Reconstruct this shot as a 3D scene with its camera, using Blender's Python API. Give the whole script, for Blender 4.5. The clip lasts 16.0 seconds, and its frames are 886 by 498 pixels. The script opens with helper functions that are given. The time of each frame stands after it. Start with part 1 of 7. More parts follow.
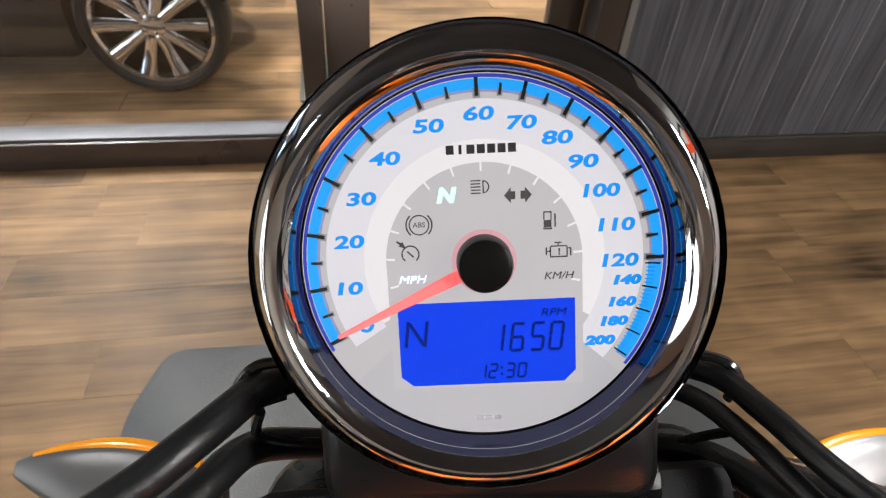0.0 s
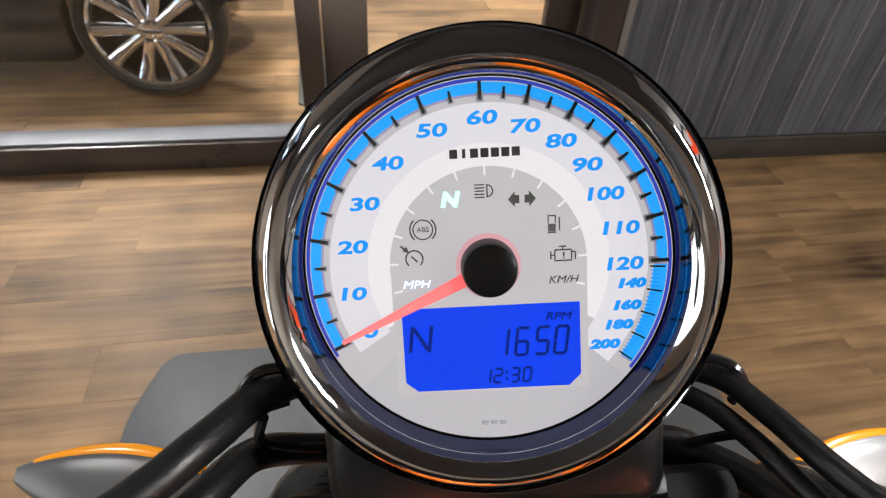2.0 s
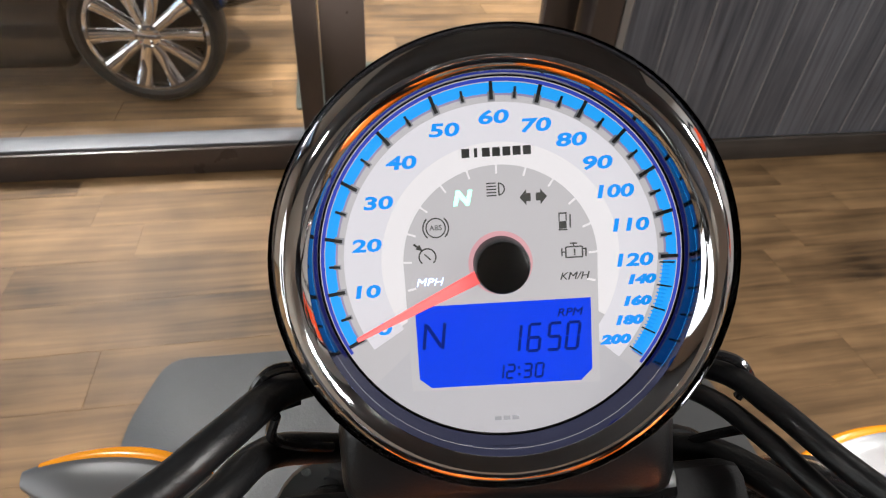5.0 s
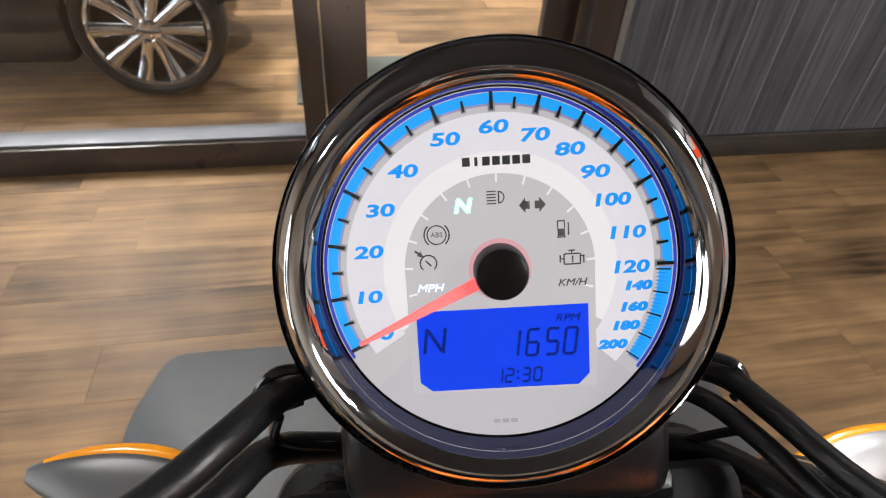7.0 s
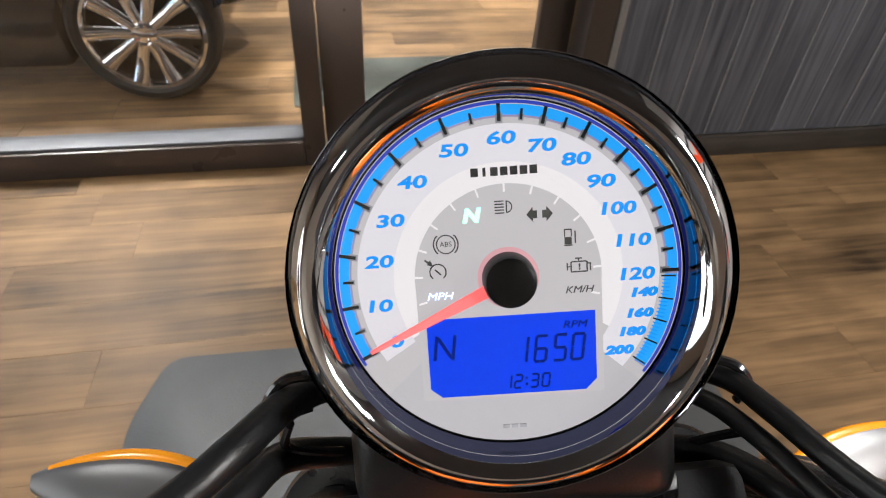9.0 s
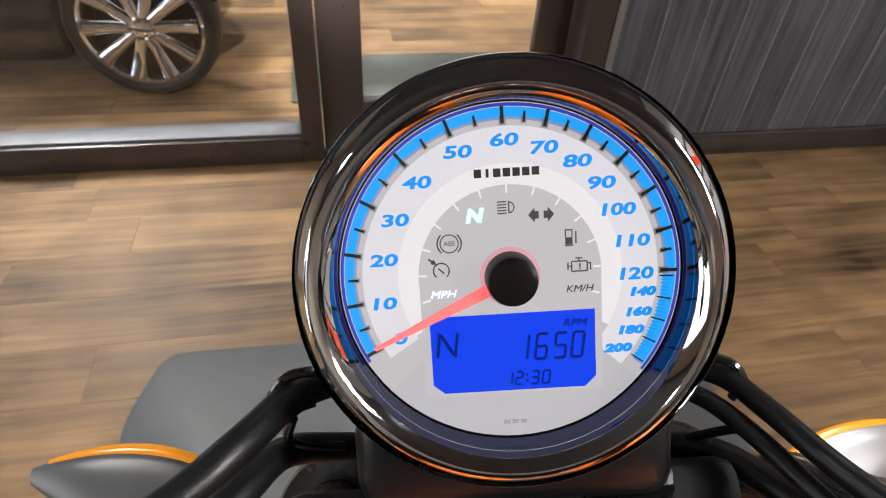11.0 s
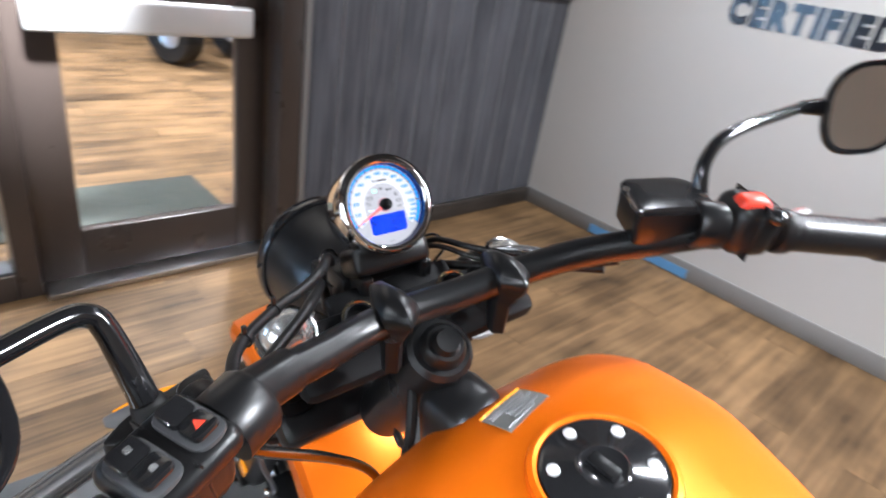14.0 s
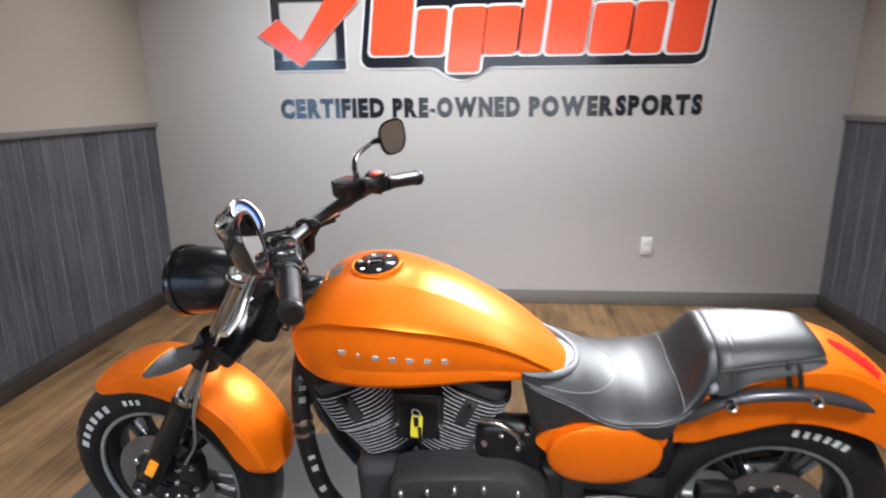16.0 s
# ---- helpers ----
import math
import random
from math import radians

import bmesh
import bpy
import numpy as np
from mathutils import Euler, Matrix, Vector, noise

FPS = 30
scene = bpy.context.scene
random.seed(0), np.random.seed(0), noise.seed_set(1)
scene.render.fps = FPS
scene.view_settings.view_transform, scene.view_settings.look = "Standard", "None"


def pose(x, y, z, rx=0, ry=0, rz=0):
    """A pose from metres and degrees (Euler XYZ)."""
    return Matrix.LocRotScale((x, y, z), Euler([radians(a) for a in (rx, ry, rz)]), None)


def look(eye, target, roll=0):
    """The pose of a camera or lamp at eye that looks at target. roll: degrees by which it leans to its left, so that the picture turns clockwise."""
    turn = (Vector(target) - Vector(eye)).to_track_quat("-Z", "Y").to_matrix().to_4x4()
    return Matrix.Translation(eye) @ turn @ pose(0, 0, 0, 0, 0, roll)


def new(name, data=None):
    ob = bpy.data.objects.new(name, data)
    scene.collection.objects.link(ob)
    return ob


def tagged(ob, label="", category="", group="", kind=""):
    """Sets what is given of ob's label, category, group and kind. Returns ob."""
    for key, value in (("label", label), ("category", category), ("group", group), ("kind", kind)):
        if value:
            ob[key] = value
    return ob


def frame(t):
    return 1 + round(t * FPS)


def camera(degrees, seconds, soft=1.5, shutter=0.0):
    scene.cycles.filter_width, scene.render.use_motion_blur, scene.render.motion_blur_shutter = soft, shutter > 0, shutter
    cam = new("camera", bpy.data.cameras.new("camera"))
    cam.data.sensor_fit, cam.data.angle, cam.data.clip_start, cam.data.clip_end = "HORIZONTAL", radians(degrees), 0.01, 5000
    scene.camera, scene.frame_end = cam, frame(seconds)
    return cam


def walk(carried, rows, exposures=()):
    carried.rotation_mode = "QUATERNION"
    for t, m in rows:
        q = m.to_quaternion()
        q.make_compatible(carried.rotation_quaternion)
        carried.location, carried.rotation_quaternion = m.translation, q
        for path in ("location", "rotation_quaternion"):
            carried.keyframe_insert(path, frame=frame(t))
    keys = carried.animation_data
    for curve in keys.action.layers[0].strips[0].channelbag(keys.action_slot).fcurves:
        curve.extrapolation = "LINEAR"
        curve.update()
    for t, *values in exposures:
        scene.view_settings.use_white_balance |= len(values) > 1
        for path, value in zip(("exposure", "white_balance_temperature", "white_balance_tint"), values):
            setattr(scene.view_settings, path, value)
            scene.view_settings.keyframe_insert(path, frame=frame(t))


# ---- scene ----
EXPO = [(0.0, -0.2, 6500, 10), (11.5, -0.2, 6500, 10), (12.5, -0.02, 6450, 10), (13.5, 0.12, 5900, 10), (14.0, 0.24, 5850, 10), (14.7, 0.27, 6100, 10), (15.3, 0.14, 6150, 10), (16.0, 0.01, 6000, 10)]
cam = camera(73.8, 16.0, soft=0.9, shutter=0.3)
cam.data.dof.use_dof, cam.data.dof.focus_distance, cam.data.dof.aperture_fstop = True, 0.185, 31.0
PATH = [
    (0, (-0.34, 0.092, 1.189), (-0.02, 1.581, -0.107), 4.5),
    (1, (-0.339, 0.092, 1.189), (-0.018, 1.581, -0.107), 4.1),
    (1.5, (-0.34, 0.092, 1.189), (-0.009, 1.585, -0.1), 4.4),
    (2, (-0.341, 0.093, 1.189), (-0.017, 1.586, -0.102), 4.2),
    (2.5, (-0.341, 0.093, 1.189), (-0.017, 1.588, -0.099), 4.1),
    (3, (-0.343, 0.093, 1.188), (-0.02, 1.588, -0.1), 3.9),
    (3.5, (-0.343, 0.092, 1.19), (-0.019, 1.589, -0.096), 3.7),
    (4, (-0.343, 0.092, 1.189), (-0.018, 1.592, -0.093), 3.7),
    (6.5, (-0.348, 0.09, 1.191), (-0.007, 1.584, -0.095), 4.2),
    (7, (-0.345, 0.091, 1.193), (-0.017, 1.579, -0.102), 4.0),
    (7.5, (-0.347, 0.091, 1.195), (-0.014, 1.58, -0.099), 4.2),
    (8, (-0.349, 0.091, 1.195), (-0.011, 1.58, -0.096), 4.1),
    (8.5, (-0.349, 0.09, 1.195), (-0.011, 1.58, -0.096), 3.8),
    (9, (-0.348, 0.091, 1.196), (-0.011, 1.579, -0.098), 3.7),
    (11.5, (-0.352, 0.088, 1.2), (0.003, 1.559, -0.107), 4.7),
    (12, (-0.364, 0.061, 1.217), (0.01, 1.515, -0.104), 4.7),
    (12.5, (-0.401, -0.024, 1.271), (0.041, 1.477, 0.026), 5.0),
    (13, (-0.483, -0.175, 1.338), (0.161, 1.368, 0.241), 9.6),
    (13.2, (-0.514, -0.216, 1.357), (0.182, 1.319, 0.281), 9.6),
    (13.5, (-0.556, -0.253, 1.381), (0.259, 1.262, 0.36), 9.9),
    (13.7, (-0.587, -0.257, 1.373), (0.367, 1.204, 0.396), 10.0),
    (14, (-0.666, -0.246, 1.339), (0.626, 0.994, 0.449), 9.8),
    (14.2, (-0.736, -0.253, 1.323), (0.768, 0.777, 0.501), 9.2),
    (14.5, (-0.846, -0.29, 1.318), (0.825, 0.483, 0.536), 7.6),
    (15, (-1.089, -0.393, 1.341), (0.719, 0.149, 0.68), 5.8),
    (15.5, (-1.341, -0.444, 1.378), (0.529, 0.003, 0.829), 2.4),
    (16, (-1.611, -0.397, 1.367), (0.318, -0.212, 0.872), -0.8),
]
walk(cam, [(t, look(eye, target, roll)) for t, eye, target, roll in PATH], EXPO)

# ---- world and lamps ----
world = bpy.data.worlds.new("world")
scene.world = world
world.use_nodes = True
world.node_tree.nodes["Background"].inputs[0].default_value = (0.75, 0.85, 1.0, 1)
world.node_tree.nodes["Background"].inputs[1].default_value = 0.15

CEILING = 2.95
EAST, NORTH, SOUTH, WEST = 2.27, 1.935, -2.51, -3.4
GLAZED = 2.0  # the plane of the window and the door
LAMPS = [(1.45, 0.8, 21), (1.45, -0.15, 30), (1.45, -1.1, 17), (-2.2, 0.5, 18), (-2.2, -1.5, 16)]
# place, target and power of the track spots turned to the motorcycle and the door
# the west spot and the wide door spot are unseen fill lamps, added for brightness
SPOTS = [((1.45, -1.35, 2.83), (-0.15, -0.55, 0.8), 260.0, 36, "motorcycle"), ((1.75, -1.75, 2.83), (-0.15, -0.62, 0.75), 360.0, 36, "motorcycle"), ((2.05, -2.25, 2.83), (-0.1, -0.75, 0.8), 360.0, 36, "motorcycle"), ((-2.1, -1.35, 2.83), (-0.2, -1.0, 0.45), 430.0, 54, "motorcycle"), ((-0.35, 0.75, 2.83), (-0.3, 2.0, 1.06), 3200.0, 13, "door"), ((-0.15, 0.6, 2.83), (-0.1, 1.95, 2.2), 200.0, 54, "door")]
# power of the fill lamp in the added west window
WEST_FILL = 40.0


# ---- mesh helpers ----
def xf(bm, m):
    bmesh.ops.transform(bm, matrix=m, verts=bm.verts)
    return bm


def box(cx, cy, cz, sx, sy, sz, bev=0.0, seg=2):
    bm = bmesh.new()
    bmesh.ops.create_cube(bm, size=1.0, matrix=Matrix.LocRotScale((cx, cy, cz), None, (sx, sy, sz)))
    if bev > 0:
        bmesh.ops.bevel(bm, geom=bm.edges[:], offset=bev, segments=seg, affect="EDGES", profile=0.5)
    return bm


def lathe(profile, seg=32, m=None, closed=False):
    """Revolves (r, h) pairs round the z axis."""
    bm = bmesh.new()
    rings = []
    for r, h in profile:
        if r < 1e-6:
            rings.append([bm.verts.new((0, 0, h))])
        else:
            rings.append([bm.verts.new((r * math.cos(2 * math.pi * i / seg), r * math.sin(2 * math.pi * i / seg), h)) for i in range(seg)])
    pairs = list(zip(rings, rings[1:]))
    if closed:
        pairs.append((rings[-1], rings[0]))
    for a, b in pairs:
        for i in range(seg):
            j = (i + 1) % seg
            if len(a) == 1 and len(b) > 1:
                bm.faces.new((a[0], b[j], b[i]))
            elif len(b) == 1 and len(a) > 1:
                bm.faces.new((a[i], a[j], b[0]))
            elif len(a) > 1:
                bm.faces.new((a[i], a[j], b[j], b[i]))
    bmesh.ops.recalc_face_normals(bm, faces=bm.faces)
    return xf(bm, m) if m else bm


def align(p, d, up=(0, 0, 1)):
    """A pose at p whose z axis points along d."""
    z = Vector(d).normalized()
    x = Vector(up).cross(z)
    if x.length < 1e-4:
        x = Vector((1, 0, 0))
    x.normalize()
    y = z.cross(x)
    return Matrix(((x.x, y.x, z.x, p[0]), (x.y, y.y, z.y, p[1]), (x.z, y.z, z.z, p[2]), (0, 0, 0, 1)))


def rod(a, b, r, seg=16, r2=None, bev=0.0):
    """A round bar from a to b, with softened ends."""
    a, b = Vector(a), Vector(b)
    n = (b - a).length
    r2 = r if r2 is None else r2
    e = bev if bev else min(r, r2) * 0.15
    return lathe([(0, 0), (r - e, 0), (r, e), (r2, n - e), (r2 - e, n), (0, n)], seg, align(a, b - a))


def smooth_path(pts, n=6):
    pts = [Vector(p) for p in pts]
    if len(pts) < 3:
        return pts
    out = []
    ext = [pts[0] * 2 - pts[1]] + pts + [pts[-1] * 2 - pts[-2]]
    for k in range(1, len(ext) - 2):
        p0, p1, p2, p3 = ext[k - 1:k + 3]
        for i in range(n):
            t = i / n
            out.append(0.5 * ((2 * p1) + (p2 - p0) * t + (2 * p0 - 5 * p1 + 4 * p2 - p3) * t * t + (3 * p1 - p0 - 3 * p2 + p3) * t ** 3))
    out.append(pts[-1])
    return out


def tube(pts, r, seg=10, n=6, radii=None, flat=1.0):
    """A round (or flattened) bar along a smooth path."""
    path = smooth_path(pts, n)
    bm = bmesh.new()
    rings = []
    side = None
    for i, p in enumerate(path):
        d = (path[min(i + 1, len(path) - 1)] - path[max(i - 1, 0)]).normalized()
        if side is None:
            side = d.cross(Vector((0, 0, 1)))
            if side.length < 1e-3:
                side = d.cross(Vector((0, 1, 0)))
        side = (side - d * side.dot(d)).normalized()
        up = d.cross(side)
        rr = r if radii is None else float(np.interp(i / (len(path) - 1), np.linspace(0, 1, len(radii)), radii))
        rings.append([bm.verts.new(p + side * (rr * math.cos(2 * math.pi * k / seg)) + up * (rr * flat * math.sin(2 * math.pi * k / seg))) for k in range(seg)])
    for a, b in zip(rings, rings[1:]):
        for k in range(seg):
            bm.faces.new((a[k], a[(k + 1) % seg], b[(k + 1) % seg], b[k]))
    bm.faces.new(rings[0][::-1])
    bm.faces.new(rings[-1])
    bmesh.ops.recalc_face_normals(bm, faces=bm.faces)
    return bm


def loft(rings, cap=True, ring_closed=True):
    bm = bmesh.new()
    rows = [[bm.verts.new(p) for p in ring] for ring in rings]
    n = len(rows[0])
    for a, b in zip(rows, rows[1:]):
        for k in range(n if ring_closed else n - 1):
            bm.faces.new((a[k], a[(k + 1) % n], b[(k + 1) % n], b[k]))
    if cap and ring_closed:
        bm.faces.new(rows[0][::-1])
        bm.faces.new(rows[-1])
    bmesh.ops.recalc_face_normals(bm, faces=bm.faces)
    return bm


def prism(poly, depth, m=None, bev=0.0):
    """A flat outline in x, y, given thickness along z."""
    bm = bmesh.new()
    lo = [bm.verts.new((x, y, 0)) for x, y in poly]
    hi = [bm.verts.new((x, y, depth)) for x, y in poly]
    bm.faces.new(lo[::-1])
    top = bm.faces.new(hi)
    for i in range(len(poly)):
        j = (i + 1) % len(poly)
        bm.faces.new((lo[i], lo[j], hi[j], hi[i]))
    bmesh.ops.recalc_face_normals(bm, faces=bm.faces)
    if bev > 0:
        bmesh.ops.bevel(bm, geom=list(top.edges), offset=bev, segments=2, affect="EDGES", profile=0.5)
    return xf(bm, m) if m else bm


def join(*parts):
    """Joins the pieces of one part."""
    bm = parts[0]
    for other in parts[1:]:
        me = bpy.data.meshes.new("tmp")
        other.to_mesh(me)
        bm.from_mesh(me)
        other.free()
        bpy.data.meshes.remove(me)
    return bm


def hollow(bm, thick):
    """Gives an open sheet its thickness."""
    bmesh.ops.solidify(bm, geom=bm.faces[:], thickness=thick)
    return bm


def spline(x, xs, ys):
    """A smooth curve through the given values, with no overshoot."""
    xs, ys = np.array(xs, float), np.array(ys, float)
    if xs[0] > xs[-1]:
        xs, ys = xs[::-1], ys[::-1]
    if x <= xs[0]:
        return float(ys[0])
    if x >= xs[-1]:
        return float(ys[-1])
    h = np.diff(xs)
    d = np.diff(ys) / h
    m = np.concatenate(([d[0]], np.where(d[:-1] * d[1:] > 0, 2 * d[:-1] * d[1:] / (d[:-1] + d[1:] + 1e-12), 0), [d[-1]]))
    k = int(np.searchsorted(xs, x) - 1)
    t = (x - xs[k]) / h[k]
    return float((2 * t ** 3 - 3 * t * t + 1) * ys[k] + (t ** 3 - 2 * t * t + t) * h[k] * m[k] + (-2 * t ** 3 + 3 * t * t) * ys[k + 1] + (t ** 3 - t * t) * h[k] * m[k + 1])


def mesh_of(name, bm, material, smooth=True, angle=38):
    me = bpy.data.meshes.new(name)
    bm.to_mesh(me)
    bm.free()
    me.materials.append(material)
    if smooth:
        me.polygons.foreach_set("use_smooth", [True] * len(me.polygons))
        me.set_sharp_from_angle(angle=radians(angle))
    return me


def part(name, bm, material, parent=None, label="", smooth=True, angle=38):
    ob = new(name, mesh_of(name, bm, material, smooth, angle))
    if parent:
        ob.parent = parent
    return tagged(ob, label)


def thing(name, label, category, m=None, group="", kind=""):
    ob = new(name)
    ob.empty_display_size = 0.05
    if m:
        ob.matrix_basis = m
    return tagged(ob, label, category, group, kind)


def solid(name, bm, material, label, category, kind="", group="", smooth=True, angle=38):
    return tagged(part(name, bm, material, None, "", smooth, angle), label, category, group, kind)


def writing(name, body, size, material, m, parent, shear=0.0, bold=0.0, wide=1.0, depth=0.00015, align_x="CENTER"):
    """Letters in the built-in font as a mesh of their own."""
    cu = bpy.data.curves.new(name, "FONT")
    cu.body, cu.size, cu.shear, cu.offset, cu.extrude = body, size, shear, bold, depth
    cu.align_x, cu.align_y = align_x, "CENTER"
    cu.resolution_u = 3
    tmp = new(name, cu)
    me = bpy.data.meshes.new_from_object(tmp.evaluated_get(bpy.context.evaluated_depsgraph_get()))
    bpy.data.objects.remove(tmp)
    bpy.data.curves.remove(cu)
    me.transform(m @ Matrix.Diagonal((wide, 1, 1, 1)))
    me.materials.clear()
    me.materials.append(material)
    me.name = name
    ob = new(name, me)
    if parent:
        ob.parent = parent
    return ob


# ---- materials ----
def nodes_of(name):
    m = bpy.data.materials.new(name)
    m.use_nodes = True
    nt = m.node_tree
    return m, nt, nt.nodes["Principled BSDF"]


def rgba(c):
    return (c[0], c[1], c[2], 1)


def mat(name, base, rough=0.5, metal=0.0, var=0.12, scale=40.0, grain=0.0, grain_scale=300.0, coat=0.0, coat_rough=0.08, spec=0.5, rough_var=0.12, glow=None, power=0.0, alpha_glass=False):
    """Base colour with variation at two scales, uneven roughness and a fine relief."""
    m, nt, b = nodes_of(name)
    b.inputs["Metallic"].default_value = metal
    b.inputs["Coat Weight"].default_value = coat
    b.inputs["Coat Roughness"].default_value = coat_rough
    b.inputs["Specular IOR Level"].default_value = spec
    tc = nt.nodes.new("ShaderNodeTexCoord")
    big = nt.nodes.new("ShaderNodeTexNoise")
    big.inputs["Scale"].default_value, big.inputs["Detail"].default_value = scale * 0.15, 4
    fine = nt.nodes.new("ShaderNodeTexNoise")
    fine.inputs["Scale"].default_value, fine.inputs["Detail"].default_value = scale, 3
    add = nt.nodes.new("ShaderNodeMath")
    add.operation = "ADD"
    half = nt.nodes.new("ShaderNodeMath")
    half.operation = "MULTIPLY"
    half.inputs[1].default_value = 0.5
    ramp = nt.nodes.new("ShaderNodeMix")
    ramp.data_type = "RGBA"
    ramp.inputs[6].default_value = rgba([max(0, v * (1 - var)) for v in base])
    ramp.inputs[7].default_value = rgba([min(1, v * (1 + var)) for v in base])
    for n in (big, fine):
        nt.links.new(tc.outputs["Object"], n.inputs["Vector"])
    nt.links.new(big.outputs["Fac"], add.inputs[0])
    nt.links.new(fine.outputs["Fac"], add.inputs[1])
    nt.links.new(add.outputs[0], half.inputs[0])
    nt.links.new(half.outputs[0], ramp.inputs[0])
    nt.links.new(ramp.outputs[2], b.inputs["Base Color"])
    mr = nt.nodes.new("ShaderNodeMapRange")
    mr.inputs[1].default_value, mr.inputs[2].default_value = 0.3, 0.7
    mr.inputs[3].default_value, mr.inputs[4].default_value = max(0.02, rough * (1 - rough_var)), min(1, rough * (1 + rough_var))
    nt.links.new(big.outputs["Fac"], mr.inputs[0])
    nt.links.new(mr.outputs[0], b.inputs["Roughness"])
    if grain > 0:
        g = nt.nodes.new("ShaderNodeTexNoise")
        g.inputs["Scale"].default_value, g.inputs["Detail"].default_value = grain_scale, 2
        bump = nt.nodes.new("ShaderNodeBump")
        bump.inputs["Strength"].default_value, bump.inputs["Distance"].default_value = grain, 0.002
        nt.links.new(tc.outputs["Object"], g.inputs["Vector"])
        nt.links.new(g.outputs["Fac"], bump.inputs["Height"])
        nt.links.new(bump.outputs[0], b.inputs["Normal"])
    if glow:
        b.inputs["Emission Color"].default_value = rgba(glow)
        b.inputs["Emission Strength"].default_value = power
    return m


def wood_mat(name, dark, light, along="x", rough=0.45, random_tint=True, streak=22.0, cloudy=0.5):
    """Plank surface: grain drawn out along the board, knots, and a tint of its own for each board."""
    m, nt, b = nodes_of(name)
    b.inputs["Specular IOR Level"].default_value = 0.22
    tc = nt.nodes.new("ShaderNodeTexCoord")
    info = nt.nodes.new("ShaderNodeObjectInfo")
    geo = nt.nodes.new("ShaderNodeNewGeometry")
    mp = nt.nodes.new("ShaderNodeMapping")
    mp.inputs["Scale"].default_value = {"x": (0.9, streak, streak), "z": (streak, streak, 1.2)}[along]
    shift = nt.nodes.new("ShaderNodeVectorMath")
    shift.operation = "ADD"
    sc = nt.nodes.new("ShaderNodeMath")
    sc.operation = "MULTIPLY_ADD"
    sc.inputs[1].default_value = 37.0
    both = nt.nodes.new("ShaderNodeMath")
    both.operation = "ADD"
    nt.links.new(info.outputs["Random"], both.inputs[0])
    nt.links.new(geo.outputs["Random Per Island"], both.inputs[1])
    nt.links.new(both.outputs[0], sc.inputs[0])
    nt.links.new(tc.outputs["Object"], shift.inputs[0])
    nt.links.new(sc.outputs[0], shift.inputs[1])
    nt.links.new(shift.outputs[0], mp.inputs["Vector"])
    grain = nt.nodes.new("ShaderNodeTexNoise")
    grain.inputs["Scale"].default_value, grain.inputs["Detail"].default_value, grain.inputs["Roughness"].default_value = 1.6, 8, 0.62
    grain.inputs["Distortion"].default_value = 0.6
    nt.links.new(mp.outputs[0], grain.inputs["Vector"])
    cloud = nt.nodes.new("ShaderNodeTexNoise")
    cloud.inputs["Scale"].default_value, cloud.inputs["Detail"].default_value = 2.6, 3
    nt.links.new(shift.outputs[0], cloud.inputs["Vector"])
    ramp = nt.nodes.new("ShaderNodeValToRGB")
    e = ramp.color_ramp.elements
    e[0].position, e[0].color = 0.34, rgba(dark)
    e[1].position, e[1].color = 0.66, rgba(light)
    mixf = nt.nodes.new("ShaderNodeMath")
    mixf.operation = "MULTIPLY_ADD"
    mixf.inputs[1].default_value = cloudy
    nt.links.new(cloud.outputs["Fac"], mixf.inputs[0])
    low = nt.nodes.new("ShaderNodeMath")
    low.operation = "MULTIPLY"
    low.inputs[1].default_value = 1.0 - cloudy
    nt.links.new(grain.outputs["Fac"], low.inputs[0])
    nt.links.new(low.outputs[0], mixf.inputs[2])
    nt.links.new(mixf.outputs[0], ramp.inputs[0])
    hsv = nt.nodes.new("ShaderNodeHueSaturation")
    frac = nt.nodes.new("ShaderNodeMath")
    frac.operation = "FRACT"
    nt.links.new(both.outputs[0], frac.inputs[0])
    mr = nt.nodes.new("ShaderNodeMapRange")
    mr.inputs[3].default_value, mr.inputs[4].default_value = (0.86, 1.12) if random_tint else (0.93, 1.06)
    nt.links.new(frac.outputs[0], mr.inputs[0])
    nt.links.new(mr.outputs[0], hsv.inputs["Value"])
    nt.links.new(ramp.outputs[0], hsv.inputs["Color"])
    nt.links.new(hsv.outputs[0], b.inputs["Base Color"])
    rr = nt.nodes.new("ShaderNodeMapRange")
    rr.inputs[3].default_value, rr.inputs[4].default_value = rough * 0.8, rough * 1.25
    nt.links.new(grain.outputs["Fac"], rr.inputs[0])
    nt.links.new(rr.outputs[0], b.inputs["Roughness"])
    bump = nt.nodes.new("ShaderNodeBump")
    bump.inputs["Strength"].default_value, bump.inputs["Distance"].default_value = 0.25, 0.002
    nt.links.new(grain.outputs["Fac"], bump.inputs["Height"])
    nt.links.new(bump.outputs[0], b.inputs["Normal"])
    return m


def glass_mat(name, tint=(1, 1, 1), rough=0.0, ior=1.45):
    m, nt, b = nodes_of(name)
    b.inputs["Base Color"].default_value = rgba(tint)
    b.inputs["Transmission Weight"].default_value = 1.0
    b.inputs["Roughness"].default_value = rough
    b.inputs["IOR"].default_value = ior
    return m


def lit(name, colour, power, base=None):
    return mat(name, base or colour, 0.5, var=0.02, glow=colour, power=power, spec=0.08)


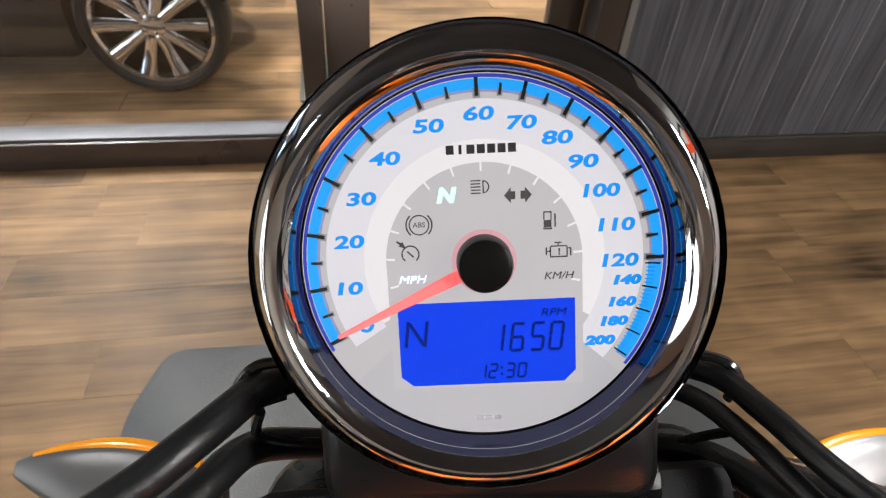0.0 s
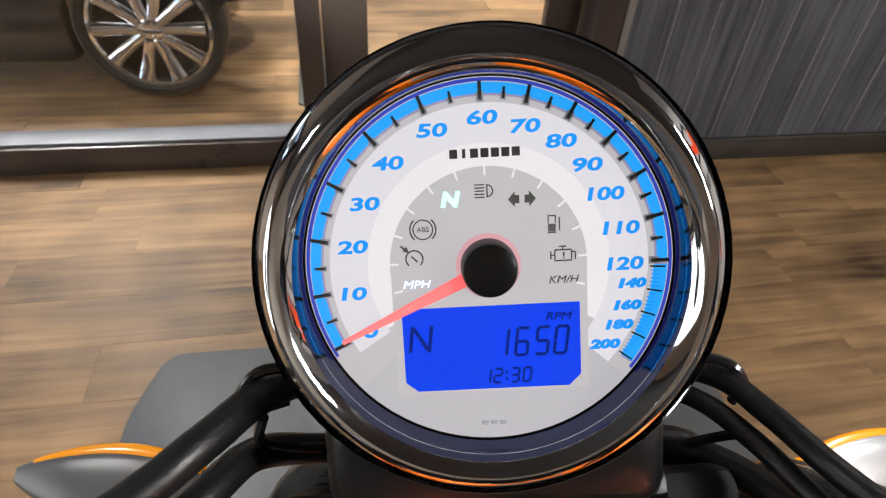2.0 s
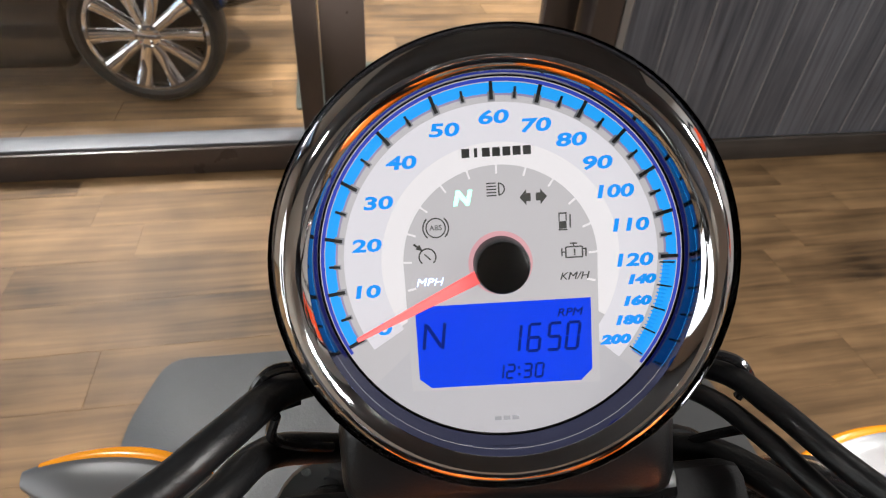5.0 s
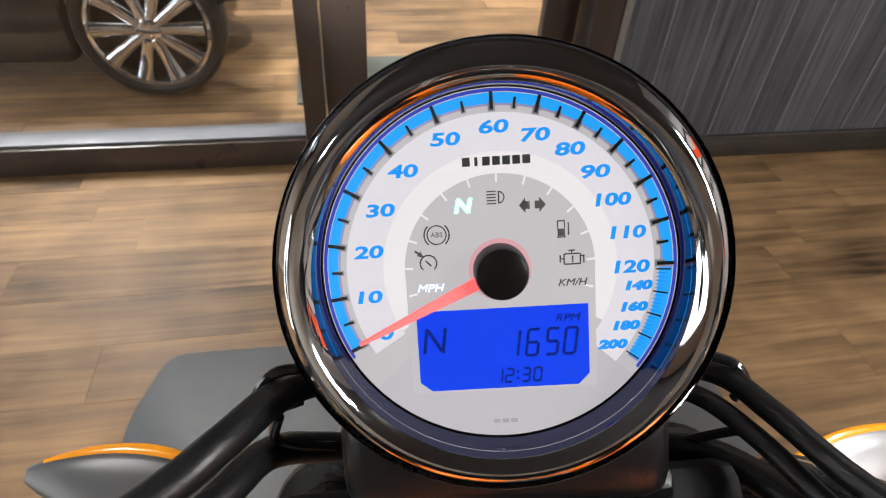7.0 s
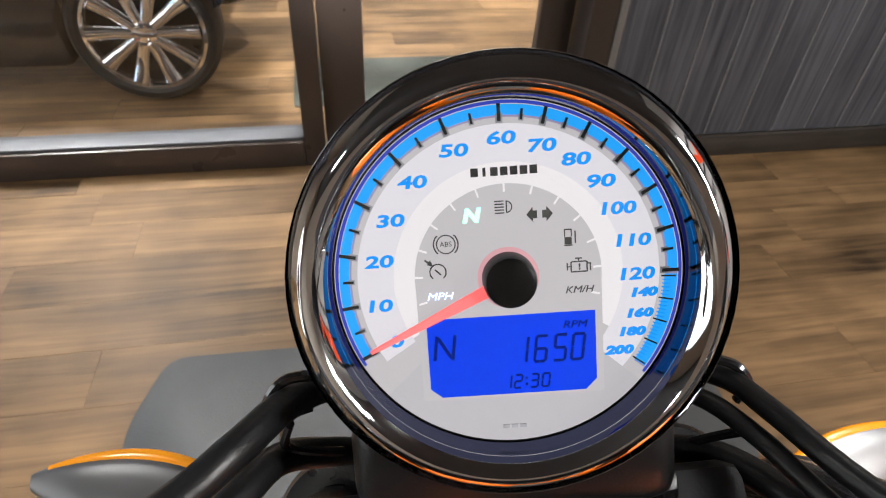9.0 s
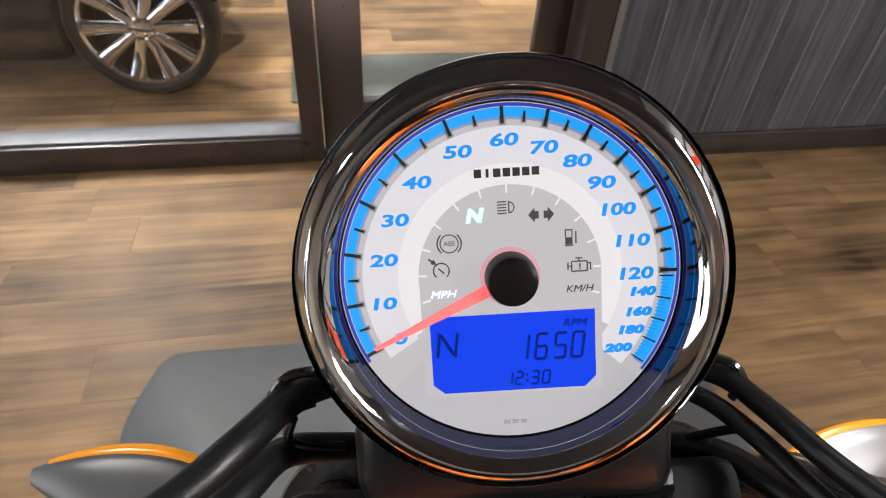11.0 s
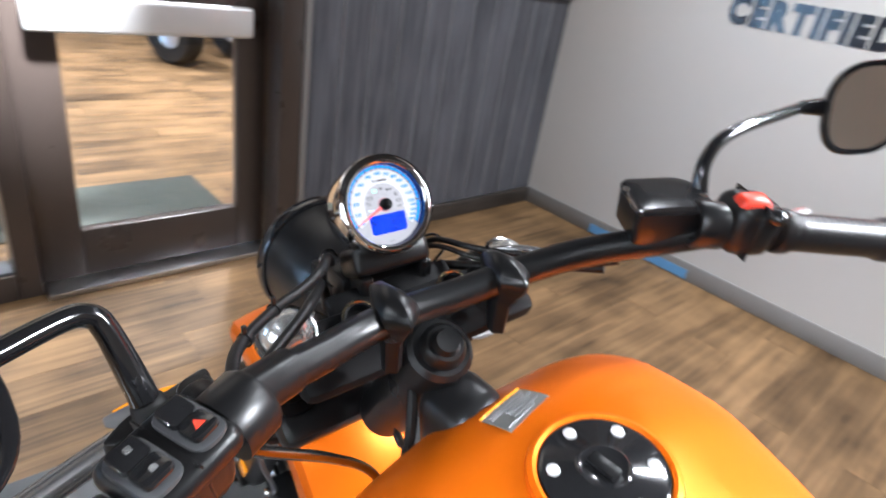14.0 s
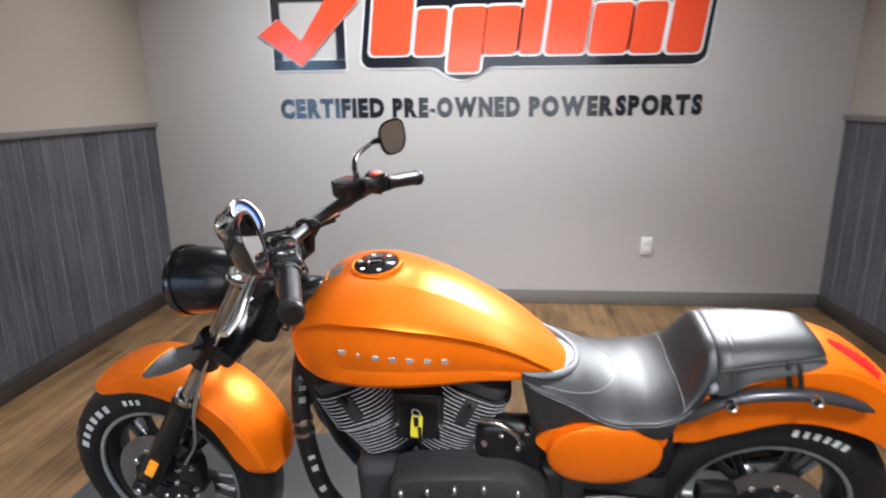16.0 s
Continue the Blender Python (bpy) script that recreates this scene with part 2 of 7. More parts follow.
M_ORANGE = mat("satin orange paint", (0.84, 0.165, 0.0015), 0.36, metal=0.4, var=0.05, scale=30, grain=0.04, grain_scale=2500, coat=0.06, coat_rough=0.3, spec=0.2)
M_CHROME = mat("chrome", (0.82, 0.82, 0.83), 0.05, metal=1.0, var=0.03, rough_var=0.5)
M_BLACKCHROME = mat("black gloss enamel", (0.012, 0.012, 0.013), 0.12, var=0.2, coat=0.6)
M_BLACK = mat("satin black paint", (0.007, 0.007, 0.0075), 0.3, var=0.25, scale=60, grain=0.04, grain_scale=900, spec=0.42)
M_BLACKPLASTIC = mat("black moulded plastic", (0.008, 0.008, 0.0085), 0.3, var=0.2, scale=80, grain=0.08, grain_scale=1400, spec=0.4)
M_RUBBER = mat("black rubber", (0.009, 0.009, 0.009), 0.5, var=0.25, scale=50, grain=0.15, grain_scale=700, spec=0.25)
M_LEATHER = mat("black seat vinyl", (0.014, 0.014, 0.0148), 0.44, var=0.18, scale=25, grain=0.16, grain_scale=650, spec=0.56)
M_LIP = mat("grey rolled vinyl", (0.13, 0.13, 0.135), 0.5, var=0.1, grain=0.1, grain_scale=650)
M_FINEDGE = mat("bright machined fin edge", (0.7, 0.7, 0.71), 0.4, metal=0.4, var=0.15)
M_ALU = mat("machined aluminium", (0.66, 0.66, 0.67), 0.33, metal=1.0, var=0.1)
M_PUSHBAR = mat("pale satin push bar", (0.78, 0.78, 0.77), 0.42, metal=0.5, var=0.06, scale=30)
M_STEEL = mat("polished fork tube", (0.5, 0.49, 0.47), 0.16, metal=1.0, var=0.08)
M_ENGINE = mat("black engine paint", (0.024, 0.024, 0.025), 0.42, var=0.25, scale=60, grain=0.08, grain_scale=600)
M_DISC = mat("brake disc steel", (0.36, 0.33, 0.31), 0.35, metal=1.0, var=0.3, scale=60)
M_SILVER = mat("silver badge", (0.72, 0.73, 0.75), 0.25, metal=0.8, var=0.05)
# faint emission added for brightness; reflectors and the label edge glow with it too
M_AMBERGLOW = mat("amber lens", (0.95, 0.33, 0.01), 0.2, var=0.1, coat=0.5, glow=(1.0, 0.35, 0.02), power=0.32)
M_REDLENS = mat("red lens", (0.75, 0.02, 0.015), 0.1, var=0.2, coat=0.6)
M_RED = mat("red switch plastic", (0.8, 0.06, 0.03), 0.35, var=0.05)
M_WHITE = mat("white paint mark", (0.6, 0.6, 0.6), 0.5, var=0.05)
M_MIRROR = mat("mirror silver", (0.86, 0.86, 0.85), 0.015, metal=1.0, var=0.01)
M_YELLOW = mat("yellow plastic tag", (0.85, 0.75, 0.04), 0.45, var=0.08)
M_STICKER = mat("grey printed sticker", (0.16, 0.16, 0.15), 0.45, var=0.2, scale=300)
M_BRASSY = mat("yellowish plated rim", (0.62, 0.55, 0.36), 0.22, metal=1.0, var=0.1)
M_RAIL = mat("dark satin metal", (0.07, 0.07, 0.075), 0.28, metal=0.6, var=0.1)
M_GLASS = glass_mat("clear glass")
M_GAUGEGLASS = glass_mat("coated gauge glass", ior=1.18)
M_WALL = mat("beige wall paint", (0.46, 0.41, 0.345), 0.6, var=0.03, scale=14, grain=0.25, grain_scale=260)
M_SIGNWALL = mat("grey beige wall paint", (0.495, 0.473, 0.445), 0.55, var=0.03, scale=14, grain=0.25, grain_scale=260)
M_CEIL = mat("dark ceiling paint", (0.045, 0.045, 0.046), 0.8, var=0.03, scale=10, grain=0.2, grain_scale=200)
M_FRAME = mat("dark brown frame paint", (0.055, 0.042, 0.036), 0.3, var=0.12, scale=30, grain=0.08, grain_scale=500)
M_TRIM = mat("grey trim paint", (0.2, 0.19, 0.18), 0.4, var=0.1, scale=20, grain=0.12, grain_scale=300)
M_LEDGE = mat("bluish grey ledge paint", (0.09, 0.095, 0.105), 0.45, var=0.1, scale=20, grain=0.12, grain_scale=300)
M_TRIMDARK = wood_mat("dark stained baseboard", (0.035, 0.03, 0.027), (0.1, 0.085, 0.074), "x", 0.45)
M_FLOOR = wood_mat("vinyl oak plank", (0.034, 0.0198, 0.0095), (0.27, 0.162, 0.077), "x", 0.48, streak=17.0)
M_BARN = wood_mat("grey weathered board", (0.05, 0.052, 0.061), (0.148, 0.152, 0.172), "z", 0.5, False, 34, 0.25)
M_WORN = mat("pale worn board edge", (0.26, 0.26, 0.27), 0.6, var=0.5, scale=30)
M_MAT = mat("grey rubber mat", (0.055, 0.057, 0.058), 0.42, var=0.2, scale=18, grain=0.25, grain_scale=220, spec=0.5)
M_GREENMAT = mat("dark green entrance mat", (0.035, 0.042, 0.035), 0.9, var=0.3, scale=120, grain=0.6, grain_scale=400)
M_CABLE = mat("black cable sheath", (0.007, 0.007, 0.0075), 0.36, var=0.3, scale=70, grain=0.1, grain_scale=500, spec=0.35)
M_GRIP = mat("grip rubber", (0.01, 0.01, 0.0105), 0.32, var=0.2, scale=60, grain=0.12, grain_scale=900)
M_SATIN = mat("dark grey satin housing", (0.06, 0.062, 0.066), 0.3, var=0.15, scale=60)
M_LEVER = mat("polished alloy lever", (0.66, 0.65, 0.65), 0.22, metal=0.92, var=0.08, scale=60)
M_JOINT = mat("dark joint", (0.1, 0.06, 0.032), 0.8, var=0.2)
M_SIGNRED = mat("orange red vinyl", (0.86, 0.085, 0.025), 0.22, var=0.04, coat=0.3)
M_SIGNDARK = mat("black vinyl", (0.012, 0.013, 0.018), 0.14, var=0.1, coat=0.2, coat_rough=0.06, spec=0.4)
M_SIGNWHITE = mat("white vinyl", (0.8, 0.8, 0.79), 0.25, var=0.03, coat=0.2)
M_HUB = mat("matt black hub", (0.003, 0.003, 0.003), 0.3, var=0.05, rough_var=0.02, spec=0.12)
M_PLATE = mat("white socket plastic", (0.78, 0.78, 0.76), 0.35, var=0.03)
M_GLEAM = mat("blue gleam colour", (0.12, 0.3, 0.55), 0.4, var=0.12, scale=20)
M_DAY = lit("daylight pane", (0.45, 0.7, 1.0), 8.0)

M_FILLPANE = lit("pale fill pane", (0.9, 0.96, 1.0), 0.3)

# ---- lamps in the ceilings ----
def ceiling_lamp(x, y, power, size=0.13, tint=(1.0, 0.98, 0.95)):
    lamp = thing("ceiling_downlight", "round recessed white ceiling downlight, switched on", "ceiling light", Matrix.Translation((x, y, CEILING)), "ceiling downlights")
    part("trim_ring", lathe([(0.075, 0.0), (0.095, -0.002), (0.1, -0.008), (0.092, -0.012), (0.075, -0.006)], 32, closed=True), M_CEIL, lamp)
    data = bpy.data.lights.new("downlight", "AREA")
    data.shape, data.size, data.energy, data.color = "DISK", size, power, tint
    data.spread = radians(115)
    ob = new("bulb", data)
    ob.parent = lamp
    ob.matrix_basis = Matrix.Translation((0, 0, -0.014))


for x, y, power in LAMPS:
    ceiling_lamp(x, y, power)
for x, y in [(-4.6, 3.6), (-1.8, 3.6), (1.2, 3.6), (-3.2, 5.8), (0.2, 5.8), (3.0, 5.4)]:
    ceiling_lamp(x, y, 100.0, 0.2, (1.0, 0.98, 0.96))

for eye, aim, power, cone, target in SPOTS:
    spot = thing("track_spotlight", "unseen black ceiling spotlight turned to the " + target, "ceiling light", look(eye, aim), "track spotlights")
    part("spot_can", lathe([(0, 0.09), (0.03, 0.088), (0.042, 0.07), (0.045, 0.0), (0.042, -0.02), (0.038, -0.02), (0.036, 0.0), (0, 0.02)], 28), M_BLACK, spot)
    part("spot_arm", tube([(0, 0, 0.07), (0.0, 0.05, 0.1), (0.0, 0.1, 0.13)], 0.008, 8), M_BLACK, spot)
    beam = bpy.data.lights.new("track spot", "SPOT")
    beam.energy, beam.spot_size, beam.spot_blend, beam.shadow_soft_size, beam.color = power, radians(cone), 0.6, 0.15, (1.0, 0.98, 0.95)
    beam_ob = new("spot_bulb", beam)
    beam_ob.parent = spot
    beam_ob.matrix_basis = Matrix.Translation((0, 0, -0.03))

# ---- walls and ceilings ----
OUT_W, OUT_E, OUT_N = -7.0, 4.2, 7.6
DOOR_L, DOOR_R = -0.37, 0.5
wall_east = solid("wall_east", box(EAST + 0.06, (SOUTH + NORTH) / 2, CEILING / 2, 0.12, NORTH - SOUTH + 0.3, CEILING), M_SIGNWALL, "smooth grey-beige painted wall that carries the sign", "wall", "structure")
# no window is known on this side; opening added to light the motorcycle's flank
wy0, wy1, wz0, wz1 = -1.9, 0.9, 0.5, 2.2
west = [box(WEST - 0.06, (SOUTH + wy0) / 2 - 0.075, CEILING / 2, 0.12, wy0 - SOUTH + 0.15, CEILING), box(WEST - 0.06, (NORTH + wy1) / 2 + 0.075, CEILING / 2, 0.12, NORTH - wy1 + 0.15, CEILING), box(WEST - 0.06, (wy0 + wy1) / 2, wz0 / 2, 0.12, wy1 - wy0, wz0), box(WEST - 0.06, (wy0 + wy1) / 2, (wz1 + CEILING) / 2, 0.12, wy1 - wy0, CEILING - wz1)]
wall_west = solid("wall_west", join(*west), M_WALL, "beige painted wall round an added, unseen window opening", "wall", "structure")
window_3 = thing("window_3", "unseen wide window added for soft light from the west", "window", None, "", "structure")
for k in range(5):
    part("mullion", box(WEST - 0.04, wy0 + 0.03 + (wy1 - wy0 - 0.06) * k / 4, (wz0 + wz1) / 2, 0.05, 0.06, wz1 - wz0, 0.004), M_FRAME, window_3)
part("pane", box(WEST - 0.1, (wy0 + wy1) / 2, (wz0 + wz1) / 2, 0.006, wy1 - wy0, wz1 - wz0), M_FILLPANE, window_3)
sky = bpy.data.lights.new("west fill", "AREA")
sky.shape, sky.size, sky.size_y, sky.energy, sky.color = "RECTANGLE", wy1 - wy0 - 0.1, wz1 - wz0 - 0.1, WEST_FILL, (0.95, 0.98, 1.0)
sky_ob = new("window_daylight", sky)
sky_ob.matrix_basis = look((WEST - 0.005, (wy0 + wy1) / 2, (wz0 + wz1) / 2), (0.0, (wy0 + wy1) / 2, (wz0 + wz1) / 2 - 0.2))
wall_south = solid("wall_south", box((WEST + EAST) / 2, SOUTH - 0.06, CEILING / 2, EAST - WEST - 0.002, 0.12, CEILING), M_WALL, "beige wall above weathered grey board wainscot", "wall", "structure")
wall_north = solid("wall_north", join(box((0.6 + EAST) / 2, NORTH + 0.1, CEILING / 2, EAST - 0.6 - 0.002, 0.2, CEILING), box((WEST + 0.6) / 2, NORTH + 0.1, (2.16 + CEILING) / 2, 0.6 - WEST - 0.002, 0.2, CEILING - 2.16)), M_WALL, "beige wall above weathered grey boards, with door and window", "wall", "structure")
solid("ceiling", box((OUT_W + OUT_E) / 2, (SOUTH + OUT_N) / 2, CEILING + 0.06, OUT_E - OUT_W + 0.6, OUT_N - SOUTH + 0.6, 0.1), M_CEIL, "plain dark painted ceiling with round downlights", "ceiling", "structure")
solid("wall_showroom_north", box((OUT_W + OUT_E) / 2, OUT_N + 0.06, CEILING / 2, OUT_E - OUT_W + 0.3, 0.12, CEILING), M_WALL, "far beige wall of the neighbouring showroom", "wall", "structure")
solid("wall_showroom_east", box(OUT_E + 0.06, (NORTH + OUT_N) / 2, CEILING / 2, 0.12, OUT_N - NORTH - 0.3, CEILING), M_WALL, "beige side wall of the neighbouring showroom", "wall", "structure")
wall_sw = join(box(OUT_W - 0.06, NORTH + 0.35, CEILING / 2, 0.12, 0.5, CEILING), box(OUT_W - 0.06, 6.9, CEILING / 2, 0.12, 1.4, CEILING), box(OUT_W - 0.06, 4.4, 0.15, 0.12, 3.6, 0.3), box(OUT_W - 0.06, 4.4, 2.75, 0.12, 3.6, 0.4))
solid("wall_showroom_west", wall_sw, M_WALL, "showroom wall round a wide bright shop window", "wall", "structure")
solid("wall_showroom_south", join(box((OUT_W + WEST) / 2 - 0.1, NORTH + 0.1, CEILING / 2, WEST - OUT_W - 0.1, 0.2, CEILING), box((OUT_E + EAST) / 2 + 0.1, NORTH + 0.1, CEILING / 2, OUT_E - EAST - 0.1, 0.2, CEILING)), M_WALL, "beige showroom wall beside the display bay", "wall", "structure")
solid("window_2", box(OUT_W - 0.1, 4.4, 1.42, 0.01, 3.6, 2.26), M_DAY, "wide shop window full of bluish daylight", "window", "structure")

# baseboards and the wainscot's capping
solid("baseboard", box(EAST - 0.008, (SOUTH + NORTH) / 2, 0.048, 0.016, NORTH - SOUTH - 0.04, 0.096, 0.003), M_TRIM, "grey painted baseboard along the sign wall", "baseboard", "structure")
solid("baseboard", box((0.6 + EAST) / 2, NORTH - 0.026, 0.045, EAST - 0.62, 0.016, 0.09, 0.003), M_TRIMDARK, "dark stained baseboard under the weathered boards", "baseboard", "structure")
solid("baseboard", box((WEST + EAST) / 2, SOUTH + 0.026, 0.045, EAST - WEST - 0.04, 0.016, 0.09, 0.003), M_TRIMDARK, "dark stained baseboard under the weathered boards", "baseboard", "structure")
solid("trim", box((0.6 + EAST) / 2, NORTH - 0.016, 1.222, EAST - 0.6 - 0.004, 0.034, 0.032, 0.004), M_TRIM, "flat grey cap rail on the wainscot", "trim", "structure")
solid("trim", box((WEST + EAST) / 2, SOUTH + 0.016, 1.222, EAST - WEST - 0.004, 0.034, 0.032, 0.004), M_TRIM, "flat grey cap rail on the wainscot", "trim", "structure")
solid("trim", box(0.617, NORTH - 0.012, 0.62, 0.028, 0.026, 1.19, 0.004), M_TRIM, "grey corner strip between the boards and the door frame", "trim", "structure")
# blue daylight mirrored low on the wall, laid on as a coloured strip
solid("blue_tape", box(EAST - 0.0185, 1.09, 0.034, 0.003, 0.62, 0.05), M_GLEAM, "blue strip put in for daylight reflected on the baseboard", "tape", "structure")


# ---- window, door and their dark frames ----
def glazing(name, x0, x1, y, z0, z1, parent=None):
    ob = part(name, box((x0 + x1) / 2, y, (z0 + z1) / 2, x1 - x0, 0.008, z1 - z0), M_GLASS, parent, "clear glass pane", False)
    ob.visible_shadow = False
    return ob


window_1 = thing("window_1", "large shop window in a dark brown frame", "window", None, "", "structure")
part("bottom_rail", box((WEST - 0.45) / 2, GLAZED + 0.05, 0.05, -0.45 - WEST, 0.12, 0.1, 0.006), M_FRAME, window_1)
part("ledge", box((WEST - 0.45) / 2, GLAZED + 0.055, 0.106, -0.45 - WEST - 0.004, 0.1, 0.012, 0.003), M_LEDGE, window_1, "bluish grey ledge")
part("top_rail", box((WEST - 0.45) / 2, GLAZED + 0.03, 2.1, -0.45 - WEST, 0.12, 0.12, 0.006), M_FRAME, window_1)
part("stile", box(WEST + 0.05, GLAZED + 0.03, 1.086, 0.1, 0.12, 1.906, 0.006), M_FRAME, window_1)
part("stile", box(-0.412, GLAZED + 0.05, 1.08, 0.076, 0.12, 2.16, 0.006), M_FRAME, window_1)
glazing("pane", WEST + 0.08, -0.45, GLAZED + 0.075, 0.11, 2.06, window_1)

door_frame = thing("door_frame", "dark brown painted door frame", "door frame", None, "", "structure")
part("jamb", box(0.552, GLAZED + 0.02, 1.06, 0.095, 0.22, 2.12, 0.006), M_FRAME, door_frame)
part("head", box(0.065, GLAZED + 0.03, 2.13, 0.87, 0.2, 0.06, 0.006), M_FRAME, door_frame)
part("threshold", box(0.065, GLAZED + 0.02, 0.012, 0.868, 0.16, 0.022, 0.004), M_ALU, door_frame, "worn metal threshold")

door_1 = thing("door_1", "closed dark brown door with two glass panes", "door", None, "", "structure")
part("stile", box(-0.297, GLAZED + 0.05, 1.06, 0.145, 0.05, 2.06, 0.005), M_FRAME, door_1)
part("stile", box(0.436, GLAZED + 0.05, 1.06, 0.12, 0.05, 2.06, 0.005), M_FRAME, door_1)
part("bottom_rail", box(0.076, GLAZED + 0.05, 0.124, 0.6, 0.05, 0.188, 0.005), M_FRAME, door_1)
part("middle_rail", box(0.076, GLAZED + 0.05, 0.997, 0.6, 0.05, 0.145, 0.005), M_FRAME, door_1)
part("push_bar", join(box(0.045, GLAZED - 0.03, 0.99, 0.73, 0.045, 0.11, 0.014, 3), box(-0.29, GLAZED + 0.008, 0.99, 0.05, 0.04, 0.08, 0.006), box(0.37, GLAZED + 0.008, 0.99, 0.05, 0.04, 0.08, 0.006)), M_PUSHBAR, door_1, "pale satin metal push bar under a spotlight")
part("top_rail", box(0.076, GLAZED + 0.05, 2.03, 0.6, 0.05, 0.12, 0.005), M_FRAME, door_1)
glazing("pane", -0.225, 0.377, GLAZED + 0.05, 0.216, 0.926, door_1)
glazing("pane", -0.225, 0.377, GLAZED + 0.05, 1.068, 1.972, door_1)

# ---- the sign on the wall ----
def on_wall(y, z, proud):
    return Matrix(((0, 0, -1, EAST - proud), (-1, 0, 0, y), (0, 1, 0, z), (0, 0, 0, 1)))


def fit_writing(body, y0, y1, z0, z1, material, parent, proud=0.001, gap=0.010):
    """A word of narrow bold capitals, each letter a piece of its own."""
    word = new("word")
    word.parent = parent
    made = []
    for ch in body:
        ob = writing("letter", ch, 0.2, material, Matrix.Identity(4), word, bold=0.0135 if ch != "-" else 0.005, depth=0.0015)
        co = np.array([v.co for v in ob.data.vertices])
        made.append((ob, co.min(0), co.max(0)))
    tall = max(hi[1] for ob, lo, hi in made if ob) - min(lo[1] for ob, lo, hi in made)
    total = sum(hi[0] - lo[0] for ob, lo, hi in made)
    sx, sz = ((y0 - y1) - gap * (len(made) - 1) + 0.013 * body.count("RT")) / total, (z1 - z0) / tall
    base = min(lo[1] for ob, lo, hi in made)
    x = 0.0
    for k, (ob, lo, hi) in enumerate(made):
        ob.data.transform(on_wall(y0 - x, z0, proud) @ Matrix.Diagonal((sx, sz, 1, 1)) @ Matrix.Translation((-lo[0], -base, 0)))
        x += (hi[0] - lo[0]) * sx + gap - (0.013 if body[k:k + 2] == "RT" else 0.0)


SIGN_FIT = Matrix.Translation((0, -0.415, 1.364)) @ Matrix.Diagonal((1, 0.9655, 0.9655, 1)) @ Matrix.Translation((0, 0.415, -1.364))
lettering = thing("wall_lettering", "black glossy vinyl capitals on the grey-beige wall", "lettering", SIGN_FIT)
fit_writing("CERTIFIED", 1.088, 0.372, 1.245, 1.377, M_SIGNDARK, lettering)
fit_writing("PRE-OWNED", 0.316, -0.533, 1.243, 1.375, M_SIGNDARK, lettering)
fit_writing("POWERSPORTS", -0.590, -1.690, 1.240, 1.373, M_SIGNDARK, lettering)


def rounded(pts, r, n=4):
    """An outline with its corners rounded."""
    out = []
    for i, p in enumerate(pts):
        p = Vector(p)
        a, b = Vector(pts[i - 1]) - p, Vector(pts[(i + 1) % len(pts)]) - p
        k = min(r, a.length * 0.45, b.length * 0.45)
        s, e = p + a.normalized() * k, p + b.normalized() * k
        for j in range(n + 1):
            t = j / n
            q = s * (1 - t) ** 2 + p * (2 * t * (1 - t)) + e * t * t
            out.append((q.x, q.y))
    return out


def flat(name, pts, material, parent, level, r=0.02, thick=0.003, smooth=False):
    """A sheet on the wall; pts are (y, z)."""
    return part(name, prism(rounded([(-y, z) for y, z in pts], r), thick, on_wall(0, 0, 0.0005 + level * 0.003)), material, parent, "", smooth)


tick_sign = thing("check_box_sign", "glossy black square frame with an orange-red tick", "sign", SIGN_FIT)
for y0, y1, z0, z1 in ((1.105, 0.617, 1.562, 1.622), (1.105, 0.617, 1.99, 2.05), (1.105, 1.045, 1.624, 1.988), (0.677, 0.617, 1.624, 1.988)):
    flat("frame_side", [(y0, z0), (y1, z0), (y1, z1), (y0, z1)], M_SIGNDARK, tick_sign, 1, 0.001)
for y0, y1, z0, z1 in ((1.116, 0.606, 1.551, 1.561), (1.035, 0.687, 1.6235, 1.632), (1.116, 1.106, 1.5615, 2.06), (0.616, 0.606, 1.5615, 2.06)):
    flat("white_edge", [(y0, z0), (y1, z0), (y1, z1), (y0, z1)], M_SIGNWHITE, tick_sign, 0, 0.001)
TICK = [(1.195, 1.79), (1.055, 1.885), (0.91, 1.745), (0.6, 2.2), (0.36, 2.27), (0.53, 1.97), (0.915, 1.583)]
flat("tick_edge", [(y * 1.03 - 0.026, z * 1.035 - 0.064) for y, z in TICK], M_SIGNWHITE, tick_sign, 2, 0.012)
flat("tick", TICK, M_SIGNRED, tick_sign, 3, 0.012)

logo = thing("dealer_logo_sign", "large glossy logo, orange-red shapes outlined in white on black", "sign", SIGN_FIT)
BACK = [(0.515, 1.61), (0.47, 1.567), (0.02, 1.567), (-0.06, 1.505), (-0.16, 1.48), (-0.27, 1.51), (-0.33, 1.565), (-1.62, 1.556), (-1.685, 1.6), (-1.72, 1.93), (-1.76, 2.0), (-1.7, 2.1), (-0.6, 2.28), (0.3, 2.28), (0.44, 2.22)]
flat("backing_edge", [(y + (0.012 if y > -0.6 else -0.012), z + (-0.012 if z < 1.8 else 0.012)) for y, z in BACK], M_SIGNWHITE, logo, 0, 0.05)
flat("backing", BACK, M_SIGNDARK, logo, 1, 0.05)
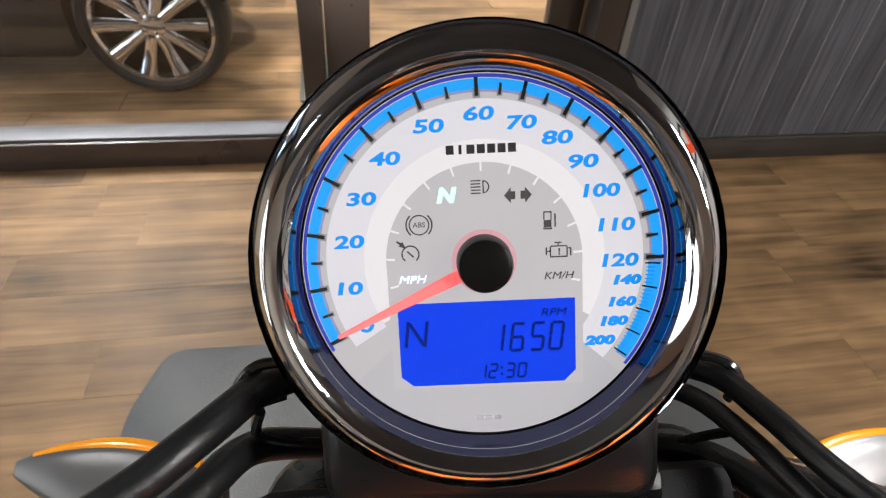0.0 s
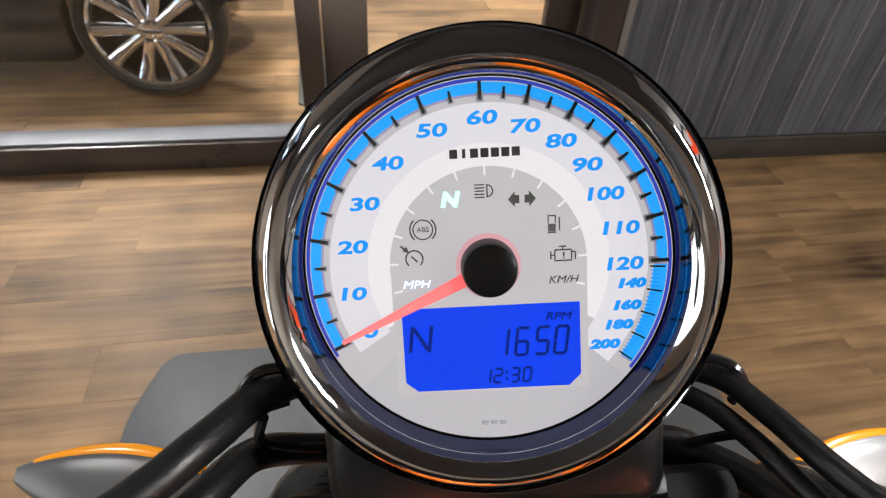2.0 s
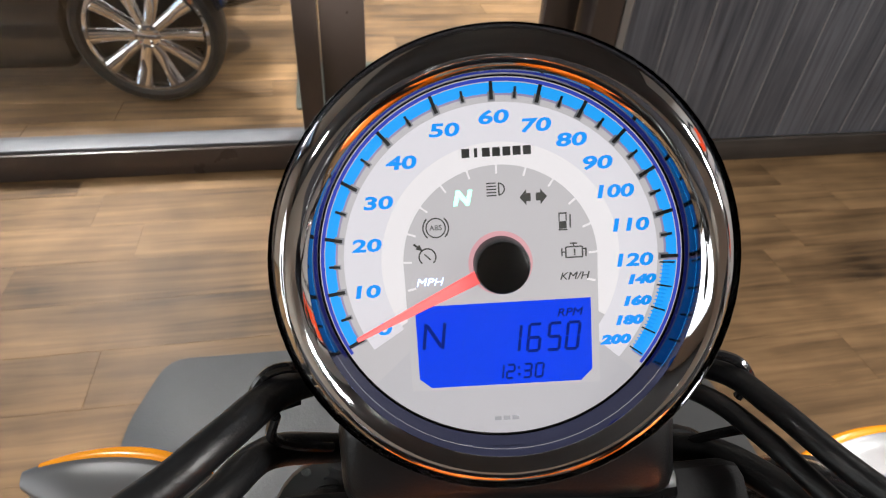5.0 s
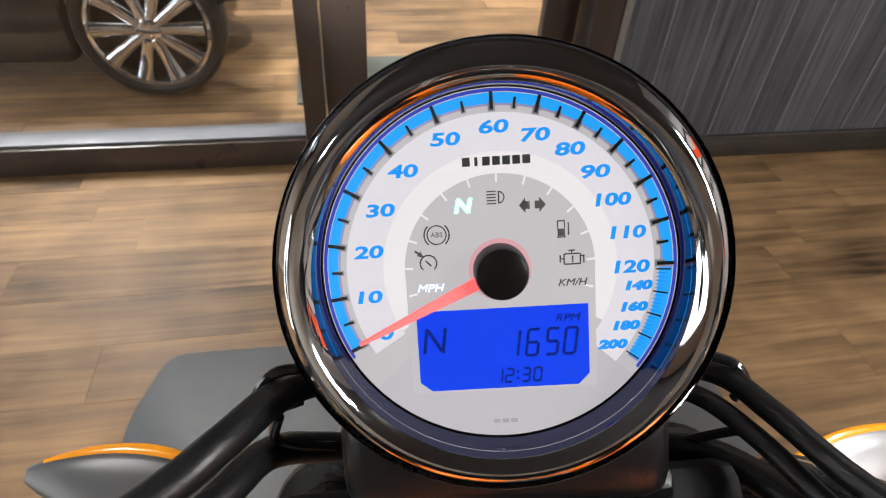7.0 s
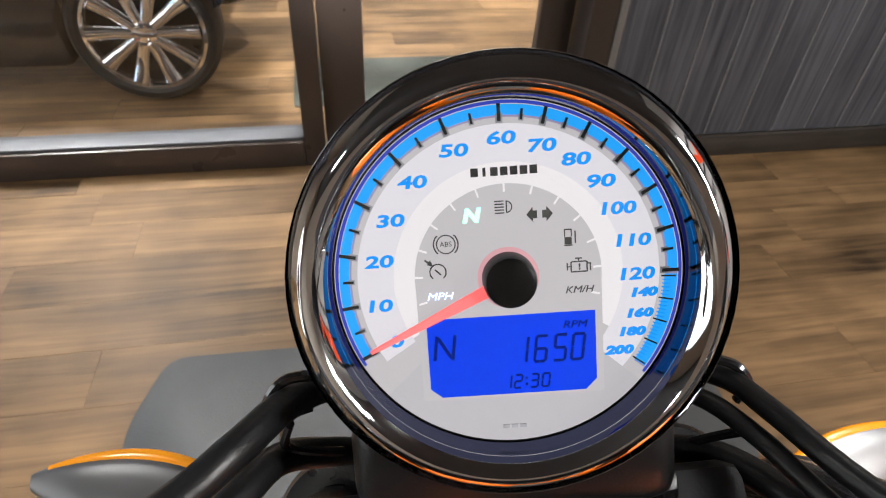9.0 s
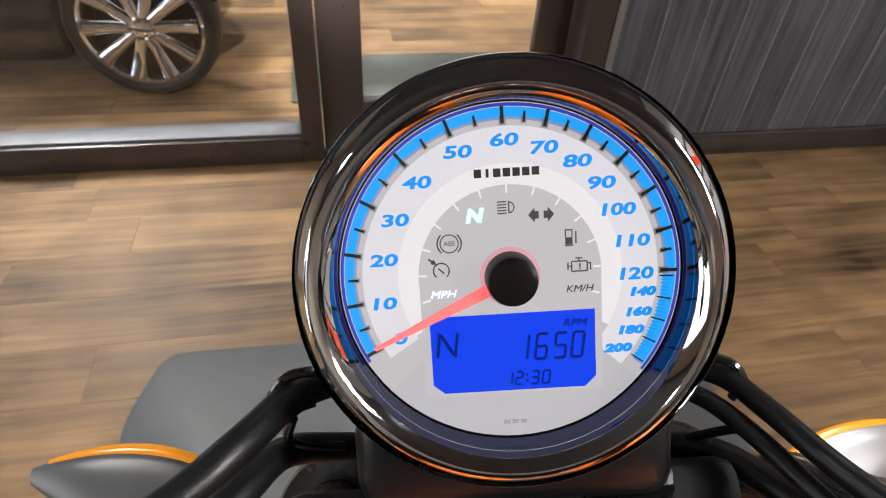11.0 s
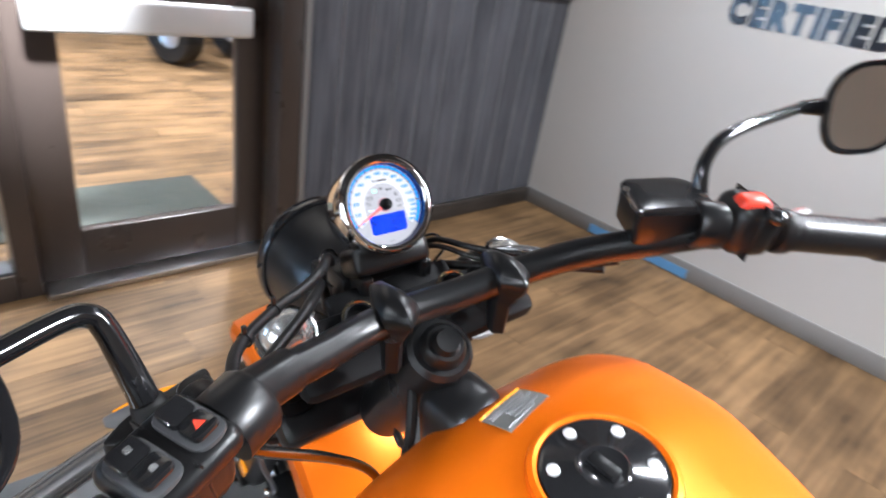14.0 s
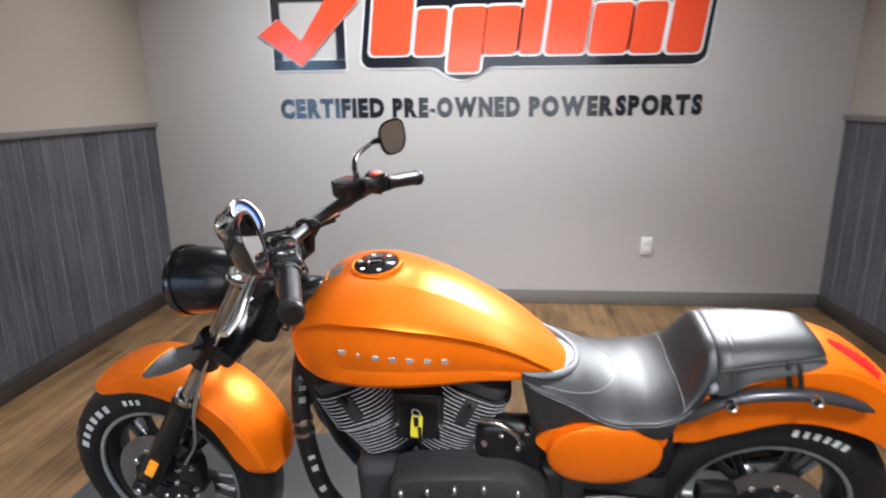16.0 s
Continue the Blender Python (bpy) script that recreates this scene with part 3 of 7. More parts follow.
for y0, y1, z0, z1 in ((0.455, 0.19, 1.645, 2.2), (0.165, -0.035, 1.64, 1.925), (-0.05, -0.265, 1.53, 1.93), (-0.285, -0.5, 1.638, 1.93), (-0.515, -0.655, 1.635, 2.2), (-0.68, -0.93, 1.632, 2.1), (-0.95, -1.19, 1.63, 1.93), (-1.205, -1.4, 1.628, 1.93), (-1.43, -1.64, 1.626, 2.02)):
    s = (z1 - z0) * 0.12
    flat("shape_edge", [(y0 + 0.016, z0 - 0.014), (y1 - 0.014, z0 - 0.014), (y1 - s - 0.016, z1 + 0.014), (y0 - s + 0.014, z1 + 0.014)], M_SIGNWHITE, logo, 2, 0.045)
    flat("shape", [(y0, z0), (y1, z0), (y1 - s, z1), (y0 - s, z1)], M_SIGNRED, logo, 3, 0.035)


def socket(y, z):
    s = thing("wall_socket", "white plastic power socket on the grey-beige wall", "socket", on_wall(y, z, 0.0), "wall sockets")
    part("plate", box(0, 0, 0.004, 0.075, 0.118, 0.007, 0.002), M_PLATE, s)
    for dz in (0.026, -0.026):
        part("outlet", box(0, dz, 0.0085, 0.034, 0.028, 0.003, 0.001), M_SIGNWHITE, s)


socket(-1.372, 0.406)
socket(0.908, 0.396)

# ---- mats ----
solid("rubber_mat", prism(rounded([(-0.79, 1.13), (0.4, 1.1), (0.55, 0.9), (0.55, -1.5), (-0.85, -1.5), (-0.85, 0.95)], 0.05), 0.008, None, 0.003), M_MAT, "thin dark grey rubber mat under the motorcycle", "mat")
solid("entrance_mat", prism(rounded([(-0.5, 2.46), (0.52, 2.46), (0.52, 2.94), (-0.5, 2.94)], 0.02), 0.01, Matrix.Translation((0, 0, 0.0)), 0.003), M_GREENMAT, "dark green entrance mat behind the glass door", "mat")

# ---- the motorcycle ----
LEAN_L, STEER = 12.5, -8.3
bike = thing("motorcycle", "orange cruiser motorcycle with black seat leaning on its stand", "motorcycle", pose(-0.085, 0, 0, 0, -LEAN_L, 0))
PIVOT, STEM = Vector((0, 0.07, 1.03)), Vector((0, -math.sin(radians(30)), math.cos(radians(30))))
TURN = Matrix.Translation(PIVOT) @ Matrix.Rotation(radians(STEER), 4, STEM) @ Matrix.Translation(-PIVOT)
FA = (0.0, 0.535, 0.335)
RA = (0.0, -1.085, 0.335)


def front(name, bm, material, parent=None, label="", **k):
    """A part that turns with the handlebar."""
    return part(name, xf(bm, TURN), material, parent or bike, label, **k)


def mirrored(bm):
    bmesh.ops.scale(bm, vec=(-1, 1, 1), verts=bm.verts)
    bmesh.ops.reverse_faces(bm, faces=bm.faces)
    return bm


# fuel tank: top line, side crease, bottom line and half width along the bike
TY = [-0.613, -0.597, -0.55, -0.5, -0.43, -0.36, -0.28, -0.2, -0.12, -0.05, 0.0, 0.04, 0.07, 0.092]
T_TOP = [0.744, 0.758, 0.793, 0.832, 0.885, 0.934, 0.979, 1.009, 1.02, 1.008, 0.985, 0.952, 0.912, 0.86]
T_CREASE = [0.737, 0.744, 0.772, 0.813, 0.863, 0.897, 0.929, 0.95, 0.965, 0.966, 0.953, 0.927, 0.89, 0.85]
T_BOT = [0.731, 0.735, 0.745, 0.755, 0.76, 0.762, 0.763, 0.763, 0.764, 0.768, 0.775, 0.79, 0.808, 0.83]
T_HALF = [0.014, 0.044, 0.08, 0.104, 0.125, 0.142, 0.166, 0.184, 0.193, 0.188, 0.175, 0.152, 0.118, 0.06]

TILT = 0.045  # the tank sits a little more upright than the leaning frame


def tank_ring(y):
    zt, zc, zb, w = (spline(y, TY, v) for v in (T_TOP, T_CREASE, T_BOT, T_HALF))
    h, g = zt - zc, zc - zb
    f = min(1.0, max(0.15, (0.08 - y) / 0.12))
    half = [(0.0, zt), (0.2 * w, zt - 0.045 * h), (0.4 * w, zt - 0.18 * h), (0.58 * w, zt - 0.36 * h), (0.74 * w, zt - 0.56 * h), (0.87 * w, zt - 0.74 * h), (0.955 * w, zt - 0.89 * h), (w, zc),
            (w - 0.008 * f, zc - 0.035 * g), (w - 0.0145 * f, zc - 0.095 * g), (w - 0.0125 * f, zc - 0.17 * g), (w - 0.009 * f, zc - 0.28 * g), (w - 0.0075 * f, zc - 0.4 * g), (w - 0.0085 * f, zc - 0.52 * g), (w * 0.99 - 0.0115 * f, zc - 0.63 * g), (w * 0.985 - 0.007, zc - 0.71 * g), (w * 0.95 - 0.003, zc - 0.82 * g), (w * 0.86 - 0.002, zc - 0.92 * g), (w * 0.74, zc - 0.975 * g), (w * 0.55, zb), (0.2 * w, zb + 0.002)]
    half = [(max(0.0, x), z) for x, z in half]
    k = min(1.0, max(0.0, (-0.15 - y) / 0.08)) * min(1.0, max(0.0, (y + 0.613) / 0.12))
    for i, drop in ((1, 0.05), (2, 0.18), (3, 0.39), (4, 0.58), (5, 0.75), (6, 0.89)):
        half[i] = (half[i][0], half[i][1] + k * (zt - drop * h - half[i][1]))
    return [(x, y, z - TILT * x) for x, z in half] + [(-x, y, z + TILT * x) for x, z in half[:0:-1]]


def tank_side(y, f):
    """A place and outward normal on the tank's left flank; f runs from the crease down."""
    w, zc, zb = spline(y, TY, T_HALF), spline(y, TY, T_CREASE), spline(y, TY, T_BOT)
    return -(w - 0.0082), y, zc - f * (zc - zb)


ys = [TY[0] + (TY[-1] - TY[0]) * i / 46 for i in range(47)]
tank = part("fuel_tank", loft([tank_ring(y) for y in ys]), M_ORANGE, bike, "satin orange teardrop fuel tank", angle=24)
sharp = tank.data.attributes.get("sharp_edge") or tank.data.attributes.new("sharp_edge", "BOOLEAN", "EDGE")
for edge in tank.data.edges:
    ends = [v % 41 for v in edge.vertices]
    if ends[0] == ends[1] and ends[0] in (2, 39) and -0.56 < tank.data.vertices[edge.vertices[0]].co.y < -0.17:
        sharp.data[edge.index].value = True
# filler cap with its rim, hub and screws
cap_y = -0.115
cap_pose = align((0, cap_y, 1.0195), (0, 0.05, 1.0))
part("fuel_cap", lathe([(0.0, 0.004), (0.018, 0.0045), (0.0205, 0.006), (0.023, 0.0045), (0.047, 0.004), (0.051, 0.002), (0.0525, -0.006), (0.0, -0.006)], 48, cap_pose), M_BLACKCHROME, tank, "gloss black round filler cap")
part("cap_seat", lathe([(0.0525, 0.001), (0.056, 0.003), (0.0605, 0.001), (0.063, -0.008), (0.0525, -0.008)], 48, cap_pose.copy(), closed=True), M_ORANGE, tank)
for k in range(6):
    a = radians(60 * k + 20)
    part("cap_screw", lathe([(0, 0.0055), (0.0025, 0.0058), (0.0056, 0.005), (0.006, 0.003), (0, 0.003)], 12, cap_pose @ Matrix.Translation((0.04 * math.cos(a), 0.04 * math.sin(a), 0))), M_FINEDGE, tank)
part("cap_lock", xf(box(0, 0, 0.007, 0.012, 0.026, 0.004, 0.0015), cap_pose), M_BLACKPLASTIC, tank)
# warning label across the tank's shoulder
def on_tank(x, y, up):
    zt, zc, w = spline(y, TY, T_TOP), spline(y, TY, T_CREASE), spline(y, TY, T_HALF)
    return (x, y, zt - (zt - zc) * (1.1 * (abs(x) / w) ** 2) - TILT * x + up)


def label_place(i, j, up=0.0012):
    """i runs across the tank, j towards the cap, both from 0 to 1."""
    x = -0.018 + 0.064 * i
    return on_tank(x, 0.007 + 0.01 * i - 0.04 * j, up)


sticker = part("warning_label", hollow(loft([[label_place(i / 8, j / 4) for j in range(5)] for i in range(9)], cap=False, ring_closed=False), 0.0006), M_STICKER, tank, "grey printed warning label", smooth=False)
for k, (i0, i1) in enumerate(((0.06, 0.92), (0.06, 0.85), (0.3, 0.94), (0.3, 0.8), (0.3, 0.9), (0.06, 0.7))):
    j = 0.22 + 0.13 * k
    part("print_line", tube([label_place(i0 + (i1 - i0) * q / 6, j, 0.0017) for q in range(7)], 0.0011, 6, 2, flat=0.4), M_SATIN, sticker, smooth=False)
part("label_edge", tube([label_place(i / 8, 0.05, 0.0018) for i in range(9)], 0.0018, 6, 3, flat=0.5), M_AMBERGLOW, sticker)
# raised badge on both flanks: seven plain shapes
for side in (-1, 1):
    for i in range(7):
        y = -0.063 - 0.0367 * i
        z = 0.9 - 0.0062 * i
        x, yy, z = tank_side(y, (spline(y, TY, T_CREASE) - z) / (spline(y, TY, T_CREASE) - spline(y, TY, T_BOT)))
        w = 0.017 if i not in (1,) else 0.007
        shp = [(-w / 2, 0.0065), (w / 2, 0.0065), (w * 0.42, -0.0065), (-w * 0.42, -0.0065)]
        n = Vector((-1, 0, 0.03))
        m = Matrix(((0, 0, -1, x), (-1, 0, 0, yy), (0, 1, 0, z), (0, 0, 0, 1)))
        bm = prism(shp, 0.003, m @ Matrix.Translation((0, 0, -0.0005)), 0.0008)
        part("badge_shape", mirrored(bm) if side > 0 else bm, M_SILVER, tank, smooth=False)

# seat: rider's saddle with bolster, then the pillion pad
SY = [-0.455, -0.472, -0.49, -0.53, -0.585, -0.625, -0.685, -0.74, -0.775, -0.81, -0.832, -0.852, -0.868, -0.88]
S_TOP = [0.802, 0.802, 0.797, 0.789, 0.777, 0.761, 0.743, 0.743, 0.748, 0.765, 0.797, 0.84, 0.866, 0.868]
S_HALF = [0.128, 0.136, 0.141, 0.147, 0.153, 0.16, 0.168, 0.169, 0.166, 0.158, 0.151, 0.145, 0.14, 0.137]
S_BOT = [0.775, 0.7, 0.636, 0.664, 0.696, 0.7, 0.7, 0.672, 0.664, 0.73, 0.764, 0.775, 0.778, 0.778]
S_ROLL = [0.012, 0.014, 0.018, 0.026, 0.038, 0.042, 0.036, 0.03, 0.03, 0.03, 0.045, 0.06, 0.06, 0.055]
S_POW = [3.0, 3.0, 3.0, 2.6, 2.0, 2.0, 2.4, 2.6, 2.6, 2.8, 3.6, 4.5, 4.5, 4.5]
PY = [-0.872, -0.884, -0.9, -0.95, -1.02, -1.08, -1.108, -1.118]
P_TABLE = (PY, [0.85, 0.863, 0.867, 0.87, 0.873, 0.873, 0.868, 0.858], [0.128, 0.135, 0.1365, 0.13, 0.119, 0.107, 0.099, 0.09], [0.77, 0.768, 0.77, 0.8, 0.812, 0.824, 0.832, 0.838], [0.04, 0.034, 0.032, 0.03, 0.026, 0.022, 0.016, 0.012], [4.0, 4.5, 4.5, 4.5, 4.2, 4.0, 3.5, 3.0])
S_TABLE = (SY, S_TOP, S_HALF, S_BOT, S_ROLL, S_POW)


def tuck(table, y):
    """How far a cushion draws in towards its top: the pillion pad does, and the bolster before it."""
    return 0.86 if table is P_TABLE else 1.0 - 0.13 * min(1.0, max(0.0, (-0.8 - y) / 0.07))


def seat_top(table, y, x, up=0.0):
    """A place on a cushion's upper skin."""
    zt, w, zb, roll, power = (spline(y, table[0], v) for v in table[1:])
    w *= tuck(table, y)
    return (x, y, zt - roll * min(1.0, abs(x) / (0.985 * w)) ** power + up)


def seat_ring(table, y):
    zt, w, zb, roll, power = (spline(y, table[0], v) for v in table[1:])
    q = tuck(table, y)
    pts = [(0.985 * q * w * u, zt - roll * u ** power) for u in (0.0, 0.15, 0.3, 0.45, 0.58, 0.7, 0.8, 0.88, 0.94, 0.975, 1.0)]
    zh = zt - roll
    zb = min(zb, zh - 0.012)
    pts += [(0.998 * q * w, zh - 0.005), (0.996 * q * w, zh - 0.009), ((1.004 * q + 0.1 - 0.1 * q) * w, zh - 0.013 - 0.1 * (zh - zb - 0.013)), ((0.4 * q + 0.61) * w, zh + (zb - zh) * 0.6), (1.0 * w, zb + 0.004), (0.96 * w, zb), (0.5 * w, zb + 0.008)]
    return [(x, y, z) for x, z in pts] + [(-x, y, z) for x, z in pts[:0:-1]]


def welt(table, places, r=0.0012, material=None, name="stitching"):
    return tube([seat_top(table, y, x, r * 0.3) for x, y in places], r, 6, 2), material, name


seat = part("saddle", loft([seat_ring(S_TABLE, SY[0] + (SY[-1] - SY[0]) * i / 64) for i in range(65)]), M_LEATHER, bike, "black stitched vinyl saddle", angle=60)
M_THREAD = mat("grey thread", (0.13, 0.13, 0.135), 0.6, var=0.1)
lip = []
for i in range(21):
    a = math.pi * i / 20
    c, s = math.cos(a), math.sin(a)
    lip.append((0.114 * c, -0.456 - 0.134 * s ** 1.15, 0.804 - 0.034 * s))
# dark filler added to cover the bright saddle skin between tank and lip
filler = [[(g * x * 0.97, -0.456 + g * (y + 0.456), 0.796 - 0.03 * g) for x, y, z in lip] for g in (0.2, 0.6, 1.0)]
part("tank_gasket", hollow(loft(filler, cap=False, ring_closed=False), 0.004), M_RUBBER, seat)
part("saddle_lip", tube(lip, 0.0135, 14, 2, [0.003, 0.009, 0.0095, 0.0095, 0.0095, 0.0095, 0.0095, 0.009, 0.003], flat=0.9), M_LIP, seat, "rolled grey lip round the tank's tail")
for places in ([(0.15 - 0.3 * i / 16, -0.808 - 0.006 * abs(i - 8) / 8) for i in range(17)],
               [(0.128 * math.cos(math.pi * i / 20), -0.5 - 0.185 * math.sin(math.pi * i / 20) ** 0.8) for i in range(21)]):
    part("stitching", tube([seat_top(S_TABLE, y, x, 0.0002) for x, y in places], 0.0011, 6, 2), M_THREAD, seat)
for side in (-1, 1):
    hem = []
    for i in range(31):
        y = -0.47 - 0.36 * i / 30
        w, zh = spline(y, SY, S_HALF), spline(y, SY, S_TOP) - spline(y, SY, S_ROLL)
        hem.append((side * (w * 0.999), y, zh - 0.007))
    part("side_seam", tube(hem, 0.0016, 6, 2), M_THREAD, seat)
pillion = part("pillion_pad", loft([seat_ring(P_TABLE, PY[0] + (PY[-1] - PY[0]) * i / 40) for i in range(41)]), M_LEATHER, bike, "black vinyl pillion pad", angle=60)
for y in (-0.912, -0.924):
    edge = [seat_top(P_TABLE, y, 0.114 * (1 - i / 8), 0.0002) for i in range(17)]
    part("welt", tube([(-0.1345, y + 0.004, 0.795)] + edge[::-1] + [(0.1345, y + 0.004, 0.795)], 0.0013, 6, 2), M_LEATHER, pillion)
for side in (-1, 1):
    part("side_seam", tube([(side * spline(y, PY, P_TABLE[2]) * 0.86, y, spline(y, PY, P_TABLE[1]) - spline(y, PY, P_TABLE[4]) - 0.006) for y in [-0.885 - 0.225 * i / 14 for i in range(15)]], 0.0014, 6, 2), M_THREAD, pillion)
    part("pad_bracket", box(side * 0.105, -0.9, 0.77, 0.03, 0.05, 0.06, 0.01), M_BLACKPLASTIC, pillion)


# mudguards: an arched shell with a crease on each shoulder
def guard(centre, a0, a1, radius, half, drop, steps=34, peak=0.006, thick=0.003):
    rows = []
    for i in range(steps + 1):
        t = i / steps
        a = radians(a0 + (a1 - a0) * t)
        r, w, d = radius(t), half(t), drop(t)
        sec = [(-w * 1.0, r - 0.018 - d), (-w * 1.02, r - 0.018 - d * 0.5), (-w, r - 0.018), (-w * 0.9, r - 0.006), (-w * 0.62, r), (-w * 0.3, r + peak * 0.7), (0, r + peak), (w * 0.3, r + peak * 0.7), (w * 0.62, r), (w * 0.9, r - 0.006), (w, r - 0.018), (w * 1.02, r - 0.018 - d * 0.5), (w * 1.0, r - 0.018 - d)]
        rows.append([(x, centre[1] + rr * math.cos(a), centre[2] + rr * math.sin(a)) for x, rr in sec])
    return hollow(loft(rows, cap=False, ring_closed=False), thick)


def lerp(xs, ys):
    return lambda t: spline(t, xs, ys)


front("front_fender", guard(FA, 62, 167, lerp([0, 0.1, 0.3, 0.6, 0.85, 1], [0.346, 0.362, 0.376, 0.379, 0.37, 0.362]), lerp([0, 0.06, 0.3, 0.8, 0.94, 1], [0.066, 0.084, 0.09, 0.094, 0.088, 0.06]), lerp([0, 0.15, 0.5, 0.85, 1], [0.012, 0.04, 0.045, 0.06, 0.03])), M_ORANGE, None, "satin orange front mudguard", angle=26)
rear_radius = lerp([0, 0.32, 0.49, 0.59, 0.67, 0.76, 0.88, 1], [0.45, 0.462, 0.49, 0.499, 0.488, 0.468, 0.432, 0.4])
rear_fender = part("rear_fender", guard(RA, 30, 142, rear_radius, lerp([0, 0.5, 0.75, 0.9, 1], [0.09, 0.1, 0.1, 0.094, 0.08]), lerp([0, 0.107, 0.19, 0.32, 0.48, 0.59, 0.67, 0.76, 0.88, 1], [0.05, 0.062, 0.105, 0.121, 0.138, 0.146, 0.136, 0.113, 0.074, 0.03]), 44), M_ORANGE, bike, "satin orange rear mudguard", angle=26)
for side in (-1, 1):
    rail = part("fender_rail", tube([(side * 0.112, -0.81, 0.672), (side * 0.118, -0.845, 0.7), (side * 0.123, -0.9, 0.745), (side * 0.124, -0.97, 0.768), (side * 0.125, -1.06, 0.775), (side * 0.124, -1.14, 0.764), (side * 0.121, -1.195, 0.743), (side * 0.116, -1.225, 0.728)], 0.017, 14, 8, [0.008, 0.015, 0.0175, 0.018, 0.018, 0.0175, 0.015, 0.006], flat=0.8), M_RAIL, rear_fender, "dark satin metal fender rail")
    for y, z in ((-0.912, 0.75), (-1.085, 0.771)):
        bolt = part("rail_bolt", lathe([(0.0085, 0.004), (0.0085, 0.009), (0.011, 0.01), (0.0135, 0.007), (0.0138, -0.008), (0.0, -0.008), (0.0, 0.004)], 20, align((side * 0.139, y, z), (side, 0, 0.25))), M_CHROME, rear_fender, "round chrome-rimmed bolt")
        part("socket", lathe([(0, 0.006), (0.008, 0.006), (0.008, 0.003), (0, 0.003)], 14, align((side * 0.139, y, z), (side, 0, 0.25))), M_BLACK, bolt)
    for y in (-1.026, -1.05):
        part("strap_clip", tube([(side * 0.098, y, 0.842), (side * 0.106, y - 0.002, 0.832), (side * 0.115, y - 0.006, 0.808), (side * 0.122, y - 0.009, 0.785)], 0.0062, 10, 5, flat=0.6), M_BLACK, rear_fender)
tail_rows = []
for i in range(13):
    t = i / 12
    a = 98.0 + 11.0 * t
    r = rear_radius((a - 30) / 112) + 0.001 + 0.006 * math.sin(math.pi * t) ** 0.4
    w = 0.013 + 0.011 * math.sin(math.pi * (0.25 + 0.6 * t))
    jag = 0.002 if i % 2 else -0.001
    a = radians(a)
    tail_rows.append([(x - 0.004 - 0.062 * t, RA[1] + rr * math.cos(a), RA[2] + rr * math.sin(a)) for x, rr in ((-w, r - 0.02), (-w * 0.85, r + jag), (-w * 0.3, r + 0.006 - jag), (w * 0.3, r + 0.006 + jag), (w * 0.85, r - jag), (w, r - 0.02))])
part("tail_light", loft(tail_rows), M_REDLENS, rear_fender, "red faceted tail light", angle=5)

# side covers
for side in (-1, 1):
    rows = []
    for k, (g, x) in enumerate(((1.0, 0.12), (1.0, 0.152), (0.992, 0.158), (0.97, 0.162), (0.93, 0.1645), (0.8, 0.169), (0.5, 0.174), (0.1, 0.176))):
        ring = []
        for i in range(48):
            a = 2 * math.pi * i / 48
            c, s = math.cos(a), math.sin(a)
            ring.append((side * x, -0.648 + g * 0.132 * math.copysign(abs(c) ** 0.9, c), 0.606 + g * 0.091 * math.copysign(abs(s) ** 0.9, s) - 0.006 * c * g))
        rows.append(ring)
    cover = part("side_cover", loft(rows), M_ORANGE, bike, "satin orange oval side cover", angle=40)
    flange = rounded([(-0.482, 0.634), (-0.515, 0.664), (-0.578, 0.692), (-0.64, 0.697), (-0.7, 0.69), (-0.752, 0.655), (-0.792, 0.664), (-0.77, 0.6), (-0.65, 0.55), (-0.53, 0.585)], 0.02)
    part("cover_flange", loft([[(side * x, y, z) for y, z in flange] for x in (0.125, 0.151)]), M_ORANGE, cover)


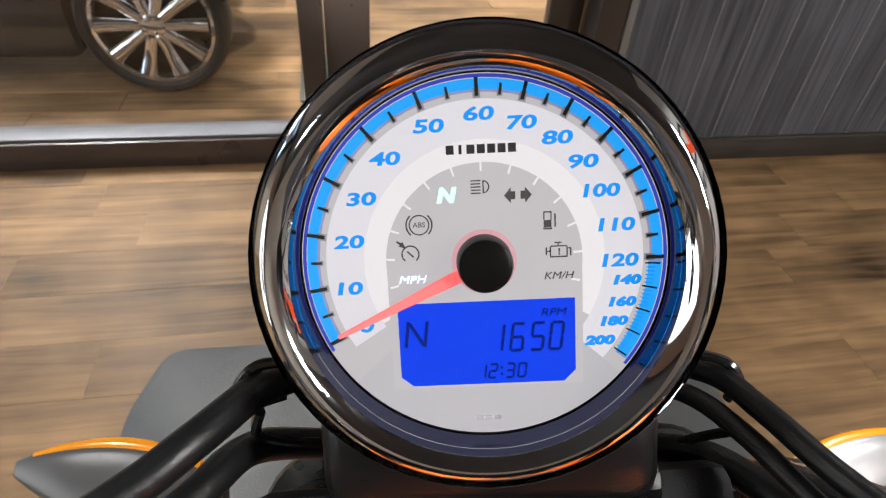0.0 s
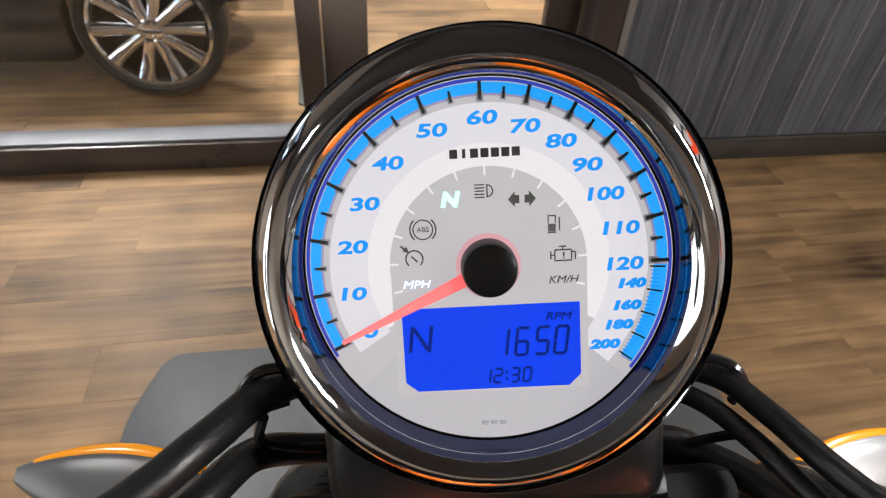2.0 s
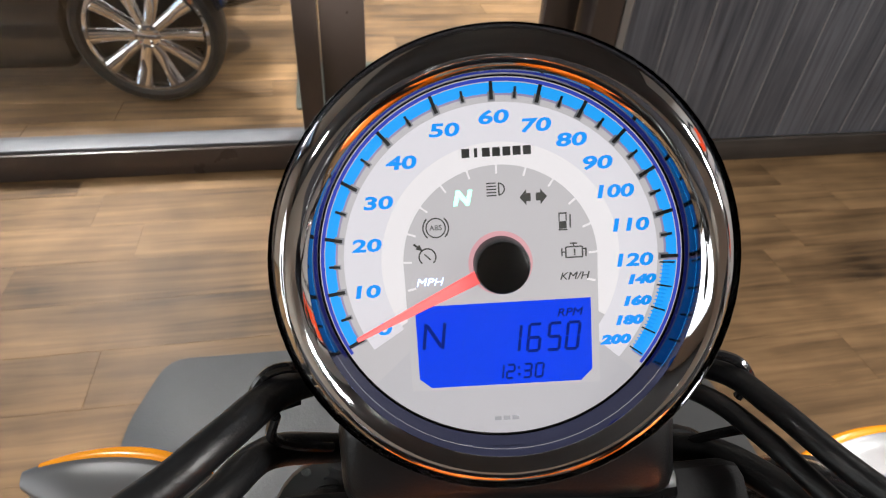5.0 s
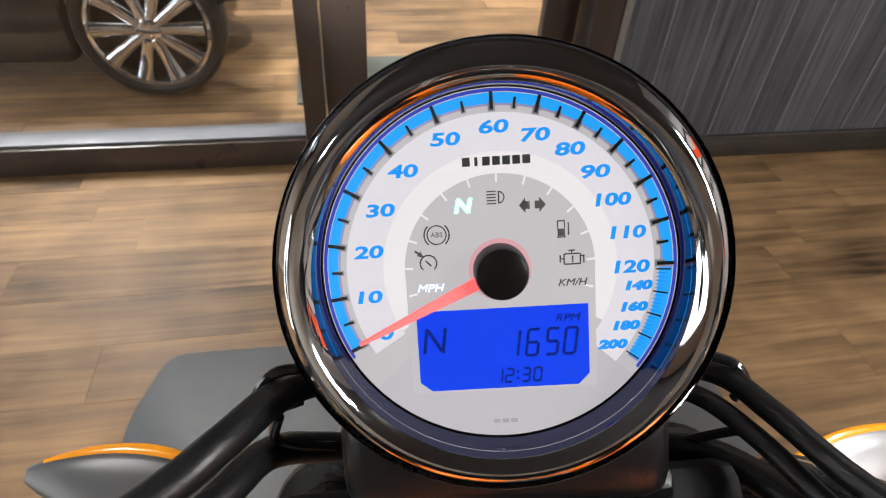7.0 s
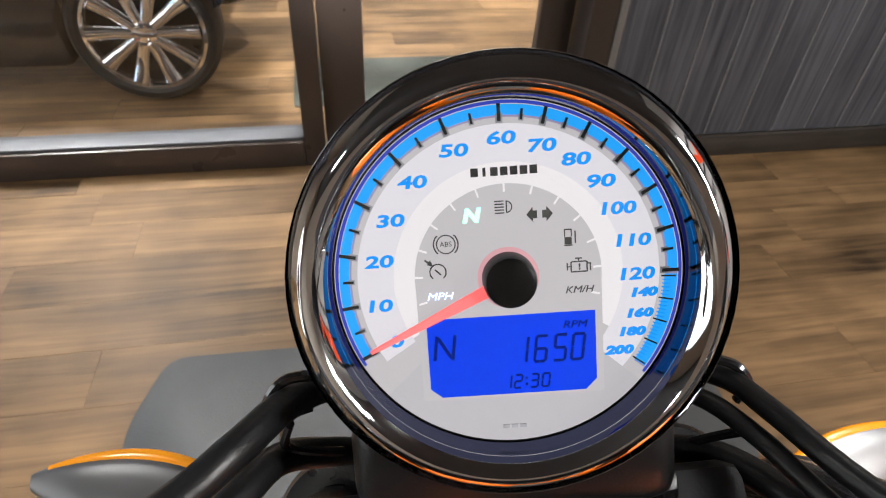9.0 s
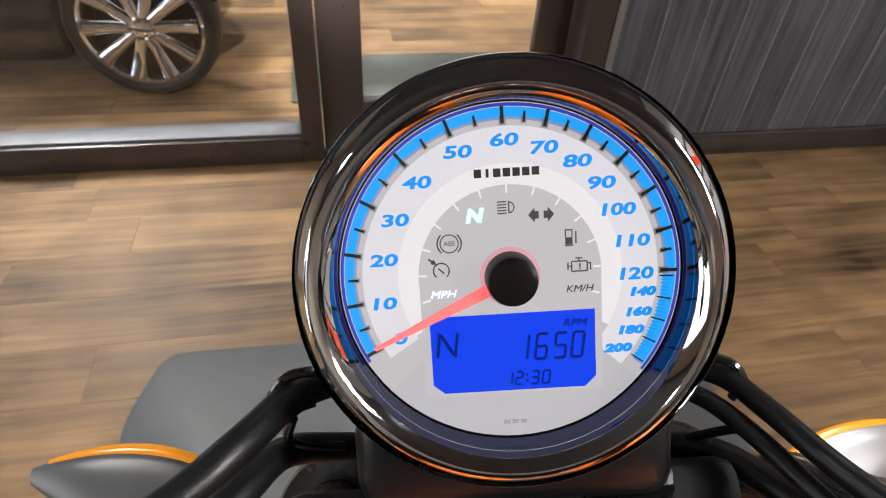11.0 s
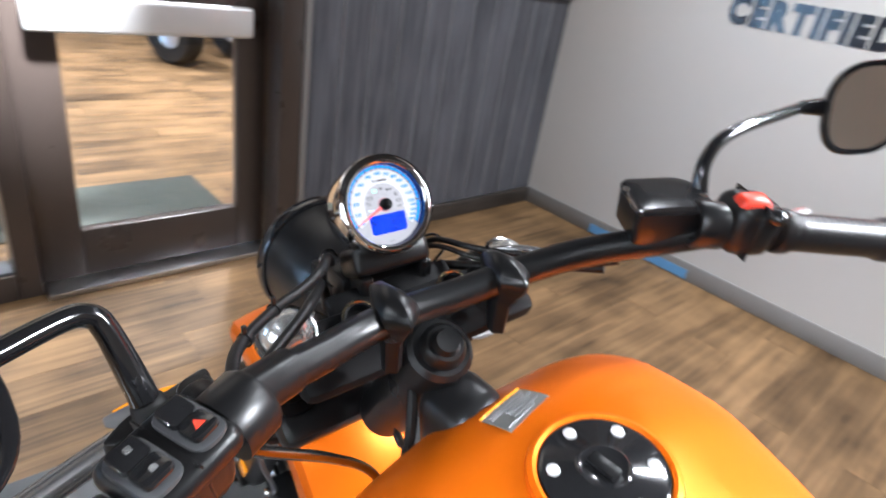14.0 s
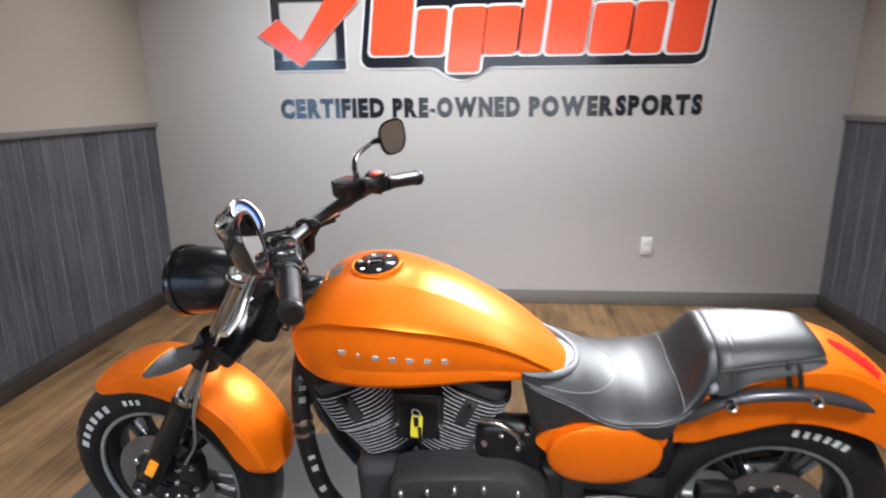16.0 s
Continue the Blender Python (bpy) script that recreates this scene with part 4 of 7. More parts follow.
# wheels: tyre, rim, spokes, disc
def wheel(name, centre, width, steer, spokes=10, bars=()):
    m = Matrix.Translation(centre) @ Matrix.Rotation(radians(90), 4, "Y")
    if steer:
        m = TURN @ m
    hub = part(name, lathe([(0.0, -0.06), (0.025, -0.06), (0.042, -0.05), (0.045, -0.03), (0.03, 0.0), (0.045, 0.03), (0.042, 0.05), (0.025, 0.06), (0.0, 0.06)], 24, m.copy()), M_BLACK, bike, "black cast wheel")
    h = width / 2
    part("tyre", lathe([(0.208, -h * 0.72), (0.225, -h * 0.86), (0.25, -h), (0.285, -h * 0.96), (0.307, -h * 0.72), (0.318, -h * 0.36), (0.322, 0.0), (0.318, h * 0.36), (0.307, h * 0.72), (0.285, h * 0.96), (0.25, h), (0.225, h * 0.86), (0.208, h * 0.72)], 72, m.copy(), closed=True), M_RUBBER, hub, "black road tyre with white markings")
    part("rim", lathe([(0.213, -h * 0.74), (0.222, -h * 0.8), (0.221, -h * 0.72), (0.205, -h * 0.62), (0.188, -h * 0.3), (0.185, 0.0), (0.188, h * 0.3), (0.205, h * 0.62), (0.221, h * 0.72), (0.222, h * 0.8), (0.213, h * 0.74)], 64, m.copy(), closed=True), M_BLACK, hub)
    for s in (-1, 1):
        part("rim_edge", lathe([(0.2225, s * h * 0.81), (0.2225, s * h * 0.86), (0.213, s * h * 0.84), (0.211, s * h * 0.76)], 64, m.copy(), closed=True), M_ALU, hub, "bright machined rim edge")
    for k in range(spokes // 2):
        for d in (-9, 9):
            a = radians(360 * k / (spokes // 2) + d)
            a2 = radians(360 * k / (spokes // 2) + d * 0.55)
            p0 = (0.036 * math.cos(a2), 0.036 * math.sin(a2), 0.0)
            p1 = (0.19 * math.cos(a), 0.19 * math.sin(a), 0.0)
            part("spoke", xf(tube([p0, ((p0[0] + p1[0]) / 2, (p0[1] + p1[1]) / 2, -0.012), p1], 0.012, 8, 4, flat=1.6), m), M_BLACK, hub)
    dm = m @ Matrix.Translation((0, 0, -(0.062 if steer else 0.075)))
    part("brake_disc", lathe([(0.1, -0.002), (0.15, -0.002), (0.15, 0.002), (0.1, 0.002)], 56, dm.copy(), closed=True), M_DISC, hub, "steel brake disc")
    carrier = lathe([(0.03, -0.006), (0.075, -0.004), (0.1, -0.001), (0.1, 0.003), (0.03, 0.003)], 40, dm.copy(), closed=True)
    part("disc_carrier", carrier, M_BLACK, hub)
    for k in range(10):
        a = radians(36 * k + 10)
        part("carrier_bolt", lathe([(0, -0.009), (0.005, -0.009), (0.0075, -0.006), (0.0075, 0.0), (0, 0.0)], 10, dm @ Matrix.Translation((0.062 * math.cos(a), 0.062 * math.sin(a), -0.001))), M_CHROME, hub)
        part("disc_bolt", lathe([(0, -0.006), (0.006, -0.006), (0.0105, -0.003), (0.0105, 0.002), (0, 0.002)], 12, dm @ Matrix.Translation((0.1 * math.cos(a), 0.1 * math.sin(a), -0.001))), M_CHROME, hub)
    # white marks on the side wall, plain bars
    for a0, count, step, length in bars:
        for i in range(count):
            a = radians(a0 + step * i)
            bm = box(0, 0, 0, length, (0.0092 if i % 2 else 0.0108) * step / 4.6 * 1.1, 0.0016, 0.0004, 1)
            part("sidewall_bar", xf(bm, m @ Matrix.Rotation(a, 4, "Z") @ Matrix.Translation((0.262 if steer else 0.276, 0, -h * (0.995 if steer else 0.985))) @ Matrix.Rotation(radians(0), 4, "Y")), M_WHITE, hub, smooth=False)
    return hub


front_wheel = wheel("front_wheel", FA, 0.128, True, 10, ((109, 6, 7.6, 0.022), (163.5, 3, 4.8, 0.016)))
rear_wheel = wheel("rear_wheel", RA, 0.142, False, 10, ((185, 6, 5.4, 0.02),))
# tread blocks on the tyres' shoulders, almost flush
for w_c, half, m0, host in ((FA, 0.064, TURN, front_wheel), (RA, 0.071, Matrix.Identity(4), rear_wheel)):
    block = mesh_of("tread_block", box(0, 0, 0, half * 0.42, 0.017, 0.005, 0.0012, 1), M_RUBBER, False)
    for k in range(36):
        for s in (-1, 1):
            ob = new("tread_block", block)
            ob.parent = host
            ob.matrix_basis = m0 @ Matrix.Translation(w_c) @ Matrix.Rotation(radians(10 * k + 5 * (s > 0)), 4, "X") @ Matrix.Translation((s * half * 0.56, 0, 0.3098)) @ Matrix.Rotation(radians(26 * s), 4, "Y") @ Matrix.Rotation(radians(18), 4, "Z")

# fork
M_YOKE = mat("dull black cast yoke", (0.006, 0.006, 0.0065), 0.62, var=0.2, scale=60, grain=0.08, grain_scale=900, spec=0.2)
M_PEWTERCAP = mat("polished cap", (0.75, 0.75, 0.74), 0.22, metal=0.8, var=0.08)
FTOP, FBOT = Vector((0, 0.135, 1.055)), Vector((0, 0.575, 0.335))
fd = (FBOT - FTOP).normalized()
for side in (-1, 1):
    ox = Vector((side * 0.105, 0, 0))
    at = lambda s: FTOP + fd * s + ox
    leg = front("fork_leg", rod(at(0.03), at(0.5), 0.0215, 24), M_STEEL, None, "polished fork tube with black slider")
    front("slider", lathe([(0, 0.0), (0.024, 0.0), (0.033, 0.004), (0.034, 0.02), (0.031, 0.026), (0.031, 0.3), (0.034, 0.33), (0.034, 0.37), (0.026, 0.385), (0, 0.385)], 28, align(at(0.455), fd)), M_BLACK, leg)
    front("seal_ring", lathe([(0.0225, -0.012), (0.029, -0.012), (0.032, -0.004), (0.032, 0.003), (0.0225, 0.003)], 28, align(at(0.45), fd), closed=True), M_STEEL, leg)
    front("fork_cover", lathe([(0.022, 0.0), (0.036, 0.0), (0.039, 0.006), (0.041, 0.06), (0.039, 0.085), (0.034, 0.09), (0.022, 0.09)], 28, align(at(0.225), fd), closed=True), M_BLACK, leg)
    front("fork_cap", lathe([(0, -0.024), (0.007, -0.0235), (0.014, -0.02), (0.02, -0.0145), (0.0245, -0.006), (0.026, 0.006), (0, 0.006)], 28, align(at(0.014 if side < 0 else 0.026) + Vector((side * 0.03, 0, 0)), fd)), M_PEWTERCAP, leg)
    front("cap_ring", lathe([(0.0265, -0.004), (0.0295, -0.003), (0.0295, 0.008), (0.0265, 0.008)], 28, align(at(0.014 if side < 0 else 0.026) + Vector((side * 0.03, 0, 0)), fd), closed=True), M_STEEL, leg)
    refl = xf(box(0, 0, 0, 0.006, 0.026, 0.06, 0.002), TURN.inverted() @ TURN @ align(at(0.715) + Vector((side * 0.033, -0.004, 0)), -fd, (1, 0, 0)) @ Matrix.Rotation(radians(90), 4, "Z"))
    front("reflector", refl, M_AMBERGLOW, leg, "amber side reflector")
    front("axle_clamp", rod(at(0.805) - ox * 0.2, at(0.805) + Vector((side * 0.04, 0, 0)), 0.026, 18), M_BLACK, leg)
    front("axle_nut", rod(at(0.805) + Vector((side * 0.036, 0, 0)), at(0.805) + Vector((side * 0.05, 0, 0)), 0.013, 8), M_CHROME, leg)
front("top_yoke", xf(join(box(0, 0, 0, 0.28, 0.075, 0.03, 0.012), box(-0.006, 0.036, -0.006, 0.15, 0.05, 0.016, 0.006)), Matrix.Translation(FTOP + fd * 0.052 - Vector((0, 0.035, 0))) @ Matrix.Rotation(radians(30), 4, "X")), M_YOKE, None, "black top yoke")
front("lower_yoke", xf(box(0, 0, 0, 0.27, 0.08, 0.045, 0.014), Matrix.Translation(FTOP + fd * 0.27 - Vector((0, 0.035, 0.0))) @ Matrix.Rotation(radians(30), 4, "X")), M_BLACK, None, "black lower yoke")
front("stem_nut", lathe([(0, 0.012), (0.012, 0.013), (0.015, 0.006), (0.019, 0.006), (0.024, 0.0), (0.026, -0.03), (0, -0.03)], 24, align((0, 0.076, 1.018), STEM)), M_BLACK, None)
part("steering_head", rod(PIVOT - STEM * 0.02, PIVOT - STEM * 0.25, 0.036, 24), M_BLACK, bike, "black steering head")
# front brake caliper with its line
caliper = front("brake_caliper", join(box(-0.085, 0.42, 0.4, 0.05, 0.07, 0.11, 0.014), box(-0.1, 0.435, 0.36, 0.04, 0.05, 0.05, 0.012)), M_BLACK, None, "black four-bolt brake caliper")
for y, z in ((0.4, 0.44), (0.44, 0.43), (0.4, 0.37), (0.435, 0.345), (0.455, 0.385)):
    front("caliper_bolt", lathe([(0, 0.008), (0.006, 0.008), (0.009, 0.004), (0.009, 0.0), (0, 0.0)], 12, align((-0.112, y, z), (-1, 0, 0))), M_CHROME, caliper)
front("brake_line", tube([(-0.11, 0.42, 0.45), (-0.118, 0.37, 0.53), (-0.14, 0.33, 0.66), (-0.14, 0.27, 0.8), (-0.11, 0.2, 0.92), (-0.05, 0.13, 0.98)], 0.0042, 8), M_ALU, None, "braided steel brake line")

# frame, engine, kickstand
M_STICKERLIGHT = mat("pale worn print", (0.26, 0.26, 0.25), 0.5, var=0.8, scale=260)
DOWN = [(0, 0.03, 0.84), (-0.0, 0.085, 0.78), (-0.055, 0.103, 0.66), (-0.088, 0.09, 0.5), (-0.1, 0.045, 0.34), (-0.1, -0.07, 0.26), (-0.1, -0.6, 0.25)]
frame_part = part("frame", tube(DOWN, 0.025, 16), M_BLACK, bike, "black tubular frame")
part("down_tube", tube([(-x, y, z) for x, y, z in DOWN[1:]], 0.025, 16), M_BLACK, frame_part)
part("backbone", tube([(0, 0.05, 0.86), (0, -0.2, 0.8), (0, -0.5, 0.72), (0, -0.8, 0.66)], 0.03, 14), M_BLACK, frame_part)
part("gusset", prism(rounded([(0.075, 0.86), (0.105, 0.74), (0.085, 0.62), (0.035, 0.7), (0.0, 0.8)], 0.015), 0.11, Matrix(((0, 0, 1, -0.055), (1, 0, 0, 0), (0, 1, 0, 0), (0, 0, 0, 1))), 0.006), M_BLACKPLASTIC, frame_part)
down_path = smooth_path(DOWN, 10)
for k in (0, 1, 2, 4, 5, 7, 8, 10):
    p = down_path[16 + 2 * k]
    d = (down_path[17 + 2 * k] - p).normalized()
    n = Vector((-0.86, -0.5, 0.0))
    n = (n - d * n.dot(d)).normalized()
    part("tube_print", xf(box(0, 0, 0.0247, 0.017 if k % 3 else 0.024, 0.011 if k % 2 else 0.016, 0.002, 0.0006, 1), align(p, n, d)), M_STICKERLIGHT, frame_part, smooth=False)
for k in (24, 26):
    part("tube_collar", lathe([(0.0252, -0.006), (0.0285, -0.005), (0.0285, 0.005), (0.0252, 0.006)], 24, align(down_path[k], down_path[k + 1] - down_path[k]), closed=True), M_STEEL, frame_part)
part("hook_ring", lathe([(0.009, -0.003), (0.013, 0.0), (0.009, 0.003), (0.006, 0.0)], 18, align((-0.035, 0.118, 0.86), (-1, 0.2, 0)), closed=True), M_BLACK, frame_part)
part("head_cover", xf(box(0, 0.05, 0.89, 0.075, 0.08, 0.17, 0.025, 3), Matrix.Identity(4)), M_BLACKPLASTIC, frame_part)
crank = (-0.185, 0.36)
engine = part("crankcase", join(box(0, -0.23, 0.37, 0.24, 0.4, 0.24, 0.04, 3), box(0, -0.48, 0.4, 0.22, 0.2, 0.2, 0.04, 3)), M_ENGINE, bike, "black V-twin engine case")


def barrel(tilt, y_top):
    d = Vector((0, math.sin(radians(tilt)), math.cos(radians(tilt))))
    base = Vector((0, crank[0], crank[1]))
    cyl = part("cylinder", rod(base + d * 0.12, base + d * 0.4, 0.062, 28), M_ENGINE, bike, "black cylinder with bright-edged cooling fins")
    m = align(base, d, (1, 0, 0))
    for k in range(19):
        s = 0.175 + 0.0118 * k
        wide = 0.108 if k > 8 else 0.1 - 0.0012 * (8 - k)
        deep = 0.1 if k > 8 else 0.098 - 0.003 * (8 - k)
        ring = rounded([(-deep, -wide), (deep, -wide), (deep, wide), (-deep, wide)], 0.082, 6)
        part("fin", prism(ring, 0.0042, m @ Matrix.Translation((0, 0, s)), 0.0006), M_ENGINE, cyl, smooth=False)
        edge = prism(rounded([(-deep - 0.0006, -wide - 0.0006), (deep + 0.0006, -wide - 0.0006), (deep + 0.0006, wide + 0.0006), (-deep - 0.0006, wide + 0.0006)], 0.082, 6), 0.0018, m @ Matrix.Translation((0, 0, s + 0.0009)))
        part("fin_edge", edge, M_FINEDGE, cyl, smooth=False)
    # rocker cover and the boss on the cylinder's side
    head = rounded([(-0.075, -0.1), (0.075, -0.1), (0.075, 0.1), (-0.075, 0.1)], 0.04, 4)
    part("rocker_cover", prism(head, 0.03, m @ Matrix.Translation((0, 0, 0.4)), 0.008), M_ENGINE, cyl)
    for s in (-1, 1):
        boss = box(0, 0, 0, 0.034, 0.03, 0.075, 0.006)
        part("spark_plug_boss", xf(boss, m @ Matrix.Translation((0.0, s * 0.1, 0.345))), M_ENGINE, cyl)
        part("plug_cap", rod(base + d * 0.37 + Vector((s * 0.112, 0, 0)), base + d * 0.395 + Vector((s * 0.132, 0, 0)), 0.009, 12), M_RUBBER, cyl)
    return cyl


barrel(24, 0.0)
barrel(-24, -0.4)
part("intake_cover", join(box(-0.05, -0.21, 0.68, 0.13, 0.13, 0.1, 0.02), box(-0.112, -0.205, 0.655, 0.006, 0.11, 0.13, 0.003)), M_BLACKPLASTIC, bike, "black ignition panel between the cylinders")
for y in (-0.155, -0.262):
    part("panel_bolt", lathe([(0, 0.006), (0.005, 0.006), (0.007, 0.003), (0.007, 0), (0, 0)], 12, align((-0.116, y, 0.64), (-1, 0, 0))), M_CHROME, engine)
starter = part("starter_cover", box(-0.095, -0.43, 0.57, 0.07, 0.17, 0.17, 0.03, 3), M_BLACK, bike, "black cover behind the rear cylinder")
for y, z in ((-0.37, 0.6), (-0.41, 0.63), (-0.45, 0.59), (-0.4, 0.54), (-0.47, 0.64)):
    part("cover_screw", lathe([(0, 0.007), (0.005, 0.007), (0.008, 0.003), (0.008, -0.01), (0, -0.01)], 12, align((-0.131, y, z), (-1, 0, 0))), M_CHROME, starter)
part("breather_hose", tube([(-0.12, -0.36, 0.66), (-0.135, -0.4, 0.67), (-0.14, -0.44, 0.645), (-0.125, -0.46, 0.6)], 0.008, 10), M_STEEL, starter)
# primary cover on the left
prim = []
for x, g in ((-0.1, 1.0), (-0.165, 1.0), (-0.185, 0.985), (-0.193, 0.955), (-0.196, 0.88)):
    outline = rounded([(-0.14, 0.585), (-0.13, 0.45), (-0.16, 0.3), (-0.28, 0.24), (-0.48, 0.26), (-0.54, 0.38), (-0.525, 0.56), (-0.44, 0.635), (-0.33, 0.63), (-0.2, 0.615)], 0.05, 4)
    prim.append([(x, -0.33 + (y + 0.33) * g, 0.41 + (0.25 + (z - 0.25) * 0.79 - 0.41) * g) for y, z in outline])
primary = part("primary_cover", loft(prim), M_ENGINE, bike, "satin black primary drive cover", angle=40)
part("primary_cap", lathe([(0, 0.016), (0.04, 0.016), (0.075, 0.012), (0.09, 0.004), (0.095, -0.02), (0, -0.02)], 40, align((-0.192, -0.42, 0.46), (-1, 0, 0))), M_ENGINE, primary)
for y, z in ((-0.17, 0.575), (-0.235, 0.588), (-0.3, 0.6), (-0.37, 0.61), (-0.45, 0.6), (-0.5, 0.54), (-0.16, 0.5), (-0.515, 0.45), (-0.17, 0.4)):
    z = 0.25 + (z - 0.25) * 0.79 - 0.008
    part("cover_bolt", join(rod((-0.18, y, z), (-0.2, y, z), 0.0085, 12), tube([(-0.198, y, z + 0.012), (-0.204, y, z), (-0.2, y, z - 0.024)], 0.007, 10, 5, [0.004, 0.008, 0.003])), M_CHROME, primary)
for y0, z0, y1, z1 in ((-0.215, 0.49, -0.23, 0.33), (-0.29, 0.5, -0.3, 0.32)):
    part("cover_rib", tube([(-0.197, y0, z0), (-0.199, (y0 + y1) / 2, (z0 + z1) / 2), (-0.197, y1, z1)], 0.01, 10, 4), M_ENGINE, primary)
part("swingarm", tube([(-0.1, -0.62, 0.38), (-0.115, -0.8, 0.37), (-0.11, -0.95, 0.345), (-0.105, -1.1, 0.335)], 0.03, 12, flat=1.4), M_BLACK, bike, "black swingarm")
part("swingarm_right", tube([(0.1, -0.62, 0.38), (0.115, -0.8, 0.37), (0.11, -0.95, 0.345), (0.105, -1.1, 0.335)], 0.03, 12, flat=1.4), M_BLACK, bike)
part("rear_caliper", box(-0.088, -0.95, 0.42, 0.05, 0.1, 0.06, 0.015), M_BLACK, bike, "black rear brake caliper")
part("rear_shroud", join(box(0, -0.72, 0.56, 0.2, 0.24, 0.22, 0.04, 3), box(0, -0.62, 0.68, 0.22, 0.3, 0.08, 0.03, 3)), M_BLACKPLASTIC, bike, "black tray under the seat")
part("transmission_case", join(box(0.0, -0.66, 0.42, 0.19, 0.36, 0.34, 0.05, 3), rod((-0.1, -0.76, 0.37), (-0.125, -0.76, 0.37), 0.04, 20)), M_ENGINE, bike, "black transmission case")
part("foot_peg", join(rod((-0.12, -0.72, 0.34), (-0.25, -0.74, 0.34), 0.014, 14), box(-0.13, -0.7, 0.35, 0.03, 0.06, 0.05, 0.01)), M_BLACKCHROME, bike, "black passenger foot peg")
part("side_stand", join(tube([(-0.11, 0.0, 0.25), (-0.2, 0.02, 0.16), (-0.3, 0.05, 0.082)], 0.012, 10), box(-0.305, 0.052, 0.077, 0.05, 0.06, 0.008, 0.003)), M_BLACK, bike, "black side stand, folded out")
part("exhaust_pipe", tube([(0.1, 0.05, 0.62), (0.15, 0.12, 0.5), (0.17, 0.05, 0.34), (0.18, -0.3, 0.26), (0.19, -0.8, 0.27), (0.2, -1.3, 0.3)], 0.042, 18), M_BLACKCHROME, bike, "black exhaust pipe")

# key with a yellow tag at the ignition
key_tag = part("key_tag", xf(prism(rounded([(-0.014, 0.0), (0.014, 0.0), (0.014, -0.068), (-0.014, -0.068)], 0.005), 0.003, None, 0.0008), Matrix(((0, 0, -1, -0.13), (-1, 0, 0, -0.21), (0, 1, 0, 0.68), (0, 0, 0, 1))) @ Matrix.Rotation(radians(-6), 4, "Z")), M_YELLOW, bike, "yellow plastic key tag", smooth=False)
part("key", join(box(-0.136, -0.207, 0.665, 0.006, 0.012, 0.028, 0.003), box(-0.137, -0.214, 0.625, 0.003, 0.008, 0.05, 0.001)), M_BLACKPLASTIC, key_tag)
part("key_ring", lathe([(0.011, -0.001), (0.013, 0.0), (0.011, 0.001), (0.009, 0.0)], 20, align((-0.134, -0.208, 0.69), (-1, 0.3, 0)), closed=True), M_ALU, key_tag)

# ---- handlebar and controls ----
BAR = [(0.0, 0.067, 1.0856), (0.05, 0.0614, 1.0905), (0.1, 0.0485, 1.1005), (0.14, 0.03, 1.1106), (0.185, 0.003, 1.121), (0.225, -0.021, 1.13), (0.27, -0.05, 1.139), (0.412, -0.122, 1.12)]
BAR_LEFT = [(-0.412, -0.122, 1.12), (-0.27, -0.048, 1.139), (-0.225, -0.008, 1.1285), (-0.185, 0.0205, 1.1145), (-0.14, 0.0416, 1.1003), (-0.1, 0.058, 1.092), (-0.05, 0.0675, 1.087)]
handlebar = front("handlebar", tube(BAR_LEFT + BAR, 0.0148, 18, 8), M_BLACK, None, "satin black swept-back handlebar")
front("bar_sleeve", tube([(-0.172, 0.0275, 1.1105), (-0.19, 0.0175, 1.116), (-0.21, 0.004, 1.1232), (-0.236, -0.017, 1.131)], 0.0172, 18, 6), M_BLACK, handlebar, "thicker sleeve on the bar")
GRIP_A, GRIP_B = Vector((0.285, -0.0585, 1.137)), Vector((0.41, -0.121, 1.1205))
gd = (GRIP_B - GRIP_A).normalized()


def sided(bm, side):
    return mirrored(bm) if side < 0 else bm


